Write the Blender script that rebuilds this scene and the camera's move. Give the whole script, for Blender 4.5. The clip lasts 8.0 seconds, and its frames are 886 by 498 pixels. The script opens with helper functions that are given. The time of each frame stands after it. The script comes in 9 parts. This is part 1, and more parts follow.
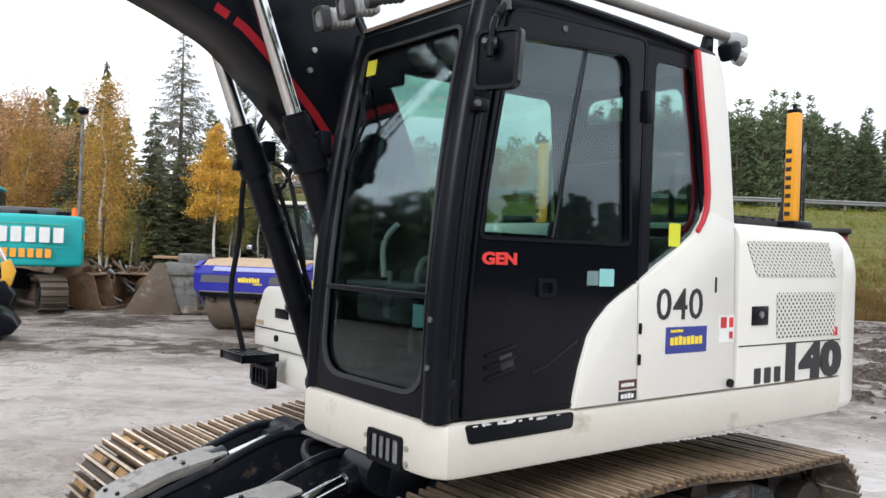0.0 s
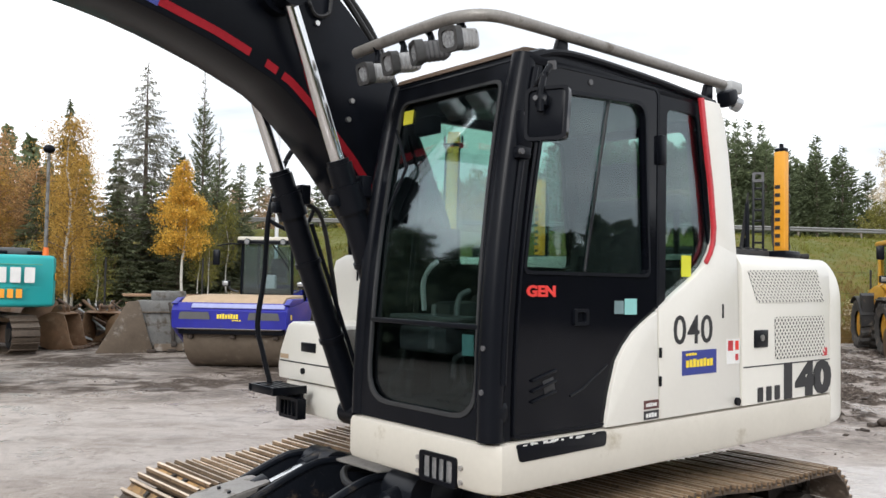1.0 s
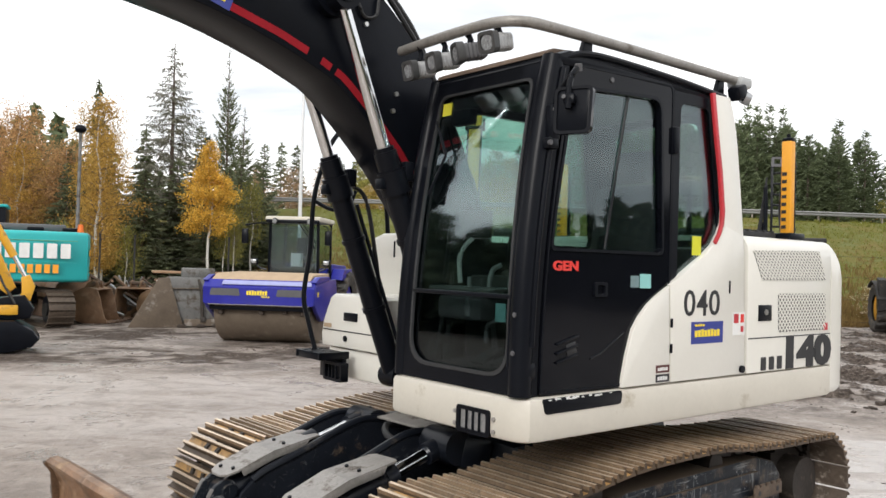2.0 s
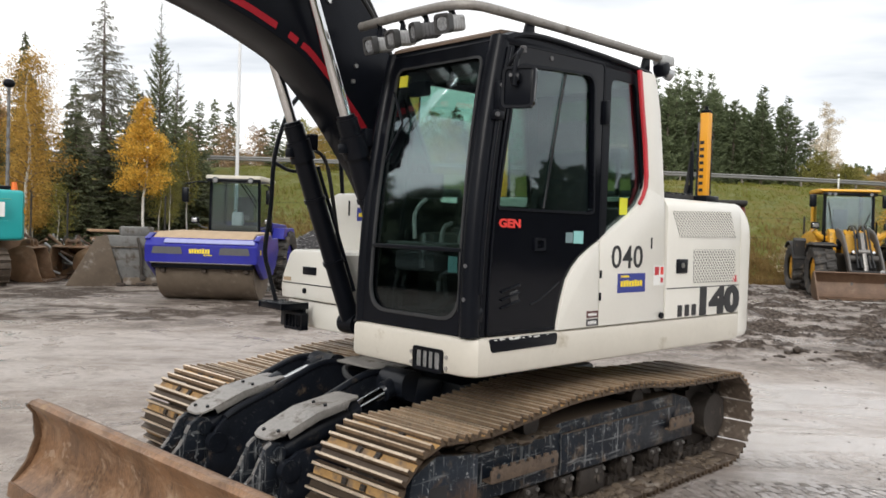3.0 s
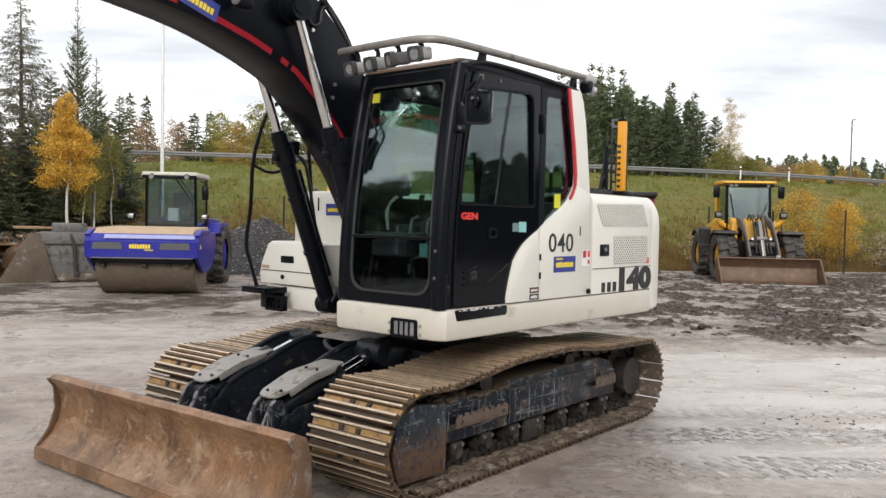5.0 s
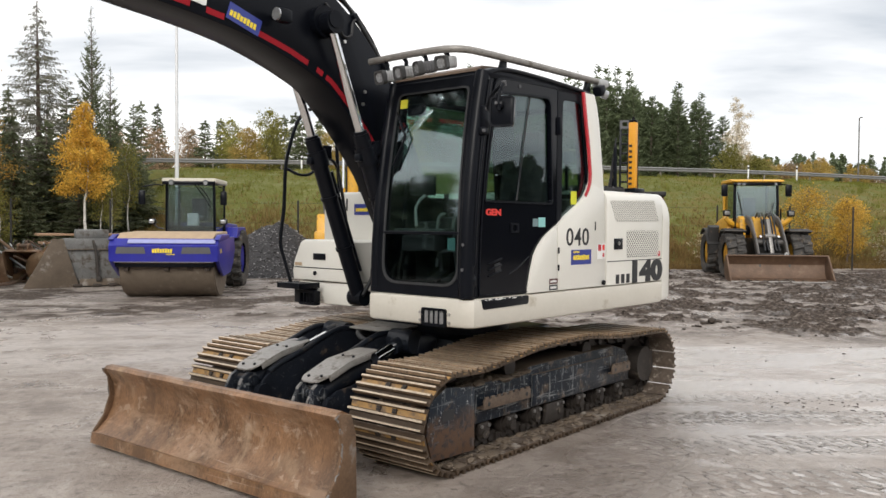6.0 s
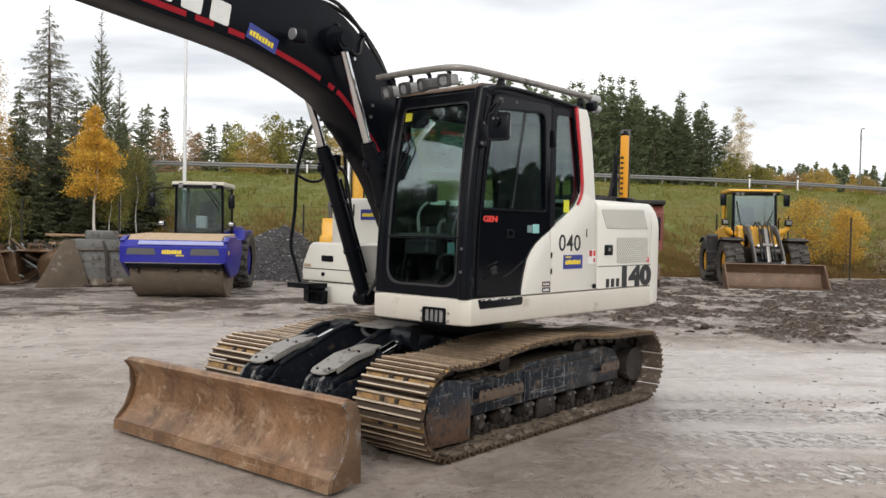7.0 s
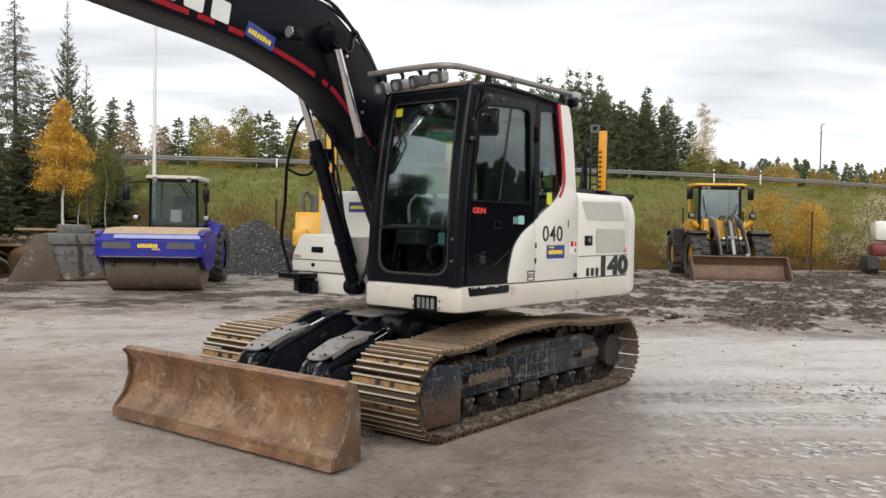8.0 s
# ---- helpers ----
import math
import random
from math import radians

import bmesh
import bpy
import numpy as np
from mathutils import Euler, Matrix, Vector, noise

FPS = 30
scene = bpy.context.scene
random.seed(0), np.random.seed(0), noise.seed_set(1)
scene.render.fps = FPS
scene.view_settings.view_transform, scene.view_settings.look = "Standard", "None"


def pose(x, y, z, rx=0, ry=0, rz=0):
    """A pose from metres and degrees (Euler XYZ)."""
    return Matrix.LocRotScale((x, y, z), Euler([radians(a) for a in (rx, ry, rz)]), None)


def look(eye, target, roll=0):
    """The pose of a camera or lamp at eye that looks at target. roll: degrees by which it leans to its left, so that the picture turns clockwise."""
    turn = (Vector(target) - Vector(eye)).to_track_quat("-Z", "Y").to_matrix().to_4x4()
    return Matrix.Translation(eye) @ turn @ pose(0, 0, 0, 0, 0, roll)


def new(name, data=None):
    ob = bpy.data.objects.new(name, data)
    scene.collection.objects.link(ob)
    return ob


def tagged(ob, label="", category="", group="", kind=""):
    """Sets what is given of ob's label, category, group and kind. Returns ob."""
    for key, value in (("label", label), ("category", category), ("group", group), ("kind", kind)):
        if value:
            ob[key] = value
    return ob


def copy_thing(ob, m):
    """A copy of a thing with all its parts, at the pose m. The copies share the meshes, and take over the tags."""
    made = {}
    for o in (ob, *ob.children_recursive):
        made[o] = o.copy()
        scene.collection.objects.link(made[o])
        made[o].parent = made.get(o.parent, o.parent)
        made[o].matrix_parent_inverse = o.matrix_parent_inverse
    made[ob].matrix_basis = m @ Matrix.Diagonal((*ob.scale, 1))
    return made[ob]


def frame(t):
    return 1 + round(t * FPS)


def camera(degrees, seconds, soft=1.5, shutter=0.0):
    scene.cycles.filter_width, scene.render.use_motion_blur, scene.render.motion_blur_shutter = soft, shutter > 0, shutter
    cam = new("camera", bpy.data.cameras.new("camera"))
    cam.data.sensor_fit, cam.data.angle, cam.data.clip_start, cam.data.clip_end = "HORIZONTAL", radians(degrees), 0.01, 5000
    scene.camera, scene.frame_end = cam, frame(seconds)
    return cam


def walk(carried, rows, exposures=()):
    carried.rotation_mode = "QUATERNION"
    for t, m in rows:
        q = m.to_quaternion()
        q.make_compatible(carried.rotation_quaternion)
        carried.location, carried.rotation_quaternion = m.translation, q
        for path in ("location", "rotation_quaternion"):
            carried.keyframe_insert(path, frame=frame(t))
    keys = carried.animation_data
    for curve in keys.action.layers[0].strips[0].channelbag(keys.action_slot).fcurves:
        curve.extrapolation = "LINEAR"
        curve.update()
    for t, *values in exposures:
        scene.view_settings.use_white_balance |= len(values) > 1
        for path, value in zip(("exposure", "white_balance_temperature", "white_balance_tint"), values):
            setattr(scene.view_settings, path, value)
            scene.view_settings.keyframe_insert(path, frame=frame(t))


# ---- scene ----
cam = camera(56.4, 8.0, 1.5, 0.25)
PATH = [
    (0, (0.121, -0.031, 1.862), (-0.001, 1.965, 1.865), 2.1),
    (0.5, (-0.068, -0.155, 1.882), (-0.106, 1.844, 1.936), 1.5),
    (1, (-0.235, -0.354, 1.866), (-0.26, 1.645, 1.948), 1.0),
    (2.3, (-0.319, -0.991, 1.828), (-0.393, 1.007, 1.855), 1.7),
    (2.5, (-0.32, -1.092, 1.835), (-0.364, 0.907, 1.859), 2.0),
    (3, (-0.432, -1.359, 1.812), (-0.34, 0.638, 1.756), 1.8),
    (3.5, (-0.539, -1.633, 1.82), (-0.355, 0.355, 1.71), 1.9),
    (4, (-0.587, -1.873, 1.816), (-0.365, 0.113, 1.752), 2.2),
    (5.3, (-0.884, -2.462, 1.789), (-0.59, -0.485, 1.718), 1.0),
    (5.5, (-0.897, -2.524, 1.77), (-0.622, -0.544, 1.695), 0.7),
    (6, (-1.037, -2.775, 1.747), (-0.769, -0.794, 1.687), 0.4),
    (6.5, (-1.06, -3.024, 1.735), (-0.809, -1.041, 1.696), 0.6),
    (7, (-1.077, -3.251, 1.746), (-0.817, -1.269, 1.699), 1.1),
    (7.5, (-1.18, -3.373, 1.74), (-0.87, -1.398, 1.691), 0.7),
    (8, (-1.31, -3.509, 1.715), (-0.971, -1.539, 1.656), 1.0),
]
EXPOSURES = [(0, 0.38, 5980, 10), (1, 0.30, 6200, 10), (2.5, 0.24, 6420, 10), (3.0, 0.15, 6420, 10), (3.5, 0.24, 6440, 10), (4.0, 0.26, 6440, 10), (5.5, 0.14, 6450, 10), (6.5, 0.08, 6480, 10), (8, 0.03, 6480, 10)]
walk(cam, [(t, look(eye, target, roll)) for t, eye, target, roll in PATH], EXPOSURES)

# ---- world and sun: an overcast autumn sky with bright gaps ----
SUN_EL, SUN_AZ = 28.0, 200.0
world = bpy.data.worlds.new("overcast_sky")
scene.world = world
world.use_nodes = True
wt = world.node_tree
wt.nodes.clear()


def wn(kind, **kw):
    n = wt.nodes.new(kind)
    for k, v in kw.items():
        n.inputs[k].default_value = v
    return n


w_out = wn("ShaderNodeOutputWorld")
w_sky = wn("ShaderNodeTexSky")
w_sky.sky_type = "NISHITA"
w_sky.sun_disc = False
w_sky.sun_elevation, w_sky.sun_rotation = radians(SUN_EL), radians(SUN_AZ)
w_co = wn("ShaderNodeTexCoord")
w_sep = wn("ShaderNodeSeparateXYZ")
w_add = wn("ShaderNodeMath")
w_add.operation = "ADD"
w_add.inputs[1].default_value = 0.14
w_div = wn("ShaderNodeVectorMath")
w_div.operation = "DIVIDE"
w_com = wn("ShaderNodeCombineXYZ")
w_map = wn("ShaderNodeMapping")
w_map.inputs["Scale"].default_value = (0.55, 0.8, 0.0)
w_map.inputs["Location"].default_value = (2.3, 0.4, 0.2)
w_no = wn("ShaderNodeTexNoise", Scale=1.25, Detail=6.0, Roughness=0.5, Distortion=0.25)
w_ra = wn("ShaderNodeValToRGB")
e = w_ra.color_ramp.elements
e[0].position, e[0].color = 0.30, (0.60, 0.64, 0.69, 1)
e[1].position, e[1].color = 0.53, (1.32, 1.30, 1.275, 1)
m = w_ra.color_ramp.elements.new(0.41)
m.color = (0.93, 0.945, 0.965, 1)
w_bg1 = wn("ShaderNodeBackground", Strength=0.1)
w_bg2 = wn("ShaderNodeBackground", Strength=1.0)
w_mix = wn("ShaderNodeMixShader", Fac=0.93)
wl = wt.links.new
wl(w_sky.outputs[0], w_bg1.inputs[0])
wl(w_co.outputs["Generated"], w_sep.inputs[0])
wl(w_sep.outputs["Z"], w_add.inputs[0])
for k in range(3):
    wl(w_add.outputs[0], w_com.inputs[k])
wl(w_co.outputs["Generated"], w_div.inputs[0])
wl(w_com.outputs[0], w_div.inputs[1])
wl(w_div.outputs[0], w_map.inputs[0])
wl(w_map.outputs[0], w_no.inputs["Vector"])
wl(w_no.outputs[0], w_ra.inputs[0])
wl(w_ra.outputs[0], w_bg2.inputs[0])
wl(w_bg1.outputs[0], w_mix.inputs[1])
wl(w_bg2.outputs[0], w_mix.inputs[2])
wl(w_mix.outputs[0], w_out.inputs[0])
sun_data = bpy.data.lights.new("sun", "SUN")
sun_data.energy, sun_data.angle, sun_data.color = 1.5, radians(22), (1.0, 0.96, 0.9)
sun = new("sun", sun_data)
_az = radians(SUN_AZ)
sun.matrix_world = look((math.sin(_az) * 40, math.cos(_az) * 40, 40 * math.tan(radians(SUN_EL))), (0, 0, 0))


# ---- materials ----
def mat(name, color, rough=0.5, metal=0.0, var=0.12, scale=6.0, bump=0.1, grain=60.0, dirt=None, dirt_amt=0.0,
        dirt_scale=2.5, coat=0.0, spec=0.5, streak=(1, 1, 1), rand=0.0):
    """A painted or raw surface: base colour, cloudy variation, fine grain, and dirt in patches."""
    mt = bpy.data.materials.new(name)
    mt.use_nodes = True
    nt = mt.node_tree
    b = nt.nodes["Principled BSDF"]
    b.inputs["Roughness"].default_value = rough
    b.inputs["Metallic"].default_value = metal
    b.inputs["Coat Weight"].default_value = coat
    b.inputs["Specular IOR Level"].default_value = spec
    co = nt.nodes.new("ShaderNodeTexCoord")
    mp = nt.nodes.new("ShaderNodeMapping")
    mp.inputs["Scale"].default_value = streak
    nt.links.new(co.outputs["Object"], mp.inputs[0])

    def nz(s, d=5.0, r=0.6):
        n = nt.nodes.new("ShaderNodeTexNoise")
        n.inputs["Scale"].default_value, n.inputs["Detail"].default_value, n.inputs["Roughness"].default_value = s, d, r
        nt.links.new(mp.outputs[0], n.inputs["Vector"])
        return n.outputs[0]

    big, fine = nz(scale), nz(grain, 3.0)
    r = nt.nodes.new("ShaderNodeValToRGB")
    r.color_ramp.elements[0].position, r.color_ramp.elements[1].position = 0.3, 0.7
    r.color_ramp.elements[0].color = (*[c * (1 - var) for c in color], 1)
    r.color_ramp.elements[1].color = (*[min(1, c * (1 + var)) for c in color], 1)
    ad = nt.nodes.new("ShaderNodeMath")
    ad.operation = "MULTIPLY_ADD"
    ad.inputs[1].default_value = 0.35
    nt.links.new(fine, ad.inputs[0])
    sc = nt.nodes.new("ShaderNodeMath")
    sc.operation = "MULTIPLY"
    sc.inputs[1].default_value = 0.65
    nt.links.new(big, sc.inputs[0])
    nt.links.new(sc.outputs[0], ad.inputs[2])
    nt.links.new(ad.outputs[0], r.inputs[0])
    last = r.outputs[0]
    if rand:
        oi = nt.nodes.new("ShaderNodeObjectInfo")
        hv = nt.nodes.new("ShaderNodeHueSaturation")
        mr = nt.nodes.new("ShaderNodeMapRange")
        mr.inputs["To Min"].default_value, mr.inputs["To Max"].default_value = 1 - rand, 1 + rand
        nt.links.new(oi.outputs["Random"], mr.inputs["Value"])
        nt.links.new(mr.outputs[0], hv.inputs["Value"])
        nt.links.new(last, hv.inputs["Color"])
        last = hv.outputs[0]
    if dirt:
        d = nz(dirt_scale, 8.0, 0.68)
        dr = nt.nodes.new("ShaderNodeValToRGB")
        lo = 0.72 - 0.45 * dirt_amt
        dr.color_ramp.elements[0].position, dr.color_ramp.elements[1].position = lo, lo + 0.13
        nt.links.new(d, dr.inputs[0])
        mx = nt.nodes.new("ShaderNodeMix")
        mx.data_type = "RGBA"
        mx.inputs["B"].default_value = (0, 0, 0, 1)
        nt.links.new(dr.outputs[0], mx.inputs["Factor"])
        nt.links.new(last, mx.inputs[6])
        mx.inputs[7].default_value = (*dirt, 1)
        last = mx.outputs[2]
        rr = nt.nodes.new("ShaderNodeMapRange")
        rr.inputs["To Min"].default_value, rr.inputs["To Max"].default_value = rough, min(1, rough + 0.35)
        nt.links.new(dr.outputs[0], rr.inputs["Value"])
        nt.links.new(rr.outputs[0], b.inputs["Roughness"])
    nt.links.new(last, b.inputs["Base Color"])
    if bump:
        bp = nt.nodes.new("ShaderNodeBump")
        bp.inputs["Strength"].default_value, bp.inputs["Distance"].default_value = bump, 0.01
        nt.links.new(ad.outputs[0], bp.inputs["Height"])
        nt.links.new(bp.outputs[0], b.inputs["Normal"])
    return mt


def glass(name, tint, gloss=0.05, rough=0.0):
    mt = bpy.data.materials.new(name)
    mt.use_nodes = True
    nt = mt.node_tree
    nt.nodes.clear()
    o = nt.nodes.new("ShaderNodeOutputMaterial")
    tr = nt.nodes.new("ShaderNodeBsdfTransparent")
    tr.inputs[0].default_value = (*tint, 1)
    gl = nt.nodes.new("ShaderNodeBsdfGlossy")
    gl.inputs["Roughness"].default_value = 0.02 + rough
    gl.inputs["Color"].default_value = (0.88, 0.95, 1.0, 1)
    fr = nt.nodes.new("ShaderNodeLayerWeight")
    fr.inputs[0].default_value = 0.5
    po = nt.nodes.new("ShaderNodeMath")
    po.operation = "POWER"
    po.inputs[1].default_value = 4.0
    ad = nt.nodes.new("ShaderNodeMath")
    ad.operation = "MULTIPLY_ADD"
    ad.inputs[1].default_value, ad.inputs[2].default_value = 0.9, gloss
    nt.links.new(fr.outputs["Facing"], po.inputs[0])
    nt.links.new(po.outputs[0], ad.inputs[0])
    mx = nt.nodes.new("ShaderNodeMixShader")
    nt.links.new(ad.outputs[0], mx.inputs[0])
    nt.links.new(tr.outputs[0], mx.inputs[1])
    nt.links.new(gl.outputs[0], mx.inputs[2])
    nt.links.new(mx.outputs[0], o.inputs[0])
    return mt


WHITE = mat("white_paint", (0.74, 0.72, 0.66), 0.32, 0, 0.03, 2, 0.02, 40, (0.50, 0.46, 0.38), 0.12, 3, coat=0.3)
CREAM = mat("dusty_white_paint", (0.60, 0.565, 0.495), 0.40, 0, 0.05, 3, 0.03, 40, (0.40, 0.35, 0.27), 0.24, 4)
BLACK = mat("black_paint", (0.0055, 0.0065, 0.0095), 0.30, 0, 0.25, 4, 0.04, 80, (0.017, 0.019, 0.024), 0.12, 4, spec=0.13)
BLACK_GLOSS = mat("black_gloss", (0.0045, 0.005, 0.0075), 0.09, 0, 0.2, 4, 0.0, 50, spec=0.17)
BOOM = mat("boom_black", (0.0050, 0.0060, 0.0092), 0.30, 0, 0.25, 3, 0.05, 70, (0.022, 0.021, 0.021), 0.08, 3, spec=0.11)
DARKBLUE = mat("chassis_paint", (0.009, 0.011, 0.016), 0.30, 0, 0.3, 5, 0.12, 70, (0.09, 0.075, 0.06), 0.26, 6, spec=0.3)
RUST = mat("rusted_steel", (0.195, 0.112, 0.060), 0.55, 0.15, 0.42, 4.0, 0.3, 38, (0.31, 0.215, 0.14), 0.34, 2.6)
RUSTDARK = mat("dark_rust", (0.12, 0.075, 0.05), 0.7, 0.1, 0.4, 6, 0.3, 60, (0.05, 0.042, 0.038), 0.4, 6)
ROLLER_STEEL = mat("roller_steel", (0.030, 0.024, 0.020), 0.6, 0.2, 0.45, 8, 0.3, 60, (0.20, 0.165, 0.13), 0.30, 9)
BARE = mat("bare_worn_steel", (0.22, 0.21, 0.20), 0.38, 0.6, 0.3, 16, 0.2, 80, (0.10, 0.08, 0.06), 0.34, 12)
STEPRUST = mat("step_rust", (0.11, 0.078, 0.056), 0.6, 0.1, 0.4, 14, 0.25, 70, (0.07, 0.05, 0.04), 0.36, 9)


def scratched(name, base, rust_z, mud, lines=0.8, chipped=0.8):
    """Dark chassis paint with pale scratches, scuffed patches, rust low down and mud lying on top."""
    mt = mat(name, base, 0.36, 0.0, 0.4, 6, 0.2, 80, (0.115, 0.085, 0.062), 0.30 + max(0.0, mud) * 0.5, 7, spec=0.22)
    nt = mt.node_tree
    b = nt.nodes["Principled BSDF"]
    last = b.inputs["Base Color"].links[0].from_socket
    co = nt.nodes.new("ShaderNodeTexCoord")

    def noise_of(scale, stretch, rot, detail=4.0):
        m = nt.nodes.new("ShaderNodeMapping")
        m.inputs["Scale"].default_value = stretch
        m.inputs["Rotation"].default_value = rot
        nt.links.new(co.outputs["Object"], m.inputs[0])
        n = nt.nodes.new("ShaderNodeTexNoise")
        n.inputs["Scale"].default_value, n.inputs["Detail"].default_value, n.inputs["Roughness"].default_value = scale, detail, 0.65
        n.inputs["Distortion"].default_value = 0.6
        nt.links.new(m.outputs[0], n.inputs["Vector"])
        return n.outputs[0]

    def cut(src, lo, hi):
        r = nt.nodes.new("ShaderNodeMapRange")
        r.inputs["From Min"].default_value, r.inputs["From Max"].default_value = lo, hi
        nt.links.new(src, r.inputs["Value"])
        return r.outputs[0]

    def calc(op, a, c):
        m = nt.nodes.new("ShaderNodeMath")
        m.operation = op
        for k, v in ((0, a), (1, c)):
            if isinstance(v, float):
                m.inputs[k].default_value = v
            else:
                nt.links.new(v, m.inputs[k])
        return m.outputs[0]

    def over(under, fac, color):
        m = nt.nodes.new("ShaderNodeMix")
        m.data_type = "RGBA"
        nt.links.new(fac, m.inputs[0])
        nt.links.new(under, m.inputs[6])
        m.inputs[7].default_value = (*color, 1)
        return m.outputs[2]

    zone = cut(noise_of(3.0, (1, 1, 1), (0, 0, 0)), 0.36, 0.56)
    up_lines = cut(noise_of(4.0, (7, 7, 0.6), (0, 0.25, 0)), 0.565, 0.63)
    along_ = cut(noise_of(3.0, (0.7, 9, 12), (0, -0.18, 0)), 0.575, 0.64)
    chips = cut(noise_of(26.0, (1, 1, 1), (0, 0, 0), 6.0), 0.60, 0.65)
    marks = calc("MULTIPLY", calc("MAXIMUM", calc("MULTIPLY", calc("MAXIMUM", up_lines, along_), lines), calc("MULTIPLY", chips, chipped)), zone)
    last = over(last, calc("MULTIPLY", marks, 0.6), (0.36, 0.37, 0.37))
    geo = nt.nodes.new("ShaderNodeNewGeometry")
    sx = nt.nodes.new("ShaderNodeSeparateXYZ")
    nt.links.new(co.outputs["Object"], sx.inputs[0])
    n2 = noise_of(5.0, (1, 1, 1), (0, 0, 0), 7.0)
    if rust_z:
        low = calc("SUBTRACT", calc("ADD", calc("MULTIPLY", n2, 0.5), rust_z - 0.25), sx.outputs["Z"])
        last = over(last, calc("MULTIPLY", cut(low, -0.10, 0.08), calc("ADD", 0.35, cut(noise_of(18.0, (1, 1, 1), (0, 0, 0), 6.0), 0.40, 0.55))), (0.105, 0.062, 0.040))
    sn = nt.nodes.new("ShaderNodeSeparateXYZ")
    nt.links.new(geo.outputs["Normal"], sn.inputs[0])
    lying = calc("MULTIPLY", cut(sn.outputs["Z"], 0.5, 0.85), cut(n2, 0.52 - mud, 0.62 - mud))
    last = over(last, lying, (0.115, 0.088, 0.066))
    nt.links.new(last, b.inputs["Base Color"])
    rg = calc("ADD", 0.34, calc("MULTIPLY", lying, 0.4))
    nt.links.new(rg, b.inputs["Roughness"])
    return mt


CHASSIS_WORN = scratched("worn_chassis_paint", (0.010, 0.012, 0.017), 0.0, -0.08, 0.0, 0.25)
LUGPAINT = scratched("chipped_lug_paint", (0.012, 0.015, 0.021), 0.0, 0.0, 0.9, 1.6)
GUARD = scratched("idler_guard_paint", (0.018, 0.025, 0.036), 0.33, 0.1, 0.5, 1.5)
SCRATCH = scratched("scratched_paint", (0.010, 0.014, 0.021), 0.0, 0.24, 0.85, 1.1)
SHOE_SIDE = mat("grouser_flank_steel", (0.27, 0.185, 0.115), 0.45, 0.3, 0.45, 12, 0.25, 70, (0.10, 0.075, 0.055), 0.42, 9, rand=0.3)
SHOE = mat("track_shoe_steel", (0.075, 0.050, 0.031), 0.5, 0.2, 0.4, 8, 0.25, 70, (0.06, 0.048, 0.038), 0.38, 6, rand=0.3)
SHOE_EDGE = mat("worn_grouser_steel", (0.60, 0.49, 0.37), 0.36, 0.4, 0.3, 14, 0.2, 80, (0.20, 0.15, 0.10), 0.32, 9, rand=0.2)
OCHRE = mat("ochre_mud", (0.40, 0.235, 0.085), 0.55, 0.1, 0.25, 10, 0.25, 60, (0.15, 0.11, 0.08), 0.50, 6, rand=0.3)
STEEL = mat("grey_steel", (0.36, 0.34, 0.32), 0.5, 0.3, 0.15, 6, 0.1, 50, (0.2, 0.17, 0.14), 0.25, 6)
GALV = mat("galvanised", (0.175, 0.174, 0.168), 0.55, 0.25, 0.35, 3, 0.15, 40, (0.10, 0.082, 0.064), 0.50, 3.2)
CHROME = mat("chrome", (0.72, 0.73, 0.74), 0.12, 1.0, 0.05, 5, 0.02)
ALU = mat("brushed_metal", (0.58, 0.57, 0.55), 0.28, 0.9, 0.1, 12, 0.05)
RAILTUBE = mat("weathered_rail_tube", (0.27, 0.255, 0.235), 0.48, 0.35, 0.3, 9, 0.1, 60, (0.13, 0.11, 0.09), 0.34, 7)
RUBBER = mat("rubber", (0.022, 0.022, 0.023), 0.75, 0, 0.3, 8, 0.2, 60, (0.12, 0.10, 0.085), 0.28, 4)
HOSE = mat("hose_rubber", (0.014, 0.014, 0.015), 0.5, 0, 0.2, 10, 0.1)
RED = mat("red_stripe", (0.50, 0.030, 0.040), 0.4, 0, 0.2, 8, 0.02, 60, (0.10, 0.02, 0.02), 0.2, 9)
REDDARK = mat("red_badge", (0.72, 0.04, 0.03), 0.4, 0, 0.1, 8, 0.02)
BLUE = mat("blue_paint", (0.018, 0.020, 0.27), 0.36, 0, 0.2, 3, 0.04, 40, (0.10, 0.10, 0.14), 0.2, 4)
STICKBLUE = mat("sticker_blue", (0.03, 0.045, 0.26), 0.4, 0, 0.06, 8, 0.0)
YELLOW_INK = mat("yellow_ink", (0.86, 0.66, 0.04), 0.5, 0, 0.05, 8, 0.0)
WHITE_INK = mat("white_ink", (0.76, 0.76, 0.74), 0.5, 0, 0.08, 8, 0.0)
BLACK_INK = mat("black_ink", (0.02, 0.02, 0.022), 0.5, 0, 0.2, 8, 0.0)
ORANGE_INK = mat("orange_ink", (0.85, 0.36, 0.03), 0.5, 0, 0.05, 8, 0.0)
BLADE = mat("worn_blade_steel", (0.205, 0.112, 0.058), 0.42, 0.2, 0.75, 2.4, 0.30, 60, (0.36, 0.250, 0.160), 0.36, 3.4, streak=(1.0, 1.2, 0.6))


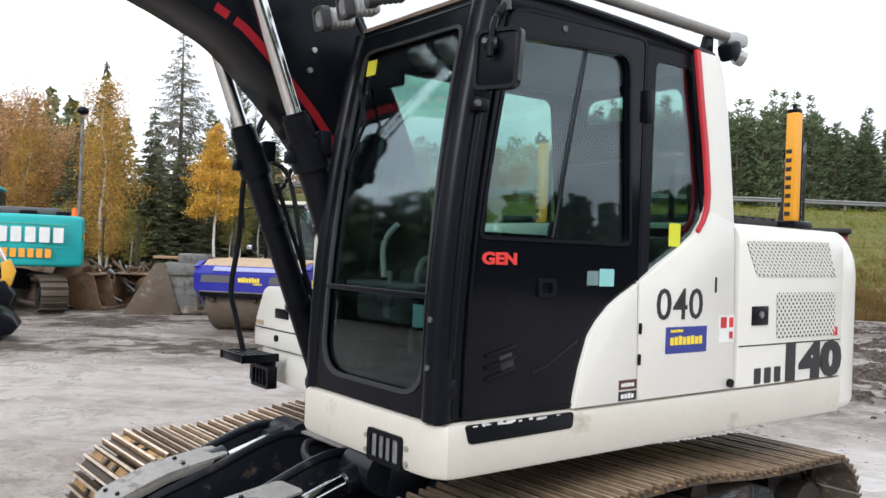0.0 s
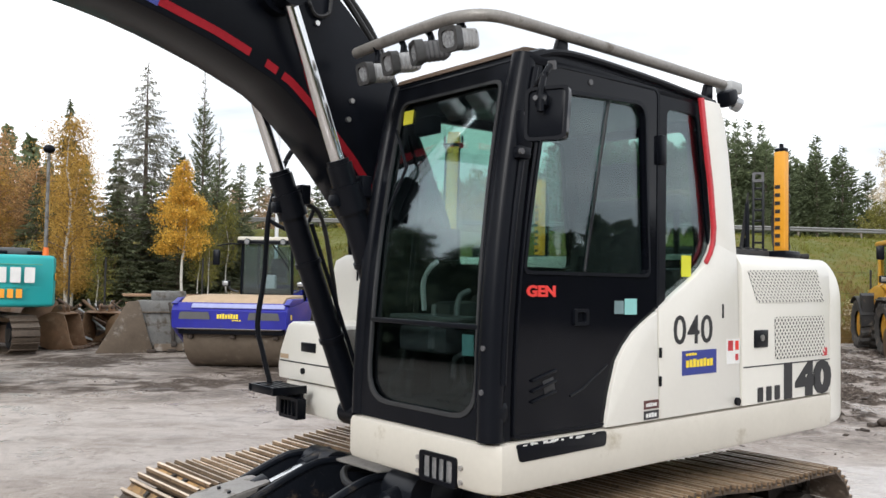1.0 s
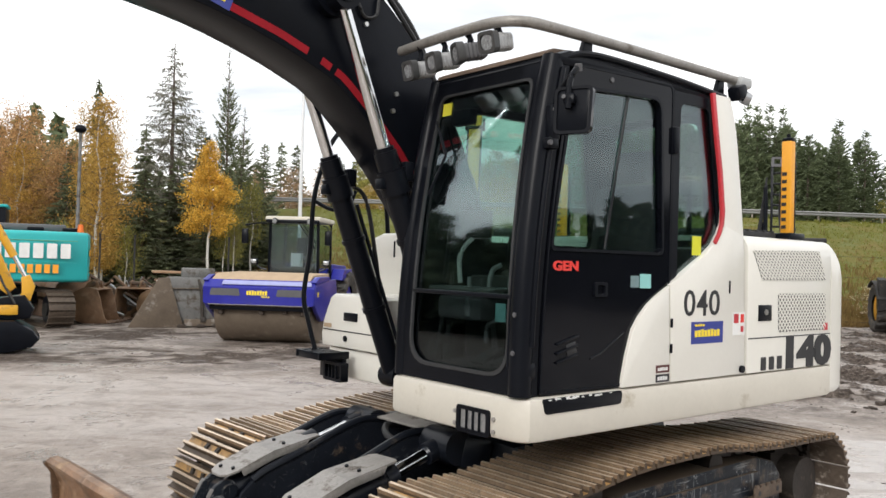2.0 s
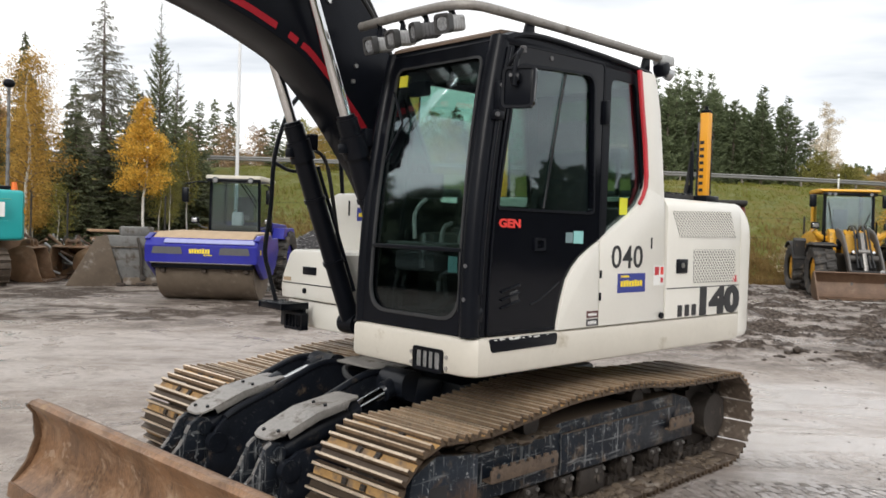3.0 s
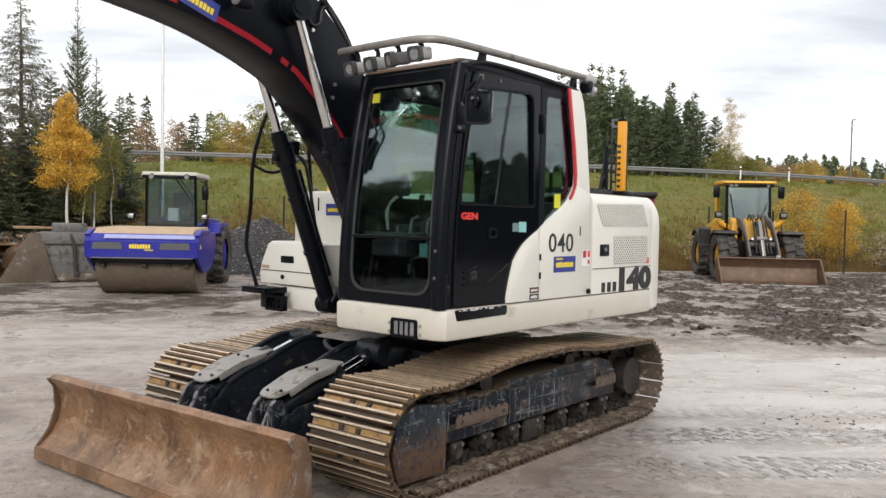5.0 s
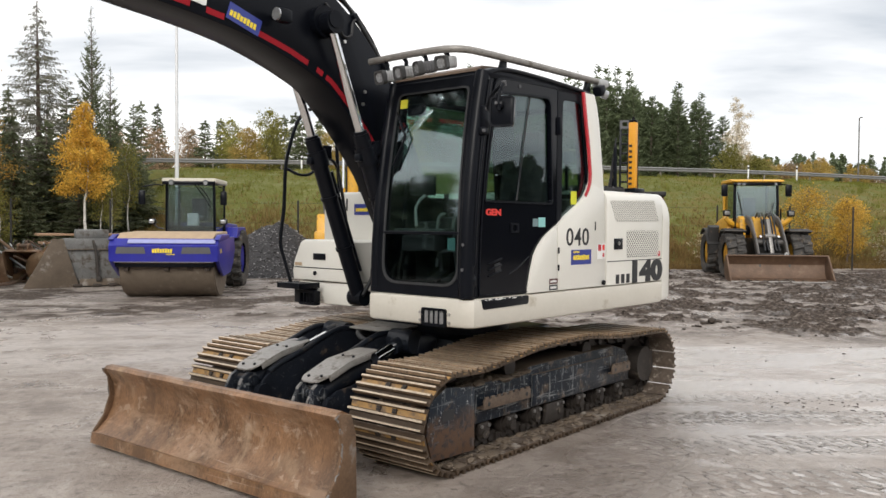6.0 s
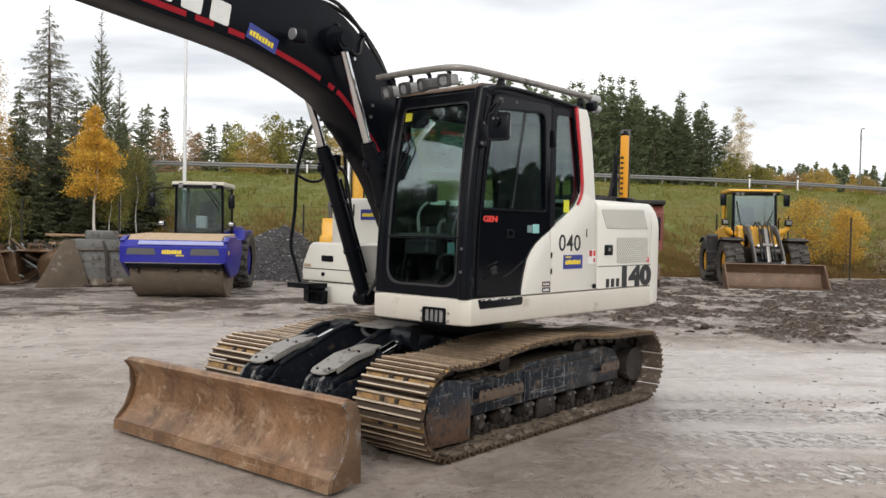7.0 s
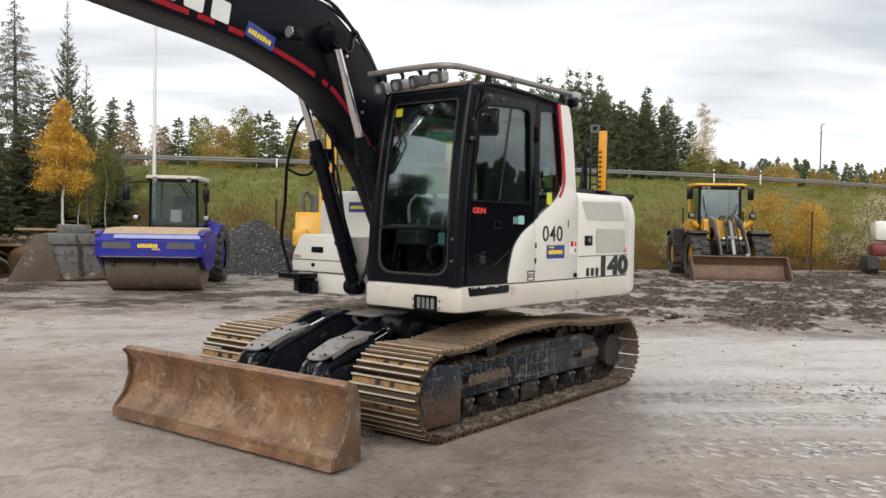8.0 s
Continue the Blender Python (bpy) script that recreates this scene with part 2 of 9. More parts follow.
def stained(mt):
    """Dark runs, pale mud spatter and fine bare scratches over a rusted plate."""
    nt = mt.node_tree
    b = nt.nodes["Principled BSDF"]
    last = b.inputs["Base Color"].links[0].from_socket
    co = nt.nodes.new("ShaderNodeTexCoord")
    for scale, stretch, lo, hi, amount, color in ((1.7, (1, 1.4, 0.35), 0.50, 0.62, 0.60, (0.085, 0.050, 0.030)), (3.2, (1, 0.5, 1.2), 0.54, 0.62, 0.45, (0.40, 0.265, 0.170)),
                                                  (9.0, (1, 1, 1), 0.57, 0.64, 0.55, (0.42, 0.31, 0.22)), (14.0, (1, 1, 0.5), 0.60, 0.66, 0.6, (0.065, 0.042, 0.030)), (5.0, (1, 0.15, 9.0), 0.63, 0.68, 0.4, (0.46, 0.37, 0.30))):
        mp = nt.nodes.new("ShaderNodeMapping")
        mp.inputs["Scale"].default_value = stretch
        mp.inputs["Location"].default_value = (scale, 2.0, 5.0)
        n = nt.nodes.new("ShaderNodeTexNoise")
        n.inputs["Scale"].default_value, n.inputs["Detail"].default_value, n.inputs["Roughness"].default_value = scale, 8.0, 0.68
        n.inputs["Distortion"].default_value = 0.5
        r = nt.nodes.new("ShaderNodeMapRange")
        for k, v in (("From Min", lo), ("From Max", hi), ("To Max", amount)):
            r.inputs[k].default_value = v
        m = nt.nodes.new("ShaderNodeMix")
        m.data_type = "RGBA"
        m.inputs[7].default_value = (*color, 1)
        nt.links.new(co.outputs["Object"], mp.inputs[0])
        nt.links.new(mp.outputs[0], n.inputs["Vector"])
        nt.links.new(n.outputs[0], r.inputs["Value"])
        nt.links.new(r.outputs[0], m.inputs[0])
        nt.links.new(last, m.inputs[6])
        last = m.outputs[2]
    nt.links.new(last, b.inputs["Base Color"])
    return mt


BLADE = stained(BLADE)
BLADE_END = mat("blade_end_steel", (0.15, 0.090, 0.052), 0.45, 0.3, 0.5, 5.0, 0.3, 60, (0.30, 0.27, 0.24), 0.34, 10)
INNER = mat("muddy_track_inside", (0.095, 0.072, 0.055), 0.6, 0.1, 0.6, 5, 0.7, 26, (0.42, 0.365, 0.31), 0.42, 8)
MUDSTEEL = mat("mud_stained_steel", (0.125, 0.095, 0.068), 0.7, 0.1, 0.3, 3, 0.3, 30, (0.34, 0.31, 0.28), 0.34, 2.2)
PLATE = mat("cover_plate_steel", (0.30, 0.282, 0.262), 0.42, 0.3, 0.3, 7, 0.14, 50, (0.10, 0.082, 0.066), 0.42, 7)
LAMPGREY = mat("lamp_housing", (0.075, 0.075, 0.075), 0.45, 0.4, 0.2, 9, 0.1)
TEAL = mat("teal_paint", (0.025, 0.395, 0.395), 0.35, 0, 0.08, 2, 0.03, 40, (0.10, 0.26, 0.24), 0.12, 3)
TEALSTICK = mat("teal_sticker", (0.26, 0.56, 0.54), 0.5, 0, 0.05, 8, 0.0)
BOOMRED = mat("boom_stripe_red", (0.30, 0.014, 0.022), 0.5, 0, 0.2, 6, 0.03, 60, (0.08, 0.015, 0.018), 0.3, 6, spec=0.08)
YELLOW = mat("machine_yellow", (0.66, 0.345, 0.025), 0.42, 0, 0.14, 4, 0.05, 50, (0.24, 0.16, 0.07), 0.32, 4)
MASTYEL = mat("mast_yellow", (0.74, 0.33, 0.02), 0.4, 0, 0.06, 4, 0.02)
TAN = mat("dried_mud", (0.42, 0.31, 0.20), 0.8, 0, 0.15, 5, 0.25, 50)
TYRE = mat("muddy_tyre_rubber", (0.045, 0.042, 0.039), 0.75, 0, 0.3, 6, 0.15, 60, (0.15, 0.125, 0.10), 0.44, 5)
DRUM = mat("drum_steel", (0.15, 0.118, 0.088), 0.6, 0.25, 0.25, 4, 0.15, 50, (0.30, 0.25, 0.20), 0.35, 3)
GREYPL = mat("grey_plastic", (0.09, 0.09, 0.095), 0.55, 0, 0.15, 6, 0.08)
CABPL = mat("dark_cab_plastic", (0.030, 0.031, 0.033), 0.55, 0, 0.15, 6, 0.08)
CABGREY = mat("grey_cab_plastic", (0.16, 0.165, 0.17), 0.5, 0, 0.08, 6, 0.05)
SEATGREY = mat("seat_fabric", (0.032, 0.033, 0.037), 0.85, 0, 0.2, 10, 0.2, 200)
LIGHTGREY = mat("light_grey_plastic", (0.42, 0.43, 0.43), 0.5, 0, 0.08, 6, 0.05)
LAMP_ALU = mat("lamp_aluminium", (0.42, 0.42, 0.42), 0.4, 0.5, 0.2, 12, 0.1)
LAMP_LENS = mat("work_lamp_lens", (0.30, 0.31, 0.32), 0.12, 0.3, 0.5, 60, 0.4, 120)
LENS = mat("lamp_lens", (0.40, 0.41, 0.42), 0.15, 0.6, 0.25, 40, 0.3, 120)
ORANGE = mat("orange_plastic", (0.80, 0.16, 0.02), 0.3, 0, 0.05, 8, 0.02)
BARK = mat("bark", (0.13, 0.10, 0.08), 0.9, 0, 0.35, 8, 0.5, 40)
TWIG = mat("twig_bark", (0.15, 0.115, 0.09), 0.9, 0, 0.3, 8, 0.3, 40)
BIRCH = mat("birch_bark", (0.55, 0.53, 0.49), 0.8, 0, 0.3, 6, 0.3, 30, (0.08, 0.07, 0.06), 0.3, 5, streak=(1, 1, 0.4))
WOODP = mat("pallet_wood", (0.32, 0.20, 0.12), 0.8, 0, 0.25, 6, 0.3, 60, streak=(1, 6, 6))
def stone_mat():
    """Crushed stone, each piece with a grey of its own."""
    mt = bpy.data.materials.new("crushed_stone")
    mt.use_nodes = True
    nt = mt.node_tree
    b = nt.nodes["Principled BSDF"]
    b.inputs["Roughness"].default_value = 0.55
    g = nt.nodes.new("ShaderNodeNewGeometry")
    r = nt.nodes.new("ShaderNodeValToRGB")
    r.color_ramp.elements[0].position, r.color_ramp.elements[0].color = 0.45, (0.035, 0.033, 0.034, 1)
    r.color_ramp.elements[1].position, r.color_ramp.elements[1].color = 1.0, (0.34, 0.33, 0.33, 1)
    nt.links.new(g.outputs["Random Per Island"], r.inputs[0])
    nt.links.new(r.outputs[0], b.inputs["Base Color"])
    return mt


STONES = stone_mat()
GRAVEL = mat("dark_gravel", (0.030, 0.028, 0.029), 0.8, 0, 0.6, 14, 0.8, 50, (0.17, 0.165, 0.16), 0.16, 18)
GLASS = glass("tinted_glass", (0.60, 0.69, 0.68), 0.065)
GLASS_DARK = glass("dark_glass", (0.46, 0.53, 0.53), 0.035)
GLASS_CLEAR = glass("cab_glass", (0.60, 0.72, 0.69), 0.14, 0.03)
GLASS_REAR = glass("green_glass", (0.80, 0.95, 0.88), 0.06)
MACHINE_GLASS = glass("machine_glass", (0.78, 0.87, 0.88), 0.17, 0.16)


def leaf_mat(name, color, var=0.35, trans=0.35):
    """Foliage with a shade of its own for each leaf clump."""
    mt = bpy.data.materials.new(name)
    mt.use_nodes = True
    nt = mt.node_tree
    b = nt.nodes["Principled BSDF"]
    b.inputs["Roughness"].default_value = 0.7
    b.inputs["Specular IOR Level"].default_value = 0.2
    ge = nt.nodes.new("ShaderNodeNewGeometry")
    oi = nt.nodes.new("ShaderNodeObjectInfo")
    r = nt.nodes.new("ShaderNodeValToRGB")
    r.color_ramp.elements[0].color = (*[c * (1 - var) for c in color], 1)
    r.color_ramp.elements[1].color = (*[min(1, c * (1 + var)) for c in color], 1)
    hv = nt.nodes.new("ShaderNodeHueSaturation")
    mr = nt.nodes.new("ShaderNodeMapRange")
    mr.inputs["To Min"].default_value, mr.inputs["To Max"].default_value = 0.8, 1.2
    nt.links.new(ge.outputs["Random Per Island"], r.inputs[0])
    nt.links.new(oi.outputs["Random"], mr.inputs["Value"])
    nt.links.new(mr.outputs[0], hv.inputs["Value"])
    nt.links.new(r.outputs[0], hv.inputs["Color"])
    nt.links.new(hv.outputs[0], b.inputs["Base Color"])
    tl = nt.nodes.new("ShaderNodeBsdfTranslucent")
    nt.links.new(hv.outputs[0], tl.inputs[0])
    mx = nt.nodes.new("ShaderNodeMixShader")
    mx.inputs[0].default_value = trans
    out = nt.nodes["Material Output"]
    nt.links.new(b.outputs[0], mx.inputs[1])
    nt.links.new(tl.outputs[0], mx.inputs[2])
    nt.links.new(mx.outputs[0], out.inputs[0])
    return mt


LEAF_BRIGHT = leaf_mat("bright_yellow_leaves", (0.60, 0.375, 0.065), 0.35)
LEAF_YELLOW = leaf_mat("yellow_birch_leaves", (0.56, 0.355, 0.090), 0.4)
LEAF_GOLD = leaf_mat("far_gold_leaves", (0.40, 0.29, 0.085), 0.35)
LEAF_RUST = leaf_mat("far_rust_leaves", (0.36, 0.25, 0.15), 0.35)
LEAF_ORANGE = leaf_mat("orange_birch_leaves", (0.47, 0.285, 0.130))
LEAF_OLIVE = leaf_mat("olive_leaves", (0.27, 0.255, 0.07))
LEAF_PALE = leaf_mat("pale_thin_leaves", (0.56, 0.48, 0.35))
NEEDLE = leaf_mat("spruce_needles", (0.085, 0.105, 0.066), 0.45, 0.2)
NEEDLE_GREY = leaf_mat("grey_spruce_needles", (0.25, 0.245, 0.19), 0.3, 0.25)
PINE = leaf_mat("pine_needles", (0.150, 0.182, 0.098), 0.35, 0.3)
SPRUCE = leaf_mat("grey_green_spruce_needles", (0.135, 0.152, 0.084), 0.35, 0.3)
GRASS = leaf_mat("grass_blades", (0.150, 0.155, 0.028), 0.18, 0.3)
GRASS_DRY = leaf_mat("dry_grass_blades", (0.205, 0.135, 0.050), 0.3, 0.3)


# ---- mesh helpers ----
def part(name, bm, material, parent=None, label="", m=None, smooth=True):
    me = bpy.data.meshes.new(name)
    bm.normal_update()
    bm.to_mesh(me)
    bm.free()
    for mt in material if isinstance(material, (list, tuple)) else [material]:
        me.materials.append(mt)
    if smooth and len(me.polygons):
        me.polygons.foreach_set("use_smooth", [True] * len(me.polygons))
        me.set_sharp_from_angle(angle=0.6)
    ob = new(name, me)
    if parent is not None:
        ob.parent = parent
    if m is not None:
        ob.matrix_basis = m
    if label:
        ob["label"] = label
    return ob


def thing(name, m, label, category, group="", kind=""):
    ob = new(name)
    ob.empty_display_size = 0.2
    ob.matrix_basis = m
    return tagged(ob, label, category, group, kind)


def box(c, s, b=0.0, rot=None, bm=None):
    """A box of centre c and size s with bevelled edges, turned by rot."""
    one = bmesh.new()
    bmesh.ops.create_cube(one, size=1.0)
    bmesh.ops.scale(one, vec=s, verts=one.verts)
    if b > 0:
        bmesh.ops.bevel(one, geom=one.edges[:], offset=min(b, min(s) * 0.45), segments=2, affect="EDGES", profile=0.5)
    t = Matrix.Translation(c)
    bmesh.ops.transform(one, matrix=t @ rot if rot is not None else t, verts=one.verts)
    return add(bm, one)


def add(bm, one, mi=0):
    if mi:
        for f in one.faces:
            f.material_index = mi
    if bm is None:
        return one
    me = bpy.data.meshes.new("tmp")
    one.to_mesh(me)
    one.free()
    bm.from_mesh(me)
    bpy.data.meshes.remove(me)
    return bm


def rod(p0, p1, r0, r1=None, n=16, bm=None):
    r1 = r0 if r1 is None else r1
    p0, p1 = Vector(p0), Vector(p1)
    one = bmesh.new()
    d = p1 - p0
    bmesh.ops.create_cone(one, cap_ends=True, segments=n, radius1=r0, radius2=r1, depth=d.length)
    q = d.to_track_quat("Z", "Y").to_matrix().to_4x4()
    bmesh.ops.transform(one, matrix=Matrix.Translation((p0 + p1) / 2) @ q, verts=one.verts)
    return add(bm, one)


def tube(pts, r, n=8, bm=None, closed=False):
    """A bent tube through the points, with rounded bends."""
    pts = [Vector(p) for p in pts]
    bm = bmesh.new() if bm is None else bm
    rings = []
    for i, p in enumerate(pts):
        a = pts[max(0, i - 1)]
        c = pts[min(len(pts) - 1, i + 1)]
        d = (c - a).normalized()
        up = Vector((0, 0, 1)) if abs(d.z) < 0.9 else Vector((0, 1, 0))
        s = d.cross(up).normalized()
        u = s.cross(d)
        rings.append([bm.verts.new(p + r * (math.cos(t) * s + math.sin(t) * u)) for t in [2 * math.pi * k / n for k in range(n)]])
    for a, b in zip(rings, rings[1:]):
        for k in range(n):
            bm.faces.new((a[k], a[(k + 1) % n], b[(k + 1) % n], b[k]))
    bm.faces.new(rings[0][::-1])
    bm.faces.new(rings[-1])
    return bm


def curve(pts, steps=6):
    """Points on a smooth curve through the given ones (Catmull-Rom)."""
    p = [Vector(q) for q in pts]
    p = [2 * p[0] - p[1]] + p + [2 * p[-1] - p[-2]]
    out = []
    for i in range(1, len(p) - 2):
        for k in range(steps):
            t = k / steps
            out.append(0.5 * (2 * p[i] + (p[i + 1] - p[i - 1]) * t + (2 * p[i - 1] - 5 * p[i] + 4 * p[i + 1] - p[i + 2]) * t * t
                              + (3 * p[i] - p[i - 1] - 3 * p[i + 1] + p[i + 2]) * t ** 3))
    return out + [p[-2]]


def place(axis, u, v, w):
    return {"x": (w, u, v), "y": (u, w, v), "z": (u, v, w)}[axis]


def prism(pts, axis, a, b, bev=0.0, bm=None, seg=2):
    """A polygon (u, v) drawn out along an axis from a to b. y: (x, z); x: (y, z); z: (x, y)."""
    one = bmesh.new()
    lo = [one.verts.new(place(axis, u, v, a)) for u, v in pts]
    hi = [one.verts.new(place(axis, u, v, b)) for u, v in pts]
    caps = [one.faces.new(lo), one.faces.new(hi[::-1])]
    n = len(pts)
    for i in range(n):
        one.faces.new((lo[i], lo[(i + 1) % n], hi[(i + 1) % n], hi[i]))
    bmesh.ops.recalc_face_normals(one, faces=one.faces)
    if bev > 0:
        rim = {e for f in caps for e in f.edges}
        bmesh.ops.bevel(one, geom=list(rim), offset=bev, segments=seg, affect="EDGES", profile=0.5)
    return add(bm, one)


def rounded(quad, r, n=5, mid=0):
    """A quadrilateral with rounded corners and mid more points on each side: 4 * (n + mid) points."""
    out = []
    q = [Vector(p) for p in quad]
    rs = r if isinstance(r, (list, tuple)) else [r] * 4
    for i in range(4):
        p, a, c = q[i], q[i - 1], q[(i + 1) % 4]
        da, dc = (a - p).normalized() * rs[i], (c - p).normalized() * rs[i]
        for k in range(n):
            t = k / (n - 1)
            out.append(p + da * (1 - t) ** 2 + dc * t * t)
        e0, e1 = out[-1], c + (p - c).normalized() * rs[(i + 1) % 4]
        out += [e0.lerp(e1, (k + 1) / (mid + 1)) for k in range(mid)]
    return out


def ring(outer, inner, fn, bm=None):
    """A frame between two outlines of equally many points; fn(u, v, side) gives the place of its front (0) and back (1)."""
    one = bmesh.new()
    n = len(outer)
    o = [[one.verts.new(fn(p[0], p[1], s)) for p in outer] for s in (0, 1)]
    i_ = [[one.verts.new(fn(p[0], p[1], s)) for p in inner] for s in (0, 1)]
    for k in range(n):
        j = (k + 1) % n
        one.faces.new((o[0][k], o[0][j], i_[0][j], i_[0][k]))
        one.faces.new((o[1][k], i_[1][k], i_[1][j], o[1][j]))
        one.faces.new((o[0][k], o[1][k], o[1][j], o[0][j]))
        one.faces.new((i_[0][k], i_[0][j], i_[1][j], i_[1][k]))
    bmesh.ops.recalc_face_normals(one, faces=one.faces)
    return add(bm, one)


def sheet(outline, fn, bm=None):
    """A thin pane with the outline; fn as in ring()."""
    one = bmesh.new()
    a = [one.verts.new(fn(p[0], p[1], 0)) for p in outline]
    b = [one.verts.new(fn(p[0], p[1], 1)) for p in outline]
    one.faces.new(a)
    one.faces.new(b[::-1])
    n = len(a)
    for k in range(n):
        one.faces.new((a[k], b[k], b[(k + 1) % n], a[(k + 1) % n]))
    bmesh.ops.recalc_face_normals(one, faces=one.faces)
    return add(bm, one)


def pane(ob):
    ob.visible_shadow = False
    return ob


def letters(name, word, width, height, m, material, parent, bold=0.0, depth=0.002):
    """A word in the built-in font, fitted to a width and a height, lying in m's xy plane from its lower left corner."""
    cu = bpy.data.curves.new(name, "FONT")
    cu.body, cu.extrude, cu.offset = word, depth, bold
    cu.resolution_u = 3
    tmp = bpy.data.objects.new(name, cu)
    scene.collection.objects.link(tmp)
    me = bpy.data.meshes.new_from_object(tmp)
    bpy.data.objects.remove(tmp)
    xs = [v.co.x for v in me.vertices]
    ys = [v.co.y for v in me.vertices]
    x0, y0 = min(xs), min(ys)
    sx, sy = width / (max(xs) - x0), height / (max(ys) - y0)
    for v in me.vertices:
        v.co = ((v.co.x - x0) * sx, (v.co.y - y0) * sy, v.co.z)
    me.materials.append(material)
    ob = new(name, me)
    ob.parent = parent
    ob.matrix_basis = m
    return ob


def bars(width, height, n, m, gap=0.25, bm=None, depth=0.003, cut=True):
    """Plain blocks that stand for a word: n upright blocks side by side in m's xy plane."""
    one = bmesh.new()
    step = width / n
    for i in range(n):
        w = step * (1 - gap)
        x = i * step + w / 2
        h = height * (0.86 + 0.14 * ((i * 7) % 3) / 2) if cut else height
        box((x, h / 2, 0), (w, h, depth), 0, None, one)
    bmesh.ops.transform(one, matrix=m, verts=one.verts)
    return add(bm, one)


def name_forms(width, height, n, m, gap=0.2, depth=0.004):
    """Plain blocks that stand for a word in m's xy plane, side by side; one mesh each."""
    step = width / n
    out = []
    for i in range(n):
        x, w = i * step, step * (1 - gap)
        one = sheet(rounded([(x, 0), (x + w, 0), (x + w, height), (x, height)], w * 0.12, 4), lambda u, v, s_: (u, v, depth * (0.5 - s_)))
        bmesh.ops.transform(one, matrix=m, verts=one.verts)
        out.append(one)
    return out


def on_left(x, y, z):
    """A plane on a machine's left flank: its x runs to the rear, its y up."""
    return Matrix.Translation((x, y, z)) @ Matrix(((-1, 0, 0, 0), (0, 0, 1, 0), (0, 1, 0, 0), (0, 0, 0, 1)))


def on_front(x, y, z):
    """A plane on a machine's front: its x runs to the machine's left, its y up."""
    return Matrix.Translation((x, y, z)) @ Matrix(((0, 0, 1, 0), (1, 0, 0, 0), (0, 1, 0, 0), (0, 0, 0, 1)))


def parts_of(name, bm, material, parent, label="", m=None):
    """Each loose piece of a mesh as a part of its own."""
    bm.faces.ensure_lookup_table()
    seen = set()
    for f0 in bm.faces:
        if f0.index in seen:
            continue
        todo, piece = [f0], []
        seen.add(f0.index)
        while todo:
            f = todo.pop()
            piece.append(f)
            for v in f.verts:
                for g in v.link_faces:
                    if g.index not in seen:
                        seen.add(g.index)
                        todo.append(g)
        one = bmesh.new()
        vs = {}
        for f in piece:
            for v in f.verts:
                if v not in vs:
                    vs[v] = one.verts.new(v.co)
            one.faces.new([vs[v] for v in f.verts])
        part(name, one, material, parent, label, m, smooth=False)
    bm.free()


# ---- ground: one sheet from the yard over the road bank to the horizon ----
def road_y(x):
    return 49.0 + (0.007 * (x - 10) ** 2 if x > 10 else 0.0) + (0.004 * (x + 5) ** 2 if x < -5 else 0.0)


def foot_y(x):
    return 28.6 + 0.05 * x


def smooth_step(t):
    t = max(0.0, min(1.0, t))
    return t * t * (3 - 2 * t)


def mud_belt(x, y):
    """The belt across the yard's far half where machines have driven: soft outline."""
    wob = 1.3 * noise.noise((x * 0.22, y * 0.22, 4.0)) + 0.5 * noise.noise((x * 0.8, y * 0.8, 6.0))
    a = smooth_step((y - 9.9 + 0.10 * (x - 5) + 0.28 * max(0.0, min(x, 9.0) - 4.0) + wob) / 1.6) * smooth_step((29.0 - y) / 2.0) * smooth_step((x - 1.0) / 2.0)
    c = 0.85 * smooth_step((y - 11.9 + wob) / 1.6) * smooth_step((27.5 - y) / 3.0) * smooth_step((-x + 3) / 2)
    return max(a, c)


def mud_mask(x, y):
    """Heaps of churned mud: ragged patches inside the belt."""
    m = mud_belt(x, y)
    if m <= 0:
        return 0.0
    n = 0.9 * noise.noise((x * 0.42 + 3, y * 0.52, 2.0)) + 0.6 * noise.noise((x * 1.3, y * 1.4, 8.0)) + 0.55 * noise.noise((x * 3.4, y * 3.4, 5.0))
    return m * smooth_step((0.60 if x > 2.5 else 0.54) + 1.5 * n) * (0.68 + 0.32 * smooth_step(x - 0.5))


def ground_z(x, y):
    d = math.hypot(x, y)
    z = 0.018 * noise.noise((x * 0.25, y * 0.25, 3.0)) * smooth_step((d - 6) / 6)
    mm = mud_mask(x, y)
    if mm > 0.01:
        n1 = noise.noise((x * 1.3, y * 1.5, 0.0))
        n2 = noise.fractal((x * 2.9, y * 3.4, 1.0), 0.62, 2.1, 6)
        z += mm * (0.02 + 0.06 * n1 + 0.105 * n2) * (0.35 + 0.65 * smooth_step((x - 1.0) / 3.0))
    if 0.02 < y < 20 and d > 4:
        z += 0.006 * noise.noise((x * 1.6, y * 3.0, 7.0))
    if y > 14:
        f, r = foot_y(x), road_y(x)
        t = (y - f) / (r - 3.0 - f)
        if t > 0:
            z += 4.75 * smooth_step(0.08 + 0.92 * t) * smooth_step(t * 6) + (0.16 * noise.noise((x * 0.3, y * 0.3, 5)) + 0.10 * noise.noise((x * 0.9, y * 0.9, 6))) * smooth_step(t * 4)
        left = smooth_step((-x - 8) / 5.0)
        z *= 1 - left * smooth_step((46 - y) / 8.0) * 0.85
        if y > r + 5:
            z += min(2.5, (y - r - 5) * 0.05) * smooth_step((x - 2) / 18) - 1.0 * smooth_step((y - r - 5) / 20) * (1 - smooth_step((x - 2) / 18))
    if y < -14 or x > 60 or x < -50:
        z += 0.4 * noise.noise((x * 0.05, y * 0.05, 9))
    return z


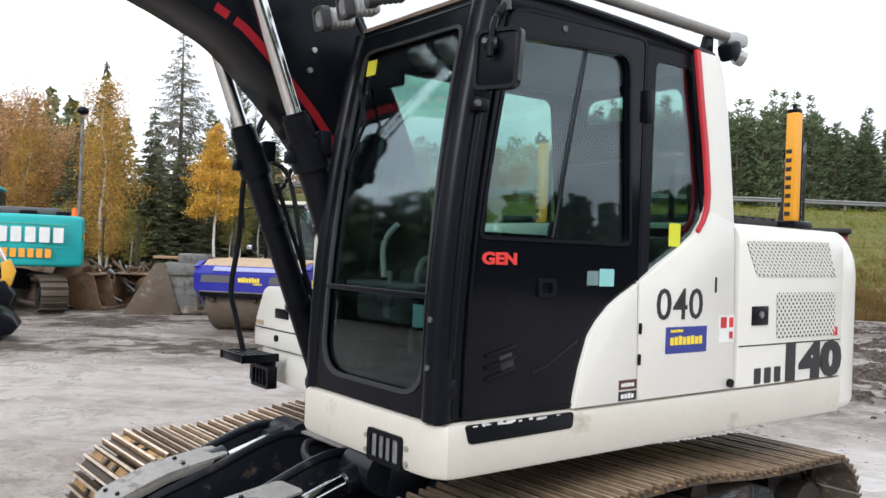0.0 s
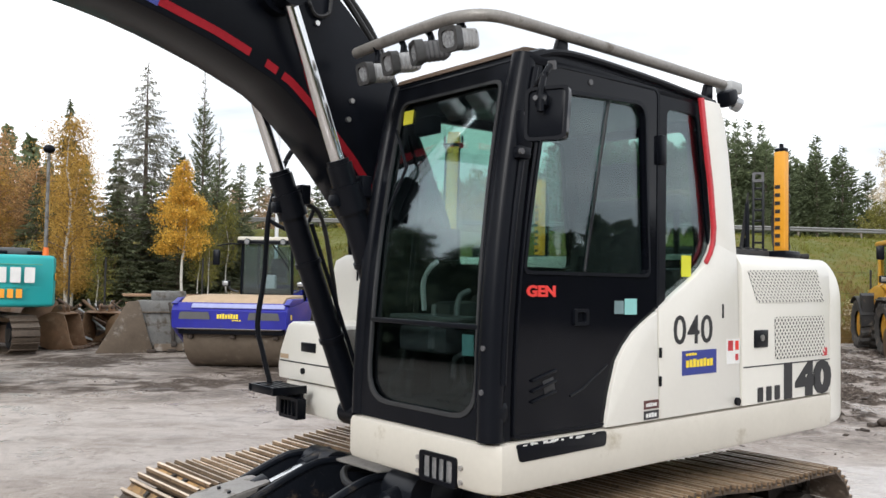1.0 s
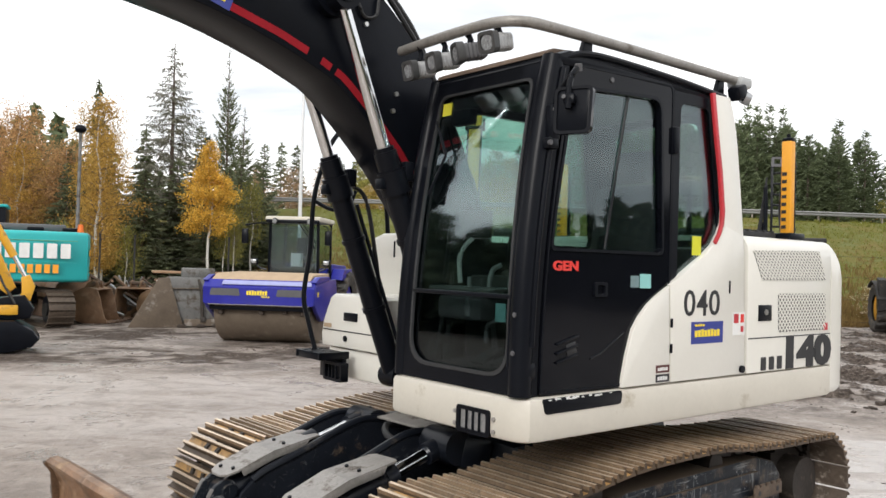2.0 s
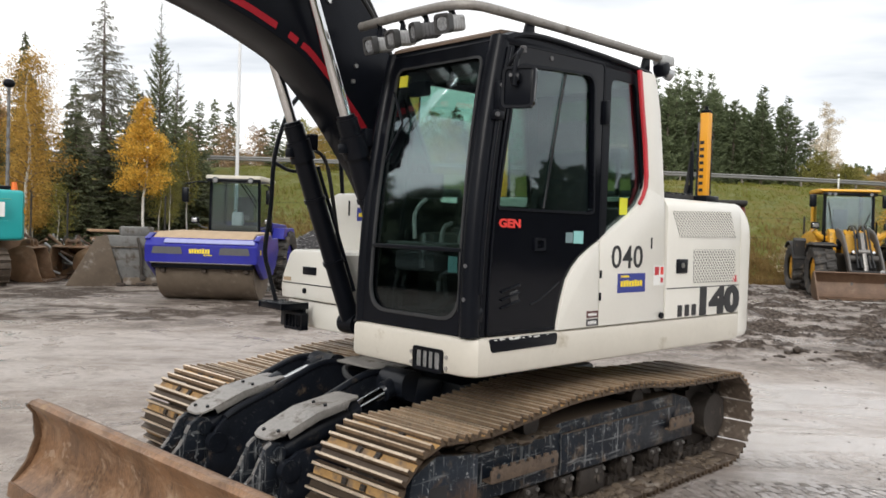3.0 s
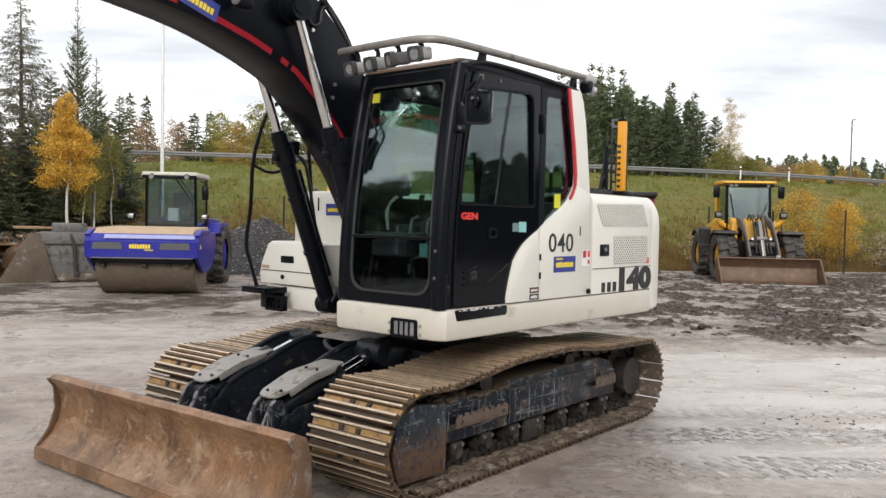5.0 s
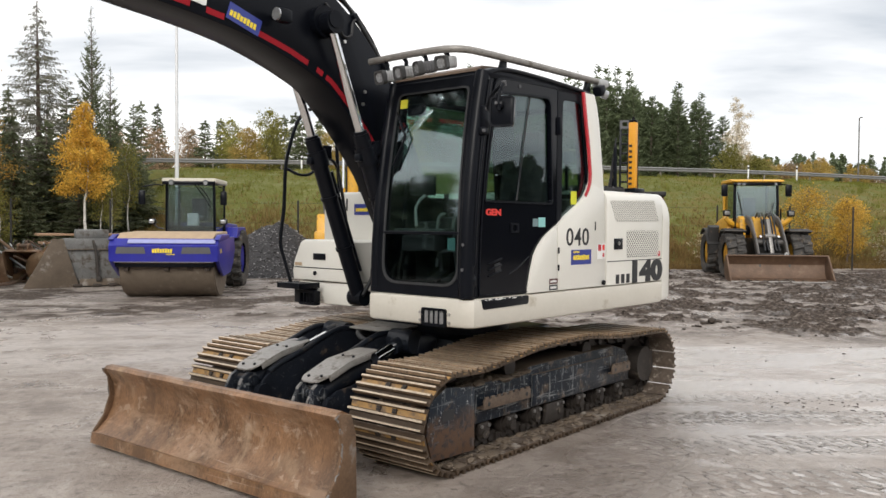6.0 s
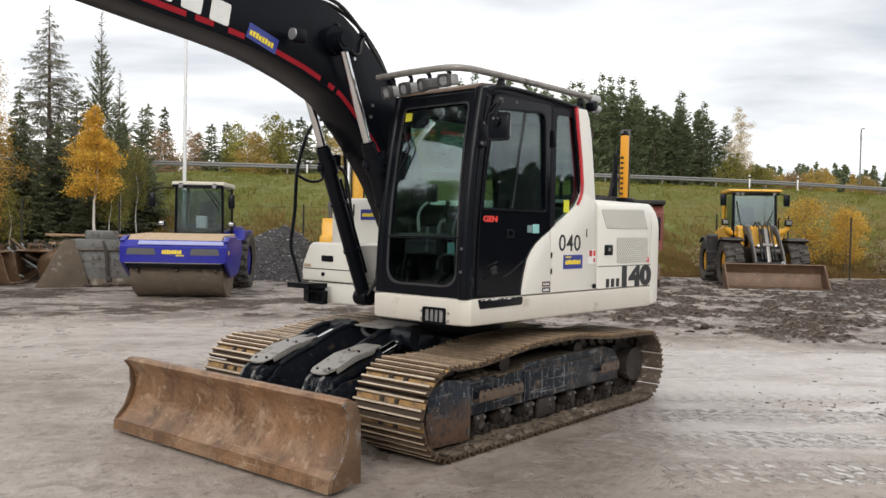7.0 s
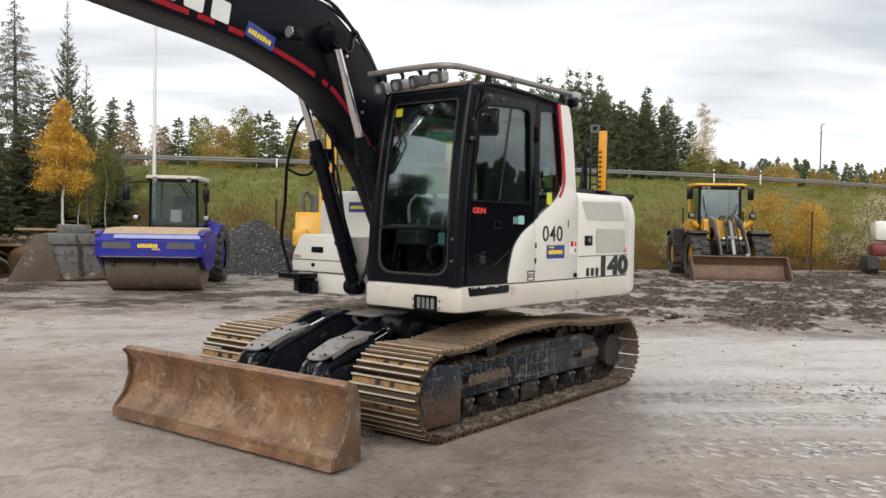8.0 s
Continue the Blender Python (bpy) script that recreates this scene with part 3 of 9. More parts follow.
def axis_steps(stops):
    out = [stops[0][0]]
    for (a, _), (b, step) in zip(stops, stops[1:]):
        k = max(1, round((b - a) / step))
        out += [a + (b - a) * (i + 1) / k for i in range(k)]
    return out


gx = axis_steps([(-1500, 0), (-300, 300), (-60, 30), (-24, 3), (-11, 0.4), (1.0, 0.10), (16, 0.09), (24, 0.22), (60, 1.5), (300, 30), (1500, 300)])
gy = axis_steps([(-1500, 0), (-300, 300), (-60, 30), (-8, 3), (8, 0.25), (17, 0.09), (28, 0.18), (54, 0.7), (90, 3), (300, 30), (1800, 300)])
gverts = [(x, y, ground_z(x, y)) for y in gy for x in gx]
W = len(gx)
gfaces = [(j * W + i, j * W + i + 1, (j + 1) * W + i + 1, (j + 1) * W + i) for j in range(len(gy) - 1) for i in range(W - 1)]
gme = bpy.data.meshes.new("ground")
gme.from_pydata(gverts, [], gfaces)
at = gme.attributes.new("churn", "FLOAT", "POINT")
at.data.foreach_set("value", [mud_mask(v[0], v[1]) for v in gverts])
at3 = gme.attributes.new("belt", "FLOAT", "POINT")
at3.data.foreach_set("value", [max(mud_belt(v[0], v[1] + 0.7), mud_belt(v[0], v[1] - 1.2)) for v in gverts])
at2 = gme.attributes.new("green", "FLOAT", "POINT")
at2.data.foreach_set("value", [max(smooth_step((y - foot_y(x) + 0.6) / 1.4), smooth_step((-x - 14.5 + 0.25 * (30 - y)) / 3) * smooth_step((y - 20) / 6),
                                   smooth_step((-16 - y) / 4), smooth_step((x - 40) / 5), smooth_step((-30 - x) / 5)) for x, y, z in gverts])
at4 = gme.attributes.new("prints", "FLOAT", "POINT")
at4.data.foreach_set("value", [smooth_step((x - 1.0) / 1.5) * smooth_step((13 - x) / 3) * smooth_step((5.6 - y - 0.05 * x) / 1.0) * smooth_step((y + 4) / 2) for x, y, z in gverts])
# strip along the near track: glossier, and darkened for the shade of the machine
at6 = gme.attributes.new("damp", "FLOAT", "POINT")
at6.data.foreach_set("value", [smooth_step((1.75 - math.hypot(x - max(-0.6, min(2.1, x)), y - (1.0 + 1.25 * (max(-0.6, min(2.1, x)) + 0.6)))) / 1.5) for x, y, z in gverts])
# sheen area: smoother ground, with the sky's reflection painted in as a paler tone
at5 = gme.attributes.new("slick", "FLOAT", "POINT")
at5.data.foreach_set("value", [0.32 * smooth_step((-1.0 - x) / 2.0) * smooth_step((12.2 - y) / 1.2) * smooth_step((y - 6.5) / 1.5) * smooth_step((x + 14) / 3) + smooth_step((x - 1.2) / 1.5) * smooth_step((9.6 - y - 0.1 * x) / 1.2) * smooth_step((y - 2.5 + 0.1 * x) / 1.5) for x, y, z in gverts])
gme.polygons.foreach_set("use_smooth", [True] * len(gme.polygons))


def ground_material():
    """Wet packed yard earth with wetter patches and tread prints, churned mud, and grass on the bank; sky sheen and the
    excavator's shade are painted in.
    """
    mt = bpy.data.materials.new("wet_yard_and_grass")
    mt.use_nodes = True
    nt = mt.node_tree
    b = nt.nodes["Principled BSDF"]
    L = nt.links.new

    def nd(k, **kw):
        n = nt.nodes.new(k)
        for a, v in kw.items():
            n.inputs[a].default_value = v
        return n

    def wire(v, socket):
        if isinstance(v, (int, float)):
            socket.default_value = v
        else:
            L(v, socket)

    def ramp(src, stops):
        r = nd("ShaderNodeValToRGB")
        el = r.color_ramp.elements
        el[0].position, el[0].color = stops[0][0], (*stops[0][1], 1)
        el[1].position, el[1].color = stops[-1][0], (*stops[-1][1], 1)
        for p, c in stops[1:-1]:
            el.new(p).color = (*c, 1)
        L(src, r.inputs[0])
        return r.outputs[0]

    def span(src, lo, hi, a=0.0, c=1.0):
        r = nd("ShaderNodeMapRange")
        r.interpolation_type = "SMOOTHSTEP"
        for k, v in (("From Min", lo), ("From Max", hi), ("To Min", a), ("To Max", c)):
            r.inputs[k].default_value = v
        L(src, r.inputs["Value"])
        return r.outputs[0]

    def calc(op, a, c, d=0.0):
        m = nd("ShaderNodeMath")
        m.operation = op
        wire(a, m.inputs[0])
        wire(c, m.inputs[1])
        if op == "MULTIPLY_ADD":
            wire(d, m.inputs[2])
        return m.outputs[0]

    def mix(f, a, c, blend="MIX"):
        m = nd("ShaderNodeMix")
        m.data_type = "RGBA"
        m.blend_type = blend
        wire(f, m.inputs[0])
        for v, k in ((a, 6), (c, 7)):
            if isinstance(v, tuple):
                m.inputs[k].default_value = (*v, 1)
            else:
                L(v, m.inputs[k])
        return m.outputs[2]

    def noise_of(scale, detail=6.0, rough=0.6, warp=0.0, vec=None):
        n = nd("ShaderNodeTexNoise", Scale=scale, Detail=detail, Roughness=rough, Distortion=warp)
        L(vec or co.outputs["Object"], n.inputs["Vector"])
        return n.outputs[0]

    def attr(name):
        a = nd("ShaderNodeAttribute")
        a.attribute_name = name
        return a.outputs["Fac"]

    co = nd("ShaderNodeTexCoord")
    mp = nd("ShaderNodeMapping")
    mp.inputs["Rotation"].default_value = (0, 0, radians(6))
    L(co.outputs["Object"], mp.inputs[0])
    lane = nd("ShaderNodeSeparateXYZ")
    L(mp.outputs[0], lane.inputs[0])
    drag = nd("ShaderNodeMapping")
    drag.inputs["Scale"].default_value = (0.35, 1.0, 1.0)
    L(mp.outputs[0], drag.inputs[0])

    broad = noise_of(0.22, 5.0, 0.55)
    mot = noise_of(1.0, 9.0, 0.68, 0.6)
    spots = noise_of(4.2, 7.0, 0.7)
    fine = noise_of(11.0, 8.0, 0.72)
    swept = noise_of(1.5, 7.0, 0.66, 0.5, drag.outputs[0])
    grit = nd("ShaderNodeTexVoronoi", Scale=34.0)
    L(co.outputs["Object"], grit.inputs["Vector"])
    belt, churn, green, prints, slick = attr("belt"), attr("churn"), attr("green"), attr("prints"), attr("slick")
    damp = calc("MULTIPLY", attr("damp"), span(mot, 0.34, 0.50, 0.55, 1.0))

    # packed earth: damp and dry areas, drag marks, speckle
    tone = calc("MULTIPLY_ADD", mot, 0.40, calc("MULTIPLY_ADD", swept, 0.30, calc("MULTIPLY", broad, 0.30)))
    packed = ramp(tone, [(0.38, (0.189, 0.152, 0.125)), (0.46, (0.284, 0.237, 0.202)), (0.53, (0.344, 0.292, 0.254)), (0.62, (0.448, 0.390, 0.345))])
    packed = mix(span(spots, 0.50, 0.66, 0.0, 0.42), packed, (0.458, 0.405, 0.364))
    packed = mix(span(fine, 0.48, 0.34, 0.0, 0.75), packed, (0.104, 0.082, 0.066))
    packed = mix(span(calc("SUBTRACT", grit.outputs["Distance"], calc("MULTIPLY", fine, 0.34)), 0.0, -0.06, 0.0, 0.7), packed, (0.100, 0.083, 0.072))
    # tread prints in lanes
    wob = calc("MULTIPLY_ADD", broad, 0.8, calc("MULTIPLY", mot, 0.10))
    across = calc("ADD", lane.outputs["Y"], wob)
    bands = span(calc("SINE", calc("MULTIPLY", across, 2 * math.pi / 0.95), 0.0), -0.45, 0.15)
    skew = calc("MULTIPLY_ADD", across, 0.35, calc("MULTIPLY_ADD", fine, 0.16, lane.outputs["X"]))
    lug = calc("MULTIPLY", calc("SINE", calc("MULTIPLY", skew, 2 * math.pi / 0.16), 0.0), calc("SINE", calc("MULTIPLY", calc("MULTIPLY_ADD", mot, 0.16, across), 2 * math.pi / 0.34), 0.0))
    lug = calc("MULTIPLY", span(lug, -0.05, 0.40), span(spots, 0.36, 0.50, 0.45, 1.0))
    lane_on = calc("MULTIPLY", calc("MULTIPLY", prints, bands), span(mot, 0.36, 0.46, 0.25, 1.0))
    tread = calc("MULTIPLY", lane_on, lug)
    # the sky mirrored in the wet ground, put into the colour as a pale tone
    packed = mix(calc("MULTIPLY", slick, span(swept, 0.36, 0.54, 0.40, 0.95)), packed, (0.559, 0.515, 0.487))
    # shade in the prints' hollows, then sky glint on their lugs, as colour
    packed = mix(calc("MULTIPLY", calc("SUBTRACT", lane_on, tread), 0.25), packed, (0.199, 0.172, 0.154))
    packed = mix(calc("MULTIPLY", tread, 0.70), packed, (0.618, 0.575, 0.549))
    # the excavator's shade on the ground, multiplied into the colour
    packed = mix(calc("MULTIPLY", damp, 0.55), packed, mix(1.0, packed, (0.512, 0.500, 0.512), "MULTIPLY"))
    blots = noise_of(2.3, 8.0, 0.75, 0.8)
    packed = mix(calc("MULTIPLY", span(blots, 0.50, 0.38, 0.0, 0.60), calc("MULTIPLY_ADD", calc("MAXIMUM", slick, prints), -0.7, 1.0)), packed, (0.150, 0.120, 0.099))
    packed = mix(span(blots, 0.56, 0.66, 0.0, 0.45), packed, (0.498, 0.445, 0.406))
    # trodden ground in the belt, then mud heaps
    rough_ground = ramp(calc("MULTIPLY_ADD", fine, 0.40, calc("MULTIPLY_ADD", blots, 0.25, calc("MULTIPLY", swept, 0.35))), [(0.41, (0.050, 0.039, 0.031)), (0.49, (0.140, 0.112, 0.092)), (0.55, (0.289, 0.244, 0.211)), (0.64, (0.498, 0.436, 0.390))])
    trod = calc("MULTIPLY", belt, span(mot, 0.60, 0.40, 0.25, 1.0))
    packed = mix(trod, packed, rough_ground)
    mud = ramp(fine, [(0.34, (0.022, 0.017, 0.015)), (0.52, (0.090, 0.072, 0.060)), (0.70, (0.289, 0.248, 0.218))])
    heap = span(calc("MULTIPLY_ADD", fine, 0.9, calc("MULTIPLY", churn, 0.85)), 0.62, 0.95)
    yard = mix(heap, packed, mud)
    # grass: green to straw in patches
    gsel = calc("MULTIPLY_ADD", mot, 0.5, calc("MULTIPLY", noise_of(0.16, 4.0), 0.5))
    grass = ramp(gsel, [(0.40, (0.175, 0.118, 0.052)), (0.47, (0.150, 0.128, 0.040)), (0.53, (0.105, 0.125, 0.028)), (0.62, (0.145, 0.155, 0.045))])
    grass = mix(0.45, grass, ramp(fine, [(0.30, (0.055, 0.055, 0.022)), (0.5, (0.135, 0.130, 0.048)), (0.72, (0.26, 0.225, 0.10))]))
    lawn = span(calc("MULTIPLY_ADD", fine, 0.5, green), 0.55, 0.85)
    L(mix(lawn, yard, grass), b.inputs["Base Color"])
    # wet film: low roughness in patches, on the prints and in the sheen area
    wet = calc("MAXIMUM", span(mot, 0.50, 0.64), calc("MAXIMUM", calc("MULTIPLY", tread, 0.9), calc("MULTIPLY", slick, span(swept, 0.36, 0.54))))
    ro = span(calc("MAXIMUM", wet, calc("MULTIPLY", damp, 0.8)), 0.0, 1.0, 0.55, 0.17)
    ro = calc("MULTIPLY_ADD", heap, 0.25, calc("MULTIPLY_ADD", trod, 0.10, ro))
    L(calc("MAXIMUM", ro, calc("MULTIPLY", lawn, 0.85)), b.inputs["Roughness"])
    rough_part = calc("MAXIMUM", heap, lawn)
    L(calc("MULTIPLY_ADD", rough_part, -0.6, calc("MULTIPLY_ADD", wet, 0.30, 0.62)), b.inputs["Specular IOR Level"])
    relief = calc("MULTIPLY", calc("MULTIPLY_ADD", grit.outputs["Distance"], 0.25, calc("MULTIPLY_ADD", spots, 0.5, fine)), span(wet, 0.0, 1.0, 1.0, 0.30))
    bp = nd("ShaderNodeBump", Strength=0.55, Distance=0.035)
    L(calc("MULTIPLY", relief, calc("MULTIPLY_ADD", trod, 1.5, 1.0)), bp.inputs["Height"])
    bp2 = nd("ShaderNodeBump", Strength=1.0, Distance=0.05)
    L(tread, bp2.inputs["Height"])
    L(bp.outputs[0], bp2.inputs["Normal"])
    L(bp2.outputs[0], b.inputs["Normal"])
    return mt


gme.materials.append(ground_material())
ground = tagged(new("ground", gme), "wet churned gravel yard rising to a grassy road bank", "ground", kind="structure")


# ---- clods of mud and loose stones on the yard ----
def lumps_mesh(name, spots, material, seed):
    """Many small angular lumps in one mesh: spots of (x, y, z, size, stretch)."""
    rng = random.Random(seed)
    ball = bmesh.new()
    bmesh.ops.create_icosphere(ball, subdivisions=1, radius=1.0)
    base = [v.co.copy() for v in ball.verts]
    tri = [[v.index for v in f.verts] for f in ball.faces]
    ball.free()
    forms = [[p * (1 + 0.55 * noise.noise(p * 1.3 + Vector((7 * k, 0, 0)))) for p in base] for k in range(14)]
    verts, faces = [], []
    for x, y, z, sz, long_ in spots:
        a, k = rng.uniform(0, 6.28), len(verts)
        ca, sa = math.cos(a) * sz, math.sin(a) * sz
        for p in rng.choice(forms):
            px = p.x * long_
            verts.append((x + px * ca - p.y * sa, y + px * sa + p.y * ca, z + p.z * sz * 0.7))
        faces += [[k + i for i in t] for t in tri]
    me = bpy.data.meshes.new(name)
    me.from_pydata(verts, [], faces)
    me.materials.append(material)
    return new(name, me)


def clods():
    rng = random.Random(5)
    out = []
    while len(out) < 6100:
        x, y = rng.uniform(-10, 18), rng.uniform(3, 25)
        if len(out) > 5500:
            x, y = rng.uniform(1.5, 9), rng.uniform(1.5, 10.5)
            if rng.random() < 0.5:
                y = 5.0 - 0.1 * x + rng.gauss(0, 0.25)
        mm = mud_mask(x, y)
        if len(out) <= 5500 and rng.random() > (mm * 0.7 + 0.012 + 0.12 * mud_belt(x, y)) * (1.0 if x > 1 else 0.55):
            continue
        if -3.2 < x < 3.2 and 1.5 < y < 8.5:
            continue
        s = rng.choice((0.008, 0.010, 0.012, 0.015, 0.018, 0.024, 0.036) if mm > 0.1 else (0.005, 0.006, 0.008, 0.012)) * rng.uniform(0.7, 1.3) * (1.0 if x > 1 else 0.6)
        out.append((x, y, ground_z(x, y) + s * 0.1, s, rng.uniform(1, 1.8) if mm > 0.1 else rng.uniform(1, 3.5)))
    # single large clods at the belt's near edge
    for x, y, s in ((5.54, 11.1, 0.10), (5.75, 11.2, 0.07), (6.70, 11.05, 0.075), (5.2, 10.7, 0.045), (7.9, 9.2, 0.05)):
        for k in range(5):
            out.append((x + rng.gauss(0, s * 0.8), y + rng.gauss(0, s * 0.5), ground_z(x, y) + s * rng.uniform(0.0, 0.6), s * rng.uniform(0.5, 0.9), 1.2))
    return out


MUDCLOD = mat("mud_clod", (0.045, 0.033, 0.025), 0.75, 0, 0.4, 12, 0.5, 60)
tagged(lumps_mesh("mud_clods", clods(), MUDCLOD, 6), "scattered dark clods of mud on the yard", "mud", kind="stuff")


# ---- the excavator ----
EXC = thing("excavator", pose(-0.002, 4.831, 0, 0, 0, 222.5), "white and black crawler excavator with a dozer blade", "excavator")
SWING = pose(0, 0, 0, 0, 0, -1.2)      # the upper machine is turned a little on its tracks


def up(name, bm, material, parent=EXC, label=""):
    return part(name, bm, material, parent, label, SWING if parent is EXC else None)


# undercarriage
bm = box((-0.1, 0, 0.62), (1.5, 1.3, 0.36), 0.04)
prism([(-0.9, -0.95), (-0.6, -0.6), (0.4, -0.6), (0.7, -0.95), (0.95, -0.95), (0.62, -0.45), (0.62, 0.45), (0.95, 0.95), (0.7, 0.95), (0.4, 0.6), (-0.6, 0.6), (-0.9, 0.95), (-1.15, 0.95), (-0.8, 0.45), (-0.8, -0.45), (-1.15, -0.95)], "z", 0.42, 0.66, 0.02, bm)
part("centre_frame", bm, DARKBLUE, EXC)
bm = rod((0, 0, 0.78), (0, 0, 0.9), 0.62, n=40)
rod((0, 0, 0.9), (0, 0, 1.0), 0.55, n=40, bm=bm)
part("slewing_ring", bm, DARKBLUE, EXC)
part("frame_cover_plate", box((0.78, -0.02, 0.862), (0.34, 0.5, 0.014), 0.004, pose(0, 0, 0, 0, 4, 0)), PLATE, EXC)


def track_line():
    """The closed line of the shoes, seen from the side, as dense points: (x, z)."""
    pts = []
    for k in range(15):                    # round the idler, from below to above
        a = -math.pi / 2 + math.pi * k / 14
        pts.append((1.50 + 0.335 * math.cos(a), 0.372 + 0.335 * math.sin(a)))
    top = [(1.50, 0.707), (1.15, 0.700), (0.82, 0.735), (0.45, 0.778), (0.05, 0.790), (-0.35, 0.786), (-0.8, 0.742), (-1.15, 0.722), (-1.45, 0.715), (-1.70, 0.705)]
    pts += [(p.x, p.y) for p in curve([(x, z, 0) for x, z in top], 5)][1:-1]
    for k in range(15):
        a = math.pi / 2 + math.pi * k / 14
        pts.append((-1.70 + 0.335 * math.cos(a), 0.370 + 0.335 * math.sin(a)))
    pts += [(-1.70 + 3.2 * k / 12, 0.036) for k in range(1, 12)]
    return pts


def along(pts, count):
    """count even steps along a closed line: place and direction."""
    n = len(pts)
    d = [math.dist(pts[i], pts[(i + 1) % n]) for i in range(n)]
    total = sum(d)
    out = []
    for k in range(count):
        s = total * (k + 0.5) / count
        i = 0
        while s > d[i]:
            s -= d[i]
            i += 1
        a, b = pts[i], pts[(i + 1) % n]
        t = s / d[i]
        out.append((a[0] + (b[0] - a[0]) * t, a[1] + (b[1] - a[1]) * t, math.atan2(b[1] - a[1], b[0] - a[0])))
    return out, total


SHOES = 49
TRACK_PATH, TRACK_LEN = along(track_line(), SHOES)
tracks = []
for side, yc in (("left", 1.02), ("right", -0.95)):
    s = 1 if side == "left" else -1
    # roller frame: a sloped-top beam
    fr = bmesh.new()
    prism([(-1.42, 0.25), (1.15, 0.25), (1.15, 0.50), (0.98, 0.555), (0.42, 0.565), (0.30, 0.60), (-1.10, 0.615), (-1.32, 0.56), (-1.42, 0.46)], "y", yc - 0.17, yc + 0.16, 0.02, fr)
    prism([(0.30, 0.27), (-1.08, 0.27), (-1.08, 0.53), (0.30, 0.53)], "y", yc + s * 0.155, yc + s * 0.185, 0.012, fr)
    box((-1.55, yc - s * 0.27, 0.42), (0.75, 0.16, 0.44), 0.05, None, fr)
    track = part("track", fr, SCRATCH, EXC, "muddy steel crawler track with triple-bar shoes")
    tracks.append((track, yc))
    part("idler_guard", prism([(1.60, 0.10), (1.12, 0.09), (1.12, 0.56), (1.45, 0.60), (1.62, 0.52), (1.66, 0.3)], "y", yc + s * 0.20 - 0.02, yc + s * 0.20 + 0.02, 0.008), GUARD, track, "scratched dark blue guard plate with rust")
    part("guard_slot", box((1.43, yc + s * 0.2205, 0.40), (0.13, 0.004, 0.075), 0.0), BLACK_INK, track)
    wheel = rod((1.50, yc - 0.10, 0.372), (1.50, yc + 0.10, 0.372), 0.28, n=36)
    part("idler", wheel, RUSTDARK, track)
    spr = bmesh.new()
    prism([(-1.70 + r * math.cos(a), 0.37 + r * math.sin(a)) for i in range(42) for r, a in [(0.29 if i % 2 else 0.25, 2 * math.pi * i / 42)]], "y", yc - 0.05, yc + 0.05, 0, spr)
    rod((-1.70, yc - 0.1, 0.37), (-1.70, yc + s * 0.19, 0.37), 0.17, n=28, bm=spr)
    part("sprocket", spr, ROLLER_STEEL, track, "rusty drive sprocket with hub")
    for i in range(7):
        x = 0.92 - i * 0.355
        r = bmesh.new()
        rod((x, yc - 0.14, 0.165), (x, yc + 0.14, 0.165), 0.065, n=18, bm=r)
        rod((x, yc + s * 0.06, 0.165), (x, yc + s * 0.115, 0.165), 0.085, n=18, bm=r)
        rod((x, yc - s * 0.06, 0.165), (x, yc - s * 0.115, 0.165), 0.085, n=18, bm=r)
        box((x, yc + s * 0.15, 0.205), (0.13, 0.03, 0.085), 0.01, None, r)
        rod((x, yc + s * 0.14, 0.165), (x, yc + s * 0.178, 0.165), 0.038, n=14, bm=r)
        rl_0 = part("bottom_roller", r, ROLLER_STEEL, track)
        for dx in (-0.045, 0.045):
            part("roller_bolt", rod((x + dx, yc + s * 0.16, 0.225), (x + dx, yc + s * 0.178, 0.225), 0.014, n=6), BARE, rl_0)
    for x in (0.55, -0.65):
        r = rod((x, yc - 0.11, 0.62), (x, yc + 0.13, 0.62), 0.075, n=18)
        box((x, yc, 0.56), (0.06, 0.06, 0.12), 0.0, None, r)
        part("carrier_roller", r, ROLLER_STEEL, track)
    for x0, x1 in ((1.02, 0.40), (-0.95, -1.30)):
        st = box(((x0 + x1) / 2, yc + s * 0.225, 0.405), (x0 - x1, 0.014, 0.075), 0.004)
        box(((x0 + x1) / 2, yc + s * 0.185, 0.375), (x0 - x1, 0.08, 0.014), 0.003, None, st)
        k = round((x0 - x1) / 0.075)
        for i in range(k):
            box((x1 + (i + 0.5) * (x0 - x1) / k, yc + s * 0.225, 0.447), (0.042, 0.014, 0.026), 0.003, None, st)
        sb = part("step_bar", st, STEPRUST, track, "rusty toothed step")
        for x in (x0 - 0.06, x1 + 0.06):
            part("step_hole", rod((x, yc + s * 0.2315, 0.405), (x, yc + s * 0.2335, 0.405), 0.017, n=12), BLACK_INK, sb)
    part("track_guide", prism([(0.08, 0.09), (-0.20, 0.09), (-0.18, 0.25), (0.06, 0.25)], "y", yc + s * 0.13, yc + s * 0.17, 0.008), ROLLER_STEEL, track)
    # chain links inside the shoes
    ch = bmesh.new()
    for x, z, a in TRACK_PATH:
        m = Matrix.Translation((x, yc, z)) @ Matrix.Rotation(-a, 4, "Y")
        for dy in (-0.075, 0.075):
            box((0, 0, 0), (0.105, 0.026, 0.085), 0, m @ Matrix.Translation((0.022, dy, 0.060)), ch)
            box((0, 0, 0), (0.075, 0.024, 0.060), 0, m @ Matrix.Translation((-0.055, dy * 1.3, 0.052)), ch)
        pin = rod((0.078, -0.125, 0.058), (0.078, 0.125, 0.058), 0.026, n=8)
        bmesh.ops.transform(pin, matrix=m, verts=pin.verts)
        add(ch, pin)
    part("track_chain", ch, ROLLER_STEEL, track)
    rm = random.Random(40 + s)
    lumps = bmesh.new()
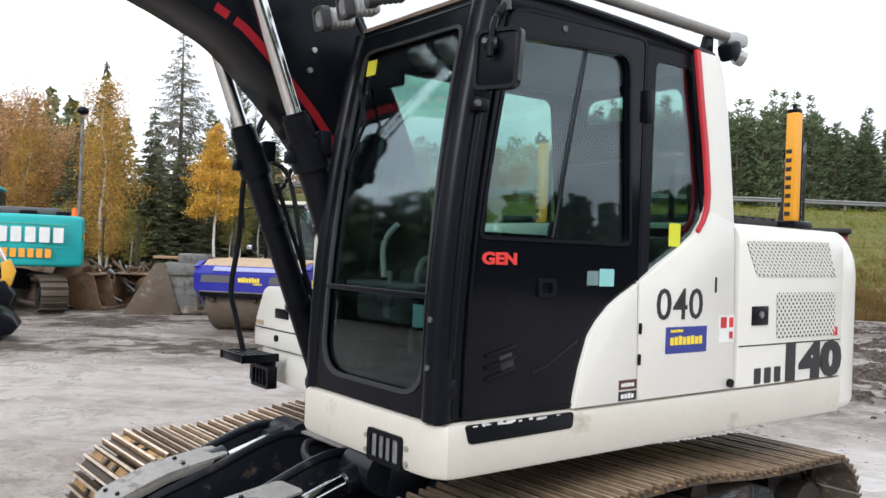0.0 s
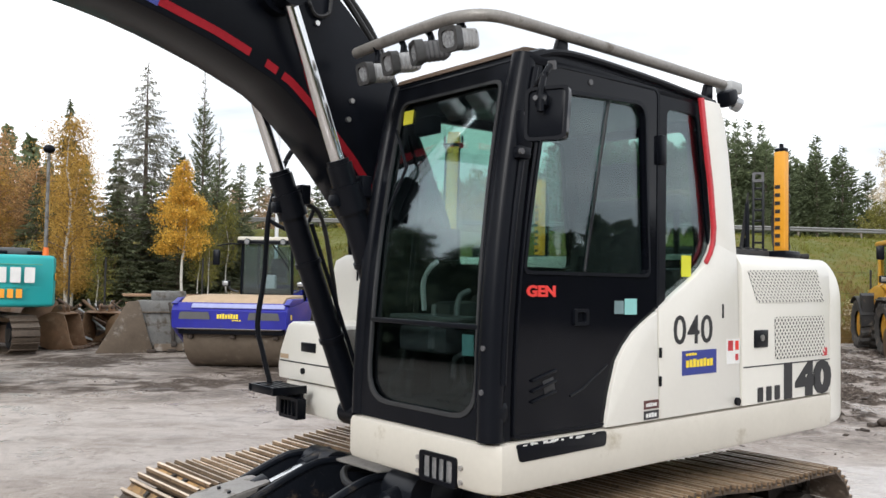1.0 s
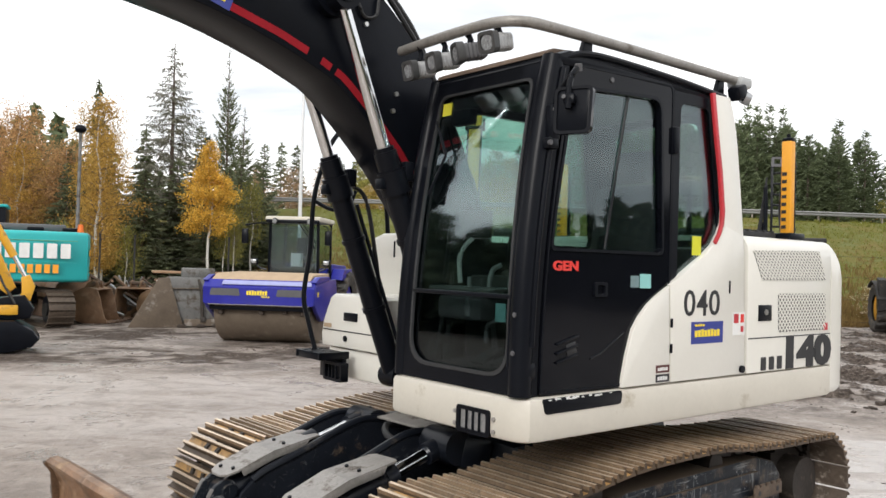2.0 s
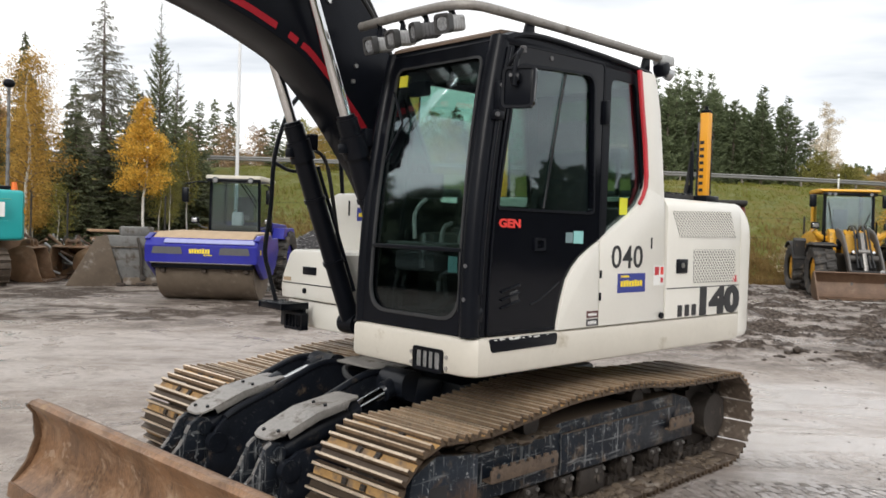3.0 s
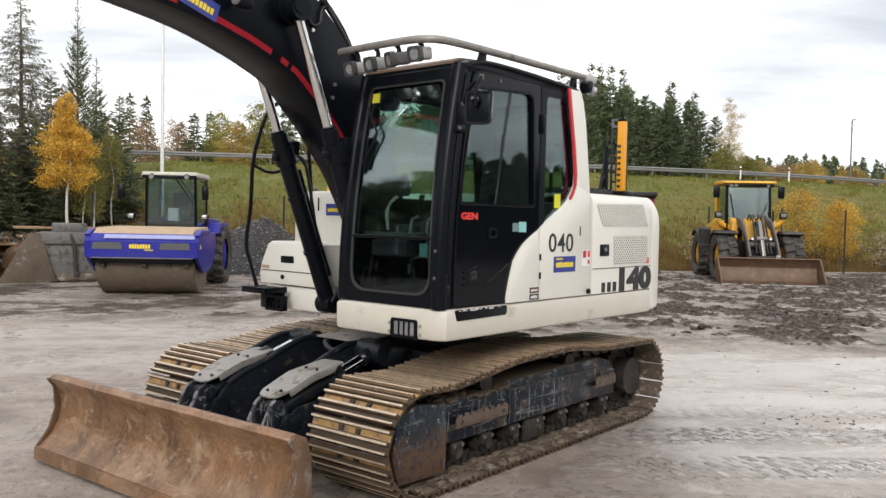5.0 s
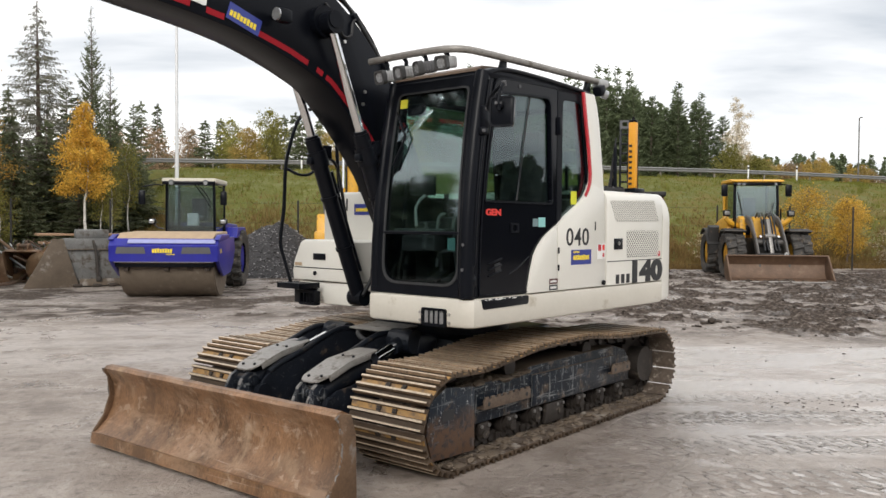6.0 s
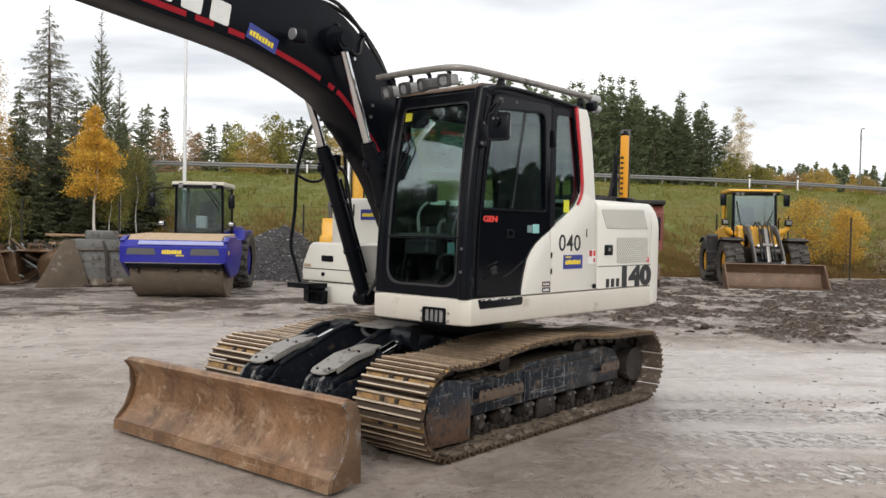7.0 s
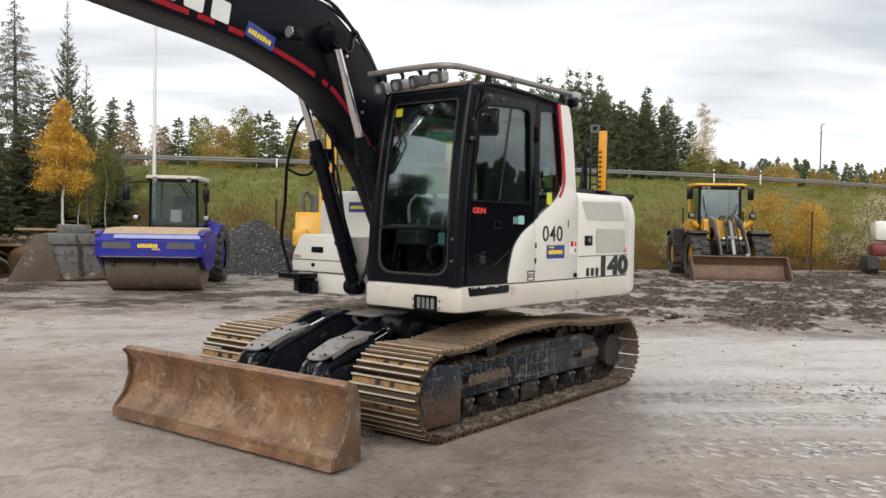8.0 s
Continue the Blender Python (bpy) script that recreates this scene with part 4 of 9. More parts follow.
    for q in range(420):
        o = bmesh.new()
        sz = rm.choice((0.008, 0.012, 0.02, 0.03)) * rm.uniform(0.7, 1.3)
        bmesh.ops.create_icosphere(o, subdivisions=1, radius=sz)
        for v in o.verts:
            v.co *= 1 + 0.5 * noise.noise(v.co * 40 + Vector((rm.random() * 9, 0, 0)))
        bmesh.ops.transform(o, matrix=Matrix.Translation((rm.uniform(-1.75, 1.6), yc + s * rm.uniform(0.12, 0.34), 0.052 + sz * 0.2) if q < 260 else (rm.uniform(0.35, 1.12), yc + s * rm.uniform(-0.05, 0.165), 0.563 - 0.02 * rm.random())) @ Matrix.Diagonal((rm.uniform(1, 2.2), 1.2, 0.6, 1)), verts=o.verts)
        add(lumps, o)
    lp_ = part("caked_mud", lumps, MUDSTEEL, track)
    lp_["kind"] = "stuff"
    part("inner_plate", box((-0.1, yc - s * 0.30, 0.45), (2.9, 0.03, 0.46), 0.01), DARKBLUE, track)

# dozer blade
prof = [(2.70, 0.02), (2.685, 0.085), (2.655, 0.10), (2.575, 0.17), (2.525, 0.26), (2.505, 0.35), (2.512, 0.44), (2.545, 0.515), (2.575, 0.545), (2.585, 0.57), (2.565, 0.592), (2.53, 0.598), (2.47, 0.57), (2.445, 0.50), (2.44, 0.30), (2.47, 0.15), (2.53, 0.05), (2.62, 0.015)]
TURN_BLADE = Matrix.Translation((2.5, 0, 0.022)) @ pose(0, 0, 0, 0, 0, 1.5) @ Matrix.Translation((-2.5, 0, 0))
one = bmesh.new()
N = 25
rings_ = []
for k in range(N):
    y = -1.29 + 2.58 * k / (N - 1)
    rings_.append([one.verts.new((x + 0.004 * noise.noise((x * 4, y * 3, z * 5)), y, z + 0.003 * noise.noise((y * 4, z, 2)))) for x, z in prof])
for a, b in zip(rings_, rings_[1:]):
    for i in range(len(prof)):
        j = (i + 1) % len(prof)
        one.faces.new((a[i], a[j], b[j], b[i]))
one.faces.new(rings_[0])
one.faces.new(rings_[-1][::-1])
bmesh.ops.recalc_face_normals(one, faces=one.faces)
blade = part("dozer_blade", one, BLADE, EXC, "rust-brown curved dozer blade with a worn edge", TURN_BLADE)
part("cutting_edge", prism([(2.712, 0.005), (2.700, 0.088), (2.682, 0.088), (2.672, 0.005)], "y", -1.295, 1.295, 0.004), BLADE, blade)
for y in (-1.30, 1.30):
    part("end_plate", prism([(2.70, 0.01), (2.685, 0.09), (2.60, 0.2), (2.545, 0.35), (2.56, 0.5), (2.60, 0.56), (2.56, 0.59), (2.47, 0.57), (2.43, 0.45), (2.42, 0.02)], "y", y - 0.012, y + 0.012, 0.005), BLADE_END, blade, "worn blade end plate with bare steel")
rim_ = curve([(2.69, 0.0, 0.09), (2.605, 0.0, 0.20), (2.552, 0.0, 0.35), (2.565, 0.0, 0.50), (2.602, 0.0, 0.56), (2.56, 0.0, 0.592)], 8)
for y in (-1.304, 1.304):
    rc = random.Random(21 + int(y > 0))
    k = 1
    while k < len(rim_) - 4:
        run = rc.randint(2, 7)
        chip_ = [(p.x - rc.uniform(0.002, 0.014), y + math.copysign(0.006, y) * rc.random(), p.z + rc.uniform(-0.004, 0.004)) for p in rim_[k:k + run + 1]]
        part("worn_edge", tube(chip_, rc.uniform(0.004, 0.009), 5), BARE, blade, "bare chipped steel edge")
        k += run + rc.randint(0, 4)


def plate_bm(plan, z_at, th):
    """A flat plate lying on a slope: its outline in plan, its height over each point."""
    one = bmesh.new()
    hi = [one.verts.new((x, y, z_at(x))) for x, y in plan]
    lo = [one.verts.new((x, y, z_at(x) - th)) for x, y in plan]
    n = len(plan)
    one.faces.new(hi)
    one.faces.new(lo[::-1])
    for i in range(n):
        one.faces.new((hi[i], lo[i], lo[(i + 1) % n], hi[(i + 1) % n]))
    bmesh.ops.recalc_face_normals(one, faces=one.faces)
    return one


for y in (-0.42, 0.36):
    lug = bmesh.new()
    swoop = [(2.46, 0.41), (2.32, 0.345), (2.20, 0.325), (2.11, 0.35), (2.055, 0.405), (2.02, 0.47), (1.985, 0.53), (1.93, 0.565), (1.875, 0.55)]
    for dy in (-0.075, 0.075):
        prism(swoop + [(1.835, 0.50), (1.83, 0.40), (1.86, 0.30), (1.92, 0.2), (2.1, 0.12), (2.46, 0.12)], "y", y + dy - 0.016, y + dy + 0.016, 0.004, lug)
    rod((1.905, y - 0.115, 0.495), (1.905, y + 0.115, 0.495), 0.042, n=16, bm=lug)
    rod((1.87, y - 0.16, 0.255), (1.87, y + 0.16, 0.255), 0.05, n=16, bm=lug)
    lg = part("blade_lug", lug, LUGPAINT, blade, "scratched double lug with bare steel edges")
    for dy in (-0.075, 0.075):
        rim_ = curve([(x - 0.002, y + dy, z + 0.001) for x, z in swoop[:8]], 4)
        rc = random.Random(int(100 * (y + dy) + 300))
        k = rc.randint(0, 3)
        while k < len(rim_) - 3:
            run = rc.randint(2, 6)
            part("worn_edge", tube(rim_[k:k + run + 1], rc.uniform(0.008, 0.014), 6), BARE, lg)
            k += run + rc.randint(1, 4)
for y in (-0.42, 0.36):
    arm = bmesh.new()
    side = [(0.60, 0.48), (0.60, 0.68), (0.72, 0.765), (0.86, 0.825), (1.0, 0.845), (1.14, 0.825), (1.46, 0.705), (1.70, 0.625), (1.80, 0.575), (1.87, 0.51), (1.895, 0.42), (1.92, 0.30), (1.92, 0.2), (1.80, 0.16), (1.5, 0.19), (0.9, 0.34)]
    low_side = [(0.60, 0.48), (0.60, 0.62), (0.9, 0.64), (1.35, 0.58), (1.70, 0.54), (1.80, 0.53), (1.87, 0.49)] + side[10:]
    for dy in (-0.155, 0.135):
        prism(low_side if y > 0 and dy > 0 else side, "y", y + dy - 0.014, y + dy + 0.014, 0.006, arm)
    box((1.35, y, 0.36), (1.0, 0.28, 0.08), 0.02, pose(0, 0, 0, 0, 12, 0), arm)
    rod((1.86, y - 0.17, 0.43), (1.86, y - 0.13, 0.43), 0.062, n=20, bm=arm)
    rod((1.86, y + 0.11, 0.43), (1.86, y + 0.16, 0.43), 0.062, n=20, bm=arm)
    am = part("blade_arm", arm, CHASSIS_WORN, EXC, "black blade arm with mud and scratches")
    for dy in (-0.155, 0.135)[:1 if y > 0 else 2]:
        part("arm_rim", tube(curve([(x, y + dy, z) for x, z in side[1:9]], 4), 0.024, 10), DARKBLUE, am)
    c = bmesh.new()
    r_ = 0.0 if y > 0 else 0.035      # the far cylinder stands a little higher
    rod((1.33, y, 0.665 + r_), (1.90, y, 0.485), 0.078, n=22, bm=c)
    rod((1.30, y, 0.675 + r_), (1.37, y, 0.652 + r_), 0.088, n=22, bm=c)
    rod((0.88, y, 0.80 + r_), (1.07, y, 0.752 + r_), 0.062, n=18, bm=c)
    rod((0.92, y - 0.12, 0.79), (0.92, y + 0.12, 0.79), 0.098, n=22, bm=c)
    box((0.78, y, 0.74), (0.24, 0.27, 0.20), 0.04, pose(0, 0, 0, 0, -14, 0), c)
    rod((1.42, y + 0.07, 0.69), (1.42, y + 0.07, 0.75), 0.02, n=8, bm=c)
    bc = part("blade_cylinder", c, DARKBLUE, EXC, "black blade cylinder under its cover")
    part("piston_rod", rod((1.05, y, 0.757 + r_), (1.32, y, 0.67 + r_), 0.041, n=20), CHROME, bc, "bare chrome piston rod")
    front = plate_bm([(1.66, y - 0.125), (1.66, y + 0.12), (1.88, y + 0.115), (1.935, y + 0.09), (1.955, y + 0.04), (1.955, y - 0.05), (1.94, y - 0.09), (1.89, y - 0.12)], lambda x: 0.722 - 0.115 * (x - 1.66) / 0.295, 0.011)
    add(front, plate_bm([(1.662, y + 0.12), (1.662, y - 0.125), (1.37, y - 0.115), (1.345, y - 0.09), (1.335, y + 0.07), (1.345, y + 0.10)], lambda x: 0.722 + 0.05 * (1.66 - x) / 0.3, 0.011))
    for dy in (-0.118, 0.113):
        prism([(1.42, 0.755), (1.64, 0.72), (1.86, 0.64), (1.84, 0.60), (1.64, 0.675), (1.44, 0.715)], "y", y + dy - 0.004, y + dy + 0.004, 0.002, front)
    cover = part("cylinder_cover", front, PLATE, EXC, "grey steel cover plate with bolts")
    for x, z, dy in ((1.90, 0.628, -0.055), (1.88, 0.636, 0.06), (1.56, 0.739, -0.055), (1.56, 0.739, 0.06)):
        part("bolt", rod((x, y + dy, z), (x + 0.004, y + dy, z + 0.011), 0.011, n=8), BLACK, cover)
    part("hydraulic_hose", tube(curve([(0.70, y - 0.20, 0.68), (0.90, y - 0.21, 0.78), (1.1, y - 0.19, 0.77), (1.35, y - 0.185, 0.66), (1.62, y - 0.185, 0.57), (1.78, y - 0.185, 0.48)], 6), 0.02, 8), HOSE, EXC)
part("cross_hose", tube(curve([(0.75, -0.20, 0.78), (0.98, -0.12, 0.83), (1.08, 0.02, 0.80), (1.06, 0.14, 0.78), (0.92, 0.22, 0.80)], 6), 0.021, 8), HOSE, EXC)

# upper frame, skirts
deck = [(1.20, 0.31), (1.20, 1.29), (-1.72, 1.29), (-1.9, 0.9), (-2.0, 0), (-1.9, -0.9), (-1.72, -1.22), (0.70, -1.22), (0.70, -0.42), (0.45, -0.42), (0.45, 0.31)]
up("upper_frame", prism(deck, "z", 1.0, 1.10, 0.01), BLACK)
skirt = bmesh.new()
prism([(1.235, 0.30), (1.245, 0.40), (1.245, 1.20), (1.232, 1.27), (1.19, 1.325), (1.12, 1.335), (-1.735, 1.335), (-1.735, 1.26), (1.12, 1.25), (1.15, 1.22), (1.15, 0.30)], "z", 0.995, 1.208, 0.028, skirt)
up("side_skirt", skirt, CREAM, EXC, "cream-white lower body panel")
up("skirt_guard", prism(rounded([(1.12, 1.203), (0.53, 1.203), (0.535, 1.135), (1.10, 1.128)], 0.02), "y", 1.330, 1.340, 0.002), BLACK, EXC, "black scuffed strip under the door")
ws = bmesh.new()
rngc = random.Random(3)
for i in range(22):
    x = rngc.uniform(0.58, 1.09)
    box((x, 1.3405, 1.197 + rngc.uniform(-0.004, 0.003)), (rngc.uniform(0.006, 0.035), 0.002, rngc.uniform(0.003, 0.009)), 0, None, ws)
ws.faces.index_update()
parts_of("paint_chip", ws, WHITE_INK, EXC, "", SWING)
lampf = ring(rounded([(0.87, 0.995), (1.115, 0.995), (1.115, 1.128), (0.87, 1.128)], 0.02), rounded([(0.895, 1.015), (1.09, 1.015), (1.09, 1.108), (0.895, 1.108)], 0.012), lambda u, v, s: (1.256 - 0.02 * s, u, v))
for y in (0.945, 0.993, 1.04):
    box((1.252, y, 1.061), (0.012, 0.010, 0.095), 0.003, None, lampf)
wl_ = up("front_lamp", lampf, BLACK, EXC, "slatted front work lamp in the skirt")
part("lamp_glass", box((1.244, 0.992, 1.061), (0.006, 0.19, 0.09), 0), LENS, wl_)
for y, z in ((0.855, 1.09), (0.855, 1.03), (1.14, 1.09), (1.14, 1.03)):
    part("bolt", rod((1.24, y, z), (1.256, y, z), 0.011, n=10), STEEL, wl_)

# left flank panels
Y0, Y1 = 1.295, 1.335
up("flank_panel", prism([(0.525, 1.214), (0.517, 1.27), (0.490, 1.38), (0.442, 1.515), (0.39, 1.58), (0.316, 1.645), (0.24, 1.69), (0.137, 1.742), (0.117, 1.214)], "y", Y0, Y1, 0.006), WHITE, EXC, "white curved panel behind the cab door")
sd = up("service_door", prism([(0.105, 1.214), (0.125, 1.75), (-0.03, 1.836), (-0.20, 1.925), (-0.29, 1.985), (-0.345, 2.05), (-0.41, 2.10), (-0.60, 2.05), (-0.612, 1.95), (-0.645, 1.214)], "y", Y0, Y1, 0.006), WHITE, EXC, "white service door with fleet number and stickers")
pil = prism([(-0.27, 2.868), (-0.43, 2.868), (-0.475, 2.78), (-0.52, 2.62), (-0.565, 2.35), (-0.61, 2.05), (-0.612, 1.96), (-0.30, 1.985), (-0.345, 2.05), (-0.372, 2.12), (-0.378, 2.20), (-0.345, 2.42), (-0.30, 2.68)], "y", 1.296, Y1 - 0.002, 0.012)
up("rear_cab_pillar", pil, WHITE)
up("red_trim", prism([(-0.222, 2.862), (-0.27, 2.62), (-0.318, 2.40), (-0.350, 2.19), (-0.347, 2.11), (-0.325, 2.055), (-0.285, 2.005), (-0.298, 1.988), (-0.345, 2.045), (-0.375, 2.11), (-0.382, 2.19), (-0.350, 2.41), (-0.302, 2.63), (-0.256, 2.868)], "y", 1.325, 1.345, 0.004), RED, EXC, "red trim strip along the rear cab window")
hood = [(1.335, 1.214), (1.335, 1.94), (1.328, 1.99), (1.305, 2.03), (1.265, 2.052), (1.20, 2.062), (-1.15, 2.062), (-1.25, 2.04), (-1.3, 1.96), (-1.3, 1.214)]
hd = up("engine_hood", prism(hood, "x", -0.664, -1.728, 0.006), WHITE, EXC, "white engine hood with two perforated grilles")
part("panel_gap", box((-1.2, 1.3358, 1.425), (1.05, 0.002, 0.007), 0), BLACK_INK, hd)


def grille(quad, name):
    """A recess closed by a lattice of slanting bars."""
    q = [Vector(p) for p in quad]
    gb = sheet(rounded(quad, 0.012, 4), lambda u, v, s: (u, 1.3368 - 0.002 * s, v))
    g = part(name, gb, BLACK_INK, hd, "perforated white grille")
    lat = bmesh.new()
    w = (q[1] - q[0]).length
    h = (q[3] - q[0]).length

    def at_(a, b):
        return q[0].lerp(q[1], a).lerp(q[3].lerp(q[2], a), b)

    step = 0.040
    n = int(w / step)
    k = int(h / step)
    for d in (1, -1):
        for i in range(-k, n + k):
            a0, a1 = i * step / w, (i * step + d * h) / w
            t0, t1 = 0.0, 1.0
            if a1 != a0:
                lo, hi = sorted(((0 - a0) / (a1 - a0), (1 - a0) / (a1 - a0)))
                t0, t1 = max(t0, lo), min(t1, hi)
            if t1 - t0 < 0.03:
                continue
            p, r = at_(a0 + (a1 - a0) * t0, t0), at_(a0 + (a1 - a0) * t1, t1)
            v = r - p
            nrm = Vector((-v.y, v.x)).normalized() * 0.0068
            c = [lat.verts.new((s_.x, 1.3385 + 0.0004 * d, s_.y)) for s_ in (p - nrm, r - nrm, r + nrm, p + nrm)]
            lat.faces.new(c if d > 0 else c)
    part("lattice", lat, WHITE, g, smooth=False)


grille([(-0.715, 1.965), (-1.55, 1.985), (-1.645, 1.79), (-0.825, 1.785)], "upper_grille")
grille([(-1.02, 1.70), (-1.645, 1.70), (-1.655, 1.455), (-1.03, 1.455)], "lower_grille")
part("latch", box((-0.86, 1.338, 1.58), (0.15, 0.012, 0.10), 0.008), BLACK, hd)
part("latch_key", rod((-0.86, 1.34, 1.585), (-0.86, 1.352, 1.585), 0.018, n=12), ALU, hd)
part("red_sticker", box((-1.655, 1.3368, 1.475), (0.06, 0.002, 0.05)), RED, hd)
part("warning_sticker", box((-0.565, 1.3362, 1.52), (0.13, 0.002, 0.135)), WHITE_INK, sd, "white sticker with red squares")
part("sticker_print", box((-0.535, 1.3375, 1.552), (0.05, 0.002, 0.055)), RED, sd)
part("sticker_print", box((-0.600, 1.3375, 1.552), (0.035, 0.002, 0.05)), REDDARK, sd)
part("sticker_print", box((-0.600, 1.3375, 1.488), (0.03, 0.002, 0.035)), RED, sd)
part("slot_handle", box((-0.46, 1.336, 1.74), (0.014, 0.004, 0.075), 0.001), BLACK, sd)
part("door_lock", rod((-0.60, 1.33, 1.245), (-0.60, 1.352, 1.245), 0.022, n=12), BLACK, sd)
for z in (1.54, 1.40):
    part("door_hinge", box((0.111, 1.336, z), (0.014, 0.012, 0.05), 0.003), BLACK, sd)
for k, digit in enumerate("040"):
    letters("fleet_digit", digit, 0.108, 0.148, on_left(-0.1235 * k, 1.3365, 1.575), BLACK_INK, sd, 0.004)
stick = part("rental_sticker", box((-0.235, 1.3365, 1.478), (0.32, 0.002, 0.125)), STICKBLUE, sd, "blue sticker with yellow blocks for writing")
part("sticker_bars", bars(0.255, 0.042, 8, on_left(-0.108, 1.3385, 1.455)), YELLOW_INK, stick)
part("sticker_bars", bars(0.10, 0.014, 4, on_left(-0.108, 1.3385, 1.515)), YELLOW_INK, stick)
mp1 = up("maker_sticker", box((0.185, 1.3365, 1.293), (0.12, 0.002, 0.042)), mat("dark_red_sticker", (0.09, 0.025, 0.022), 0.5), EXC, "small dark red and black sticker")
part("sticker_bars", bars(0.09, 0.018, 5, on_left(0.23, 1.338, 1.284)), WHITE_INK, mp1)
part("dark_label", box((0.185, 1.3365, 1.243), (0.12, 0.002, 0.042)), BLACK_INK, mp1)
part("sticker_bars", bars(0.09, 0.022, 4, on_left(0.23, 1.338, 1.232)), WHITE_INK, mp1)
letters("model_number", "140", 0.61, 0.215, on_left(-1.13, 1.3375, 1.212), BLACK_INK, hd, 0.06)
for bm in name_forms(0.29, 0.082, 3, on_left(-0.825, 1.3375, 1.222), 0.38, 0.003):
    part("maker_block", bm, BLACK_INK, hd)

# counterweight, engine deck, right-hand boxes
cw = [(-1.738, 1.335), (-1.86, 1.335), (-1.94, 1.31), (-1.99, 1.24), (-2.05, 1.0), (-2.12, 0.5), (-2.14, 0.0), (-2.12, -0.5), (-2.05, -1.0), (-1.97, -1.22), (-1.86, -1.3), (-1.738, -1.3)]


def counterweight():
    one = bmesh.new()
    levels = [(1.015, 0.80, 0.985), (1.03, 0.93, 0.995), (1.06, 1.0, 1.0), (1.40, 1.0, 1.0), (1.78, 1.0, 1.0)]
    for k in range(1, 9):
        a = math.pi / 2 * k / 8
        levels.append((1.78 + 0.278 * math.sin(a), 0.30 + 0.70 * math.cos(a), 0.93 + 0.07 * math.cos(a)))
    rows = [[one.verts.new((-1.738 + (x + 1.738) * kx, y * ky, z)) for x, y in cw] for z, kx, ky in levels]
    n = len(cw)
    for a, b in zip(rows, rows[1:]):
        for i in range(n):
            one.faces.new((a[i], a[(i + 1) % n], b[(i + 1) % n], b[i]))
    one.faces.new(rows[0])
    one.faces.new(rows[-1][::-1])
    bmesh.ops.recalc_face_normals(one, faces=one.faces)
    return one


up("counterweight", counterweight(), WHITE, EXC, "white rounded counterweight")
up("rear_deck", box((-0.25, -0.05, 1.4), (0.85, 0.70, 0.62), 0.03), BLACK)
tb = bmesh.new()
prism([(-1.215, 1.30), (-1.19, 1.40), (-1.10, 1.57), (-1.05, 1.595), (-0.43, 1.595), (-0.41, 1.575), (-0.41, 1.215), (-1.20, 1.215)], "x", 0.30, 0.80, 0.02, tb)
tbx = up("tool_box", tb, WHITE, EXC, "white tool box beside the boom")
part("lower_box", box((0.53, -0.79, 1.105), (0.46, 0.76, 0.205), 0.02), WHITE, tbx)
part("box_seam", box((0.8015, -0.80, 1.335), (0.003, 0.76, 0.008)), BLACK_INK, tbx)
part("box_latch", box((0.803, -0.82, 1.44), (0.012, 0.17, 0.06), 0.006), BLACK, tbx)
part("box_lock", rod((0.79, -0.88, 1.285), (0.812, -0.88, 1.285), 0.02, n=12), BLACK, tbx)
part("maker_label", box((0.803, -1.12, 1.365), (0.003, 0.10, 0.028)), TAN, tbx)
step_ = up("boarding_step", box((0.86, -0.94, 1.09), (0.03, 0.30, 0.16), 0.005), BLACK, EXC, "black grated step with a lamp under it")
for i in range(5):
    part("step_slat", box((0.86 + i * 0.045, -0.94, 1.19), (0.022, 0.32, 0.022), 0.003), BLACK, step_)
for c_, s_ in (((0.95, -1.09, 1.18), (0.24, 0.02, 0.05)), ((0.95, -0.79, 1.18), (0.24, 0.02, 0.05)), ((1.055, -0.94, 1.18), (0.02, 0.32, 0.05))):
    part("step_edge", box(c_, s_, 0.003), BLACK, step_)
lb = ring(rounded([(-0.97, 1.0), (-0.74, 1.0), (-0.74, 1.13), (-0.97, 1.13)], 0.015), rounded([(-0.95, 1.02), (-0.76, 1.02), (-0.76, 1.11), (-0.95, 1.11)], 0.01), lambda u, v, s: (0.92 - 0.06 * s, u, v))
for y in (-0.90, -0.855, -0.81):
    box((0.915, y, 1.065), (0.012, 0.012, 0.09), 0.002, None, lb)
part("slatted_lamp", lb, BLACK, step_)
ft = prism([(-1.28, 1.02), (-1.28, 1.90), (-1.22, 2.02), (-1.12, 2.05), (-0.52, 2.05), (-0.42, 2.0), (-0.41, 1.02)], "x", -0.66, 0.36, 0.035)
ftk = up("fuel_tank", ft, WHITE, EXC, "white fuel tank with a blue sticker")
s2 = part("rental_sticker", box((0.362, -0.69, 1.882), (0.003, 0.27, 0.105)), STICKBLUE, ftk)
part("sticker_bars", bars(0.21, 0.036, 8, on_front(0.365, -0.80, 1.862)), YELLOW_INK, s2)
part("tank_slot", box((0.362, -0.93, 1.93), (0.006, 0.018, 0.12), 0.003), BLACK, ftk)
up("handrail", tube(curve([(0.93, -1.07, 1.19), (0.965, -1.12, 1.40), (0.99, -1.15, 1.58), (0.95, -1.15, 1.90), (0.93, -1.15, 2.28), (0.86, -1.15, 2.54), (0.78, -1.15, 2.72), (0.66, -1.15, 2.83), (0.5, -1.14, 2.84), (0.36, -1.12, 2.72), (0.33, -1.1, 2.3), (0.30, -1.1, 2.0)], 5), 0.0175, 10), BLACK, EXC, "black tubular handrail")
up("rail_stay", tube(curve([(0.93, -1.15, 2.26), (0.83, -1.07, 2.20), (0.74, -1.0, 2.22), (0.70, -0.96, 2.34)], 5), 0.014, 8), BLACK)

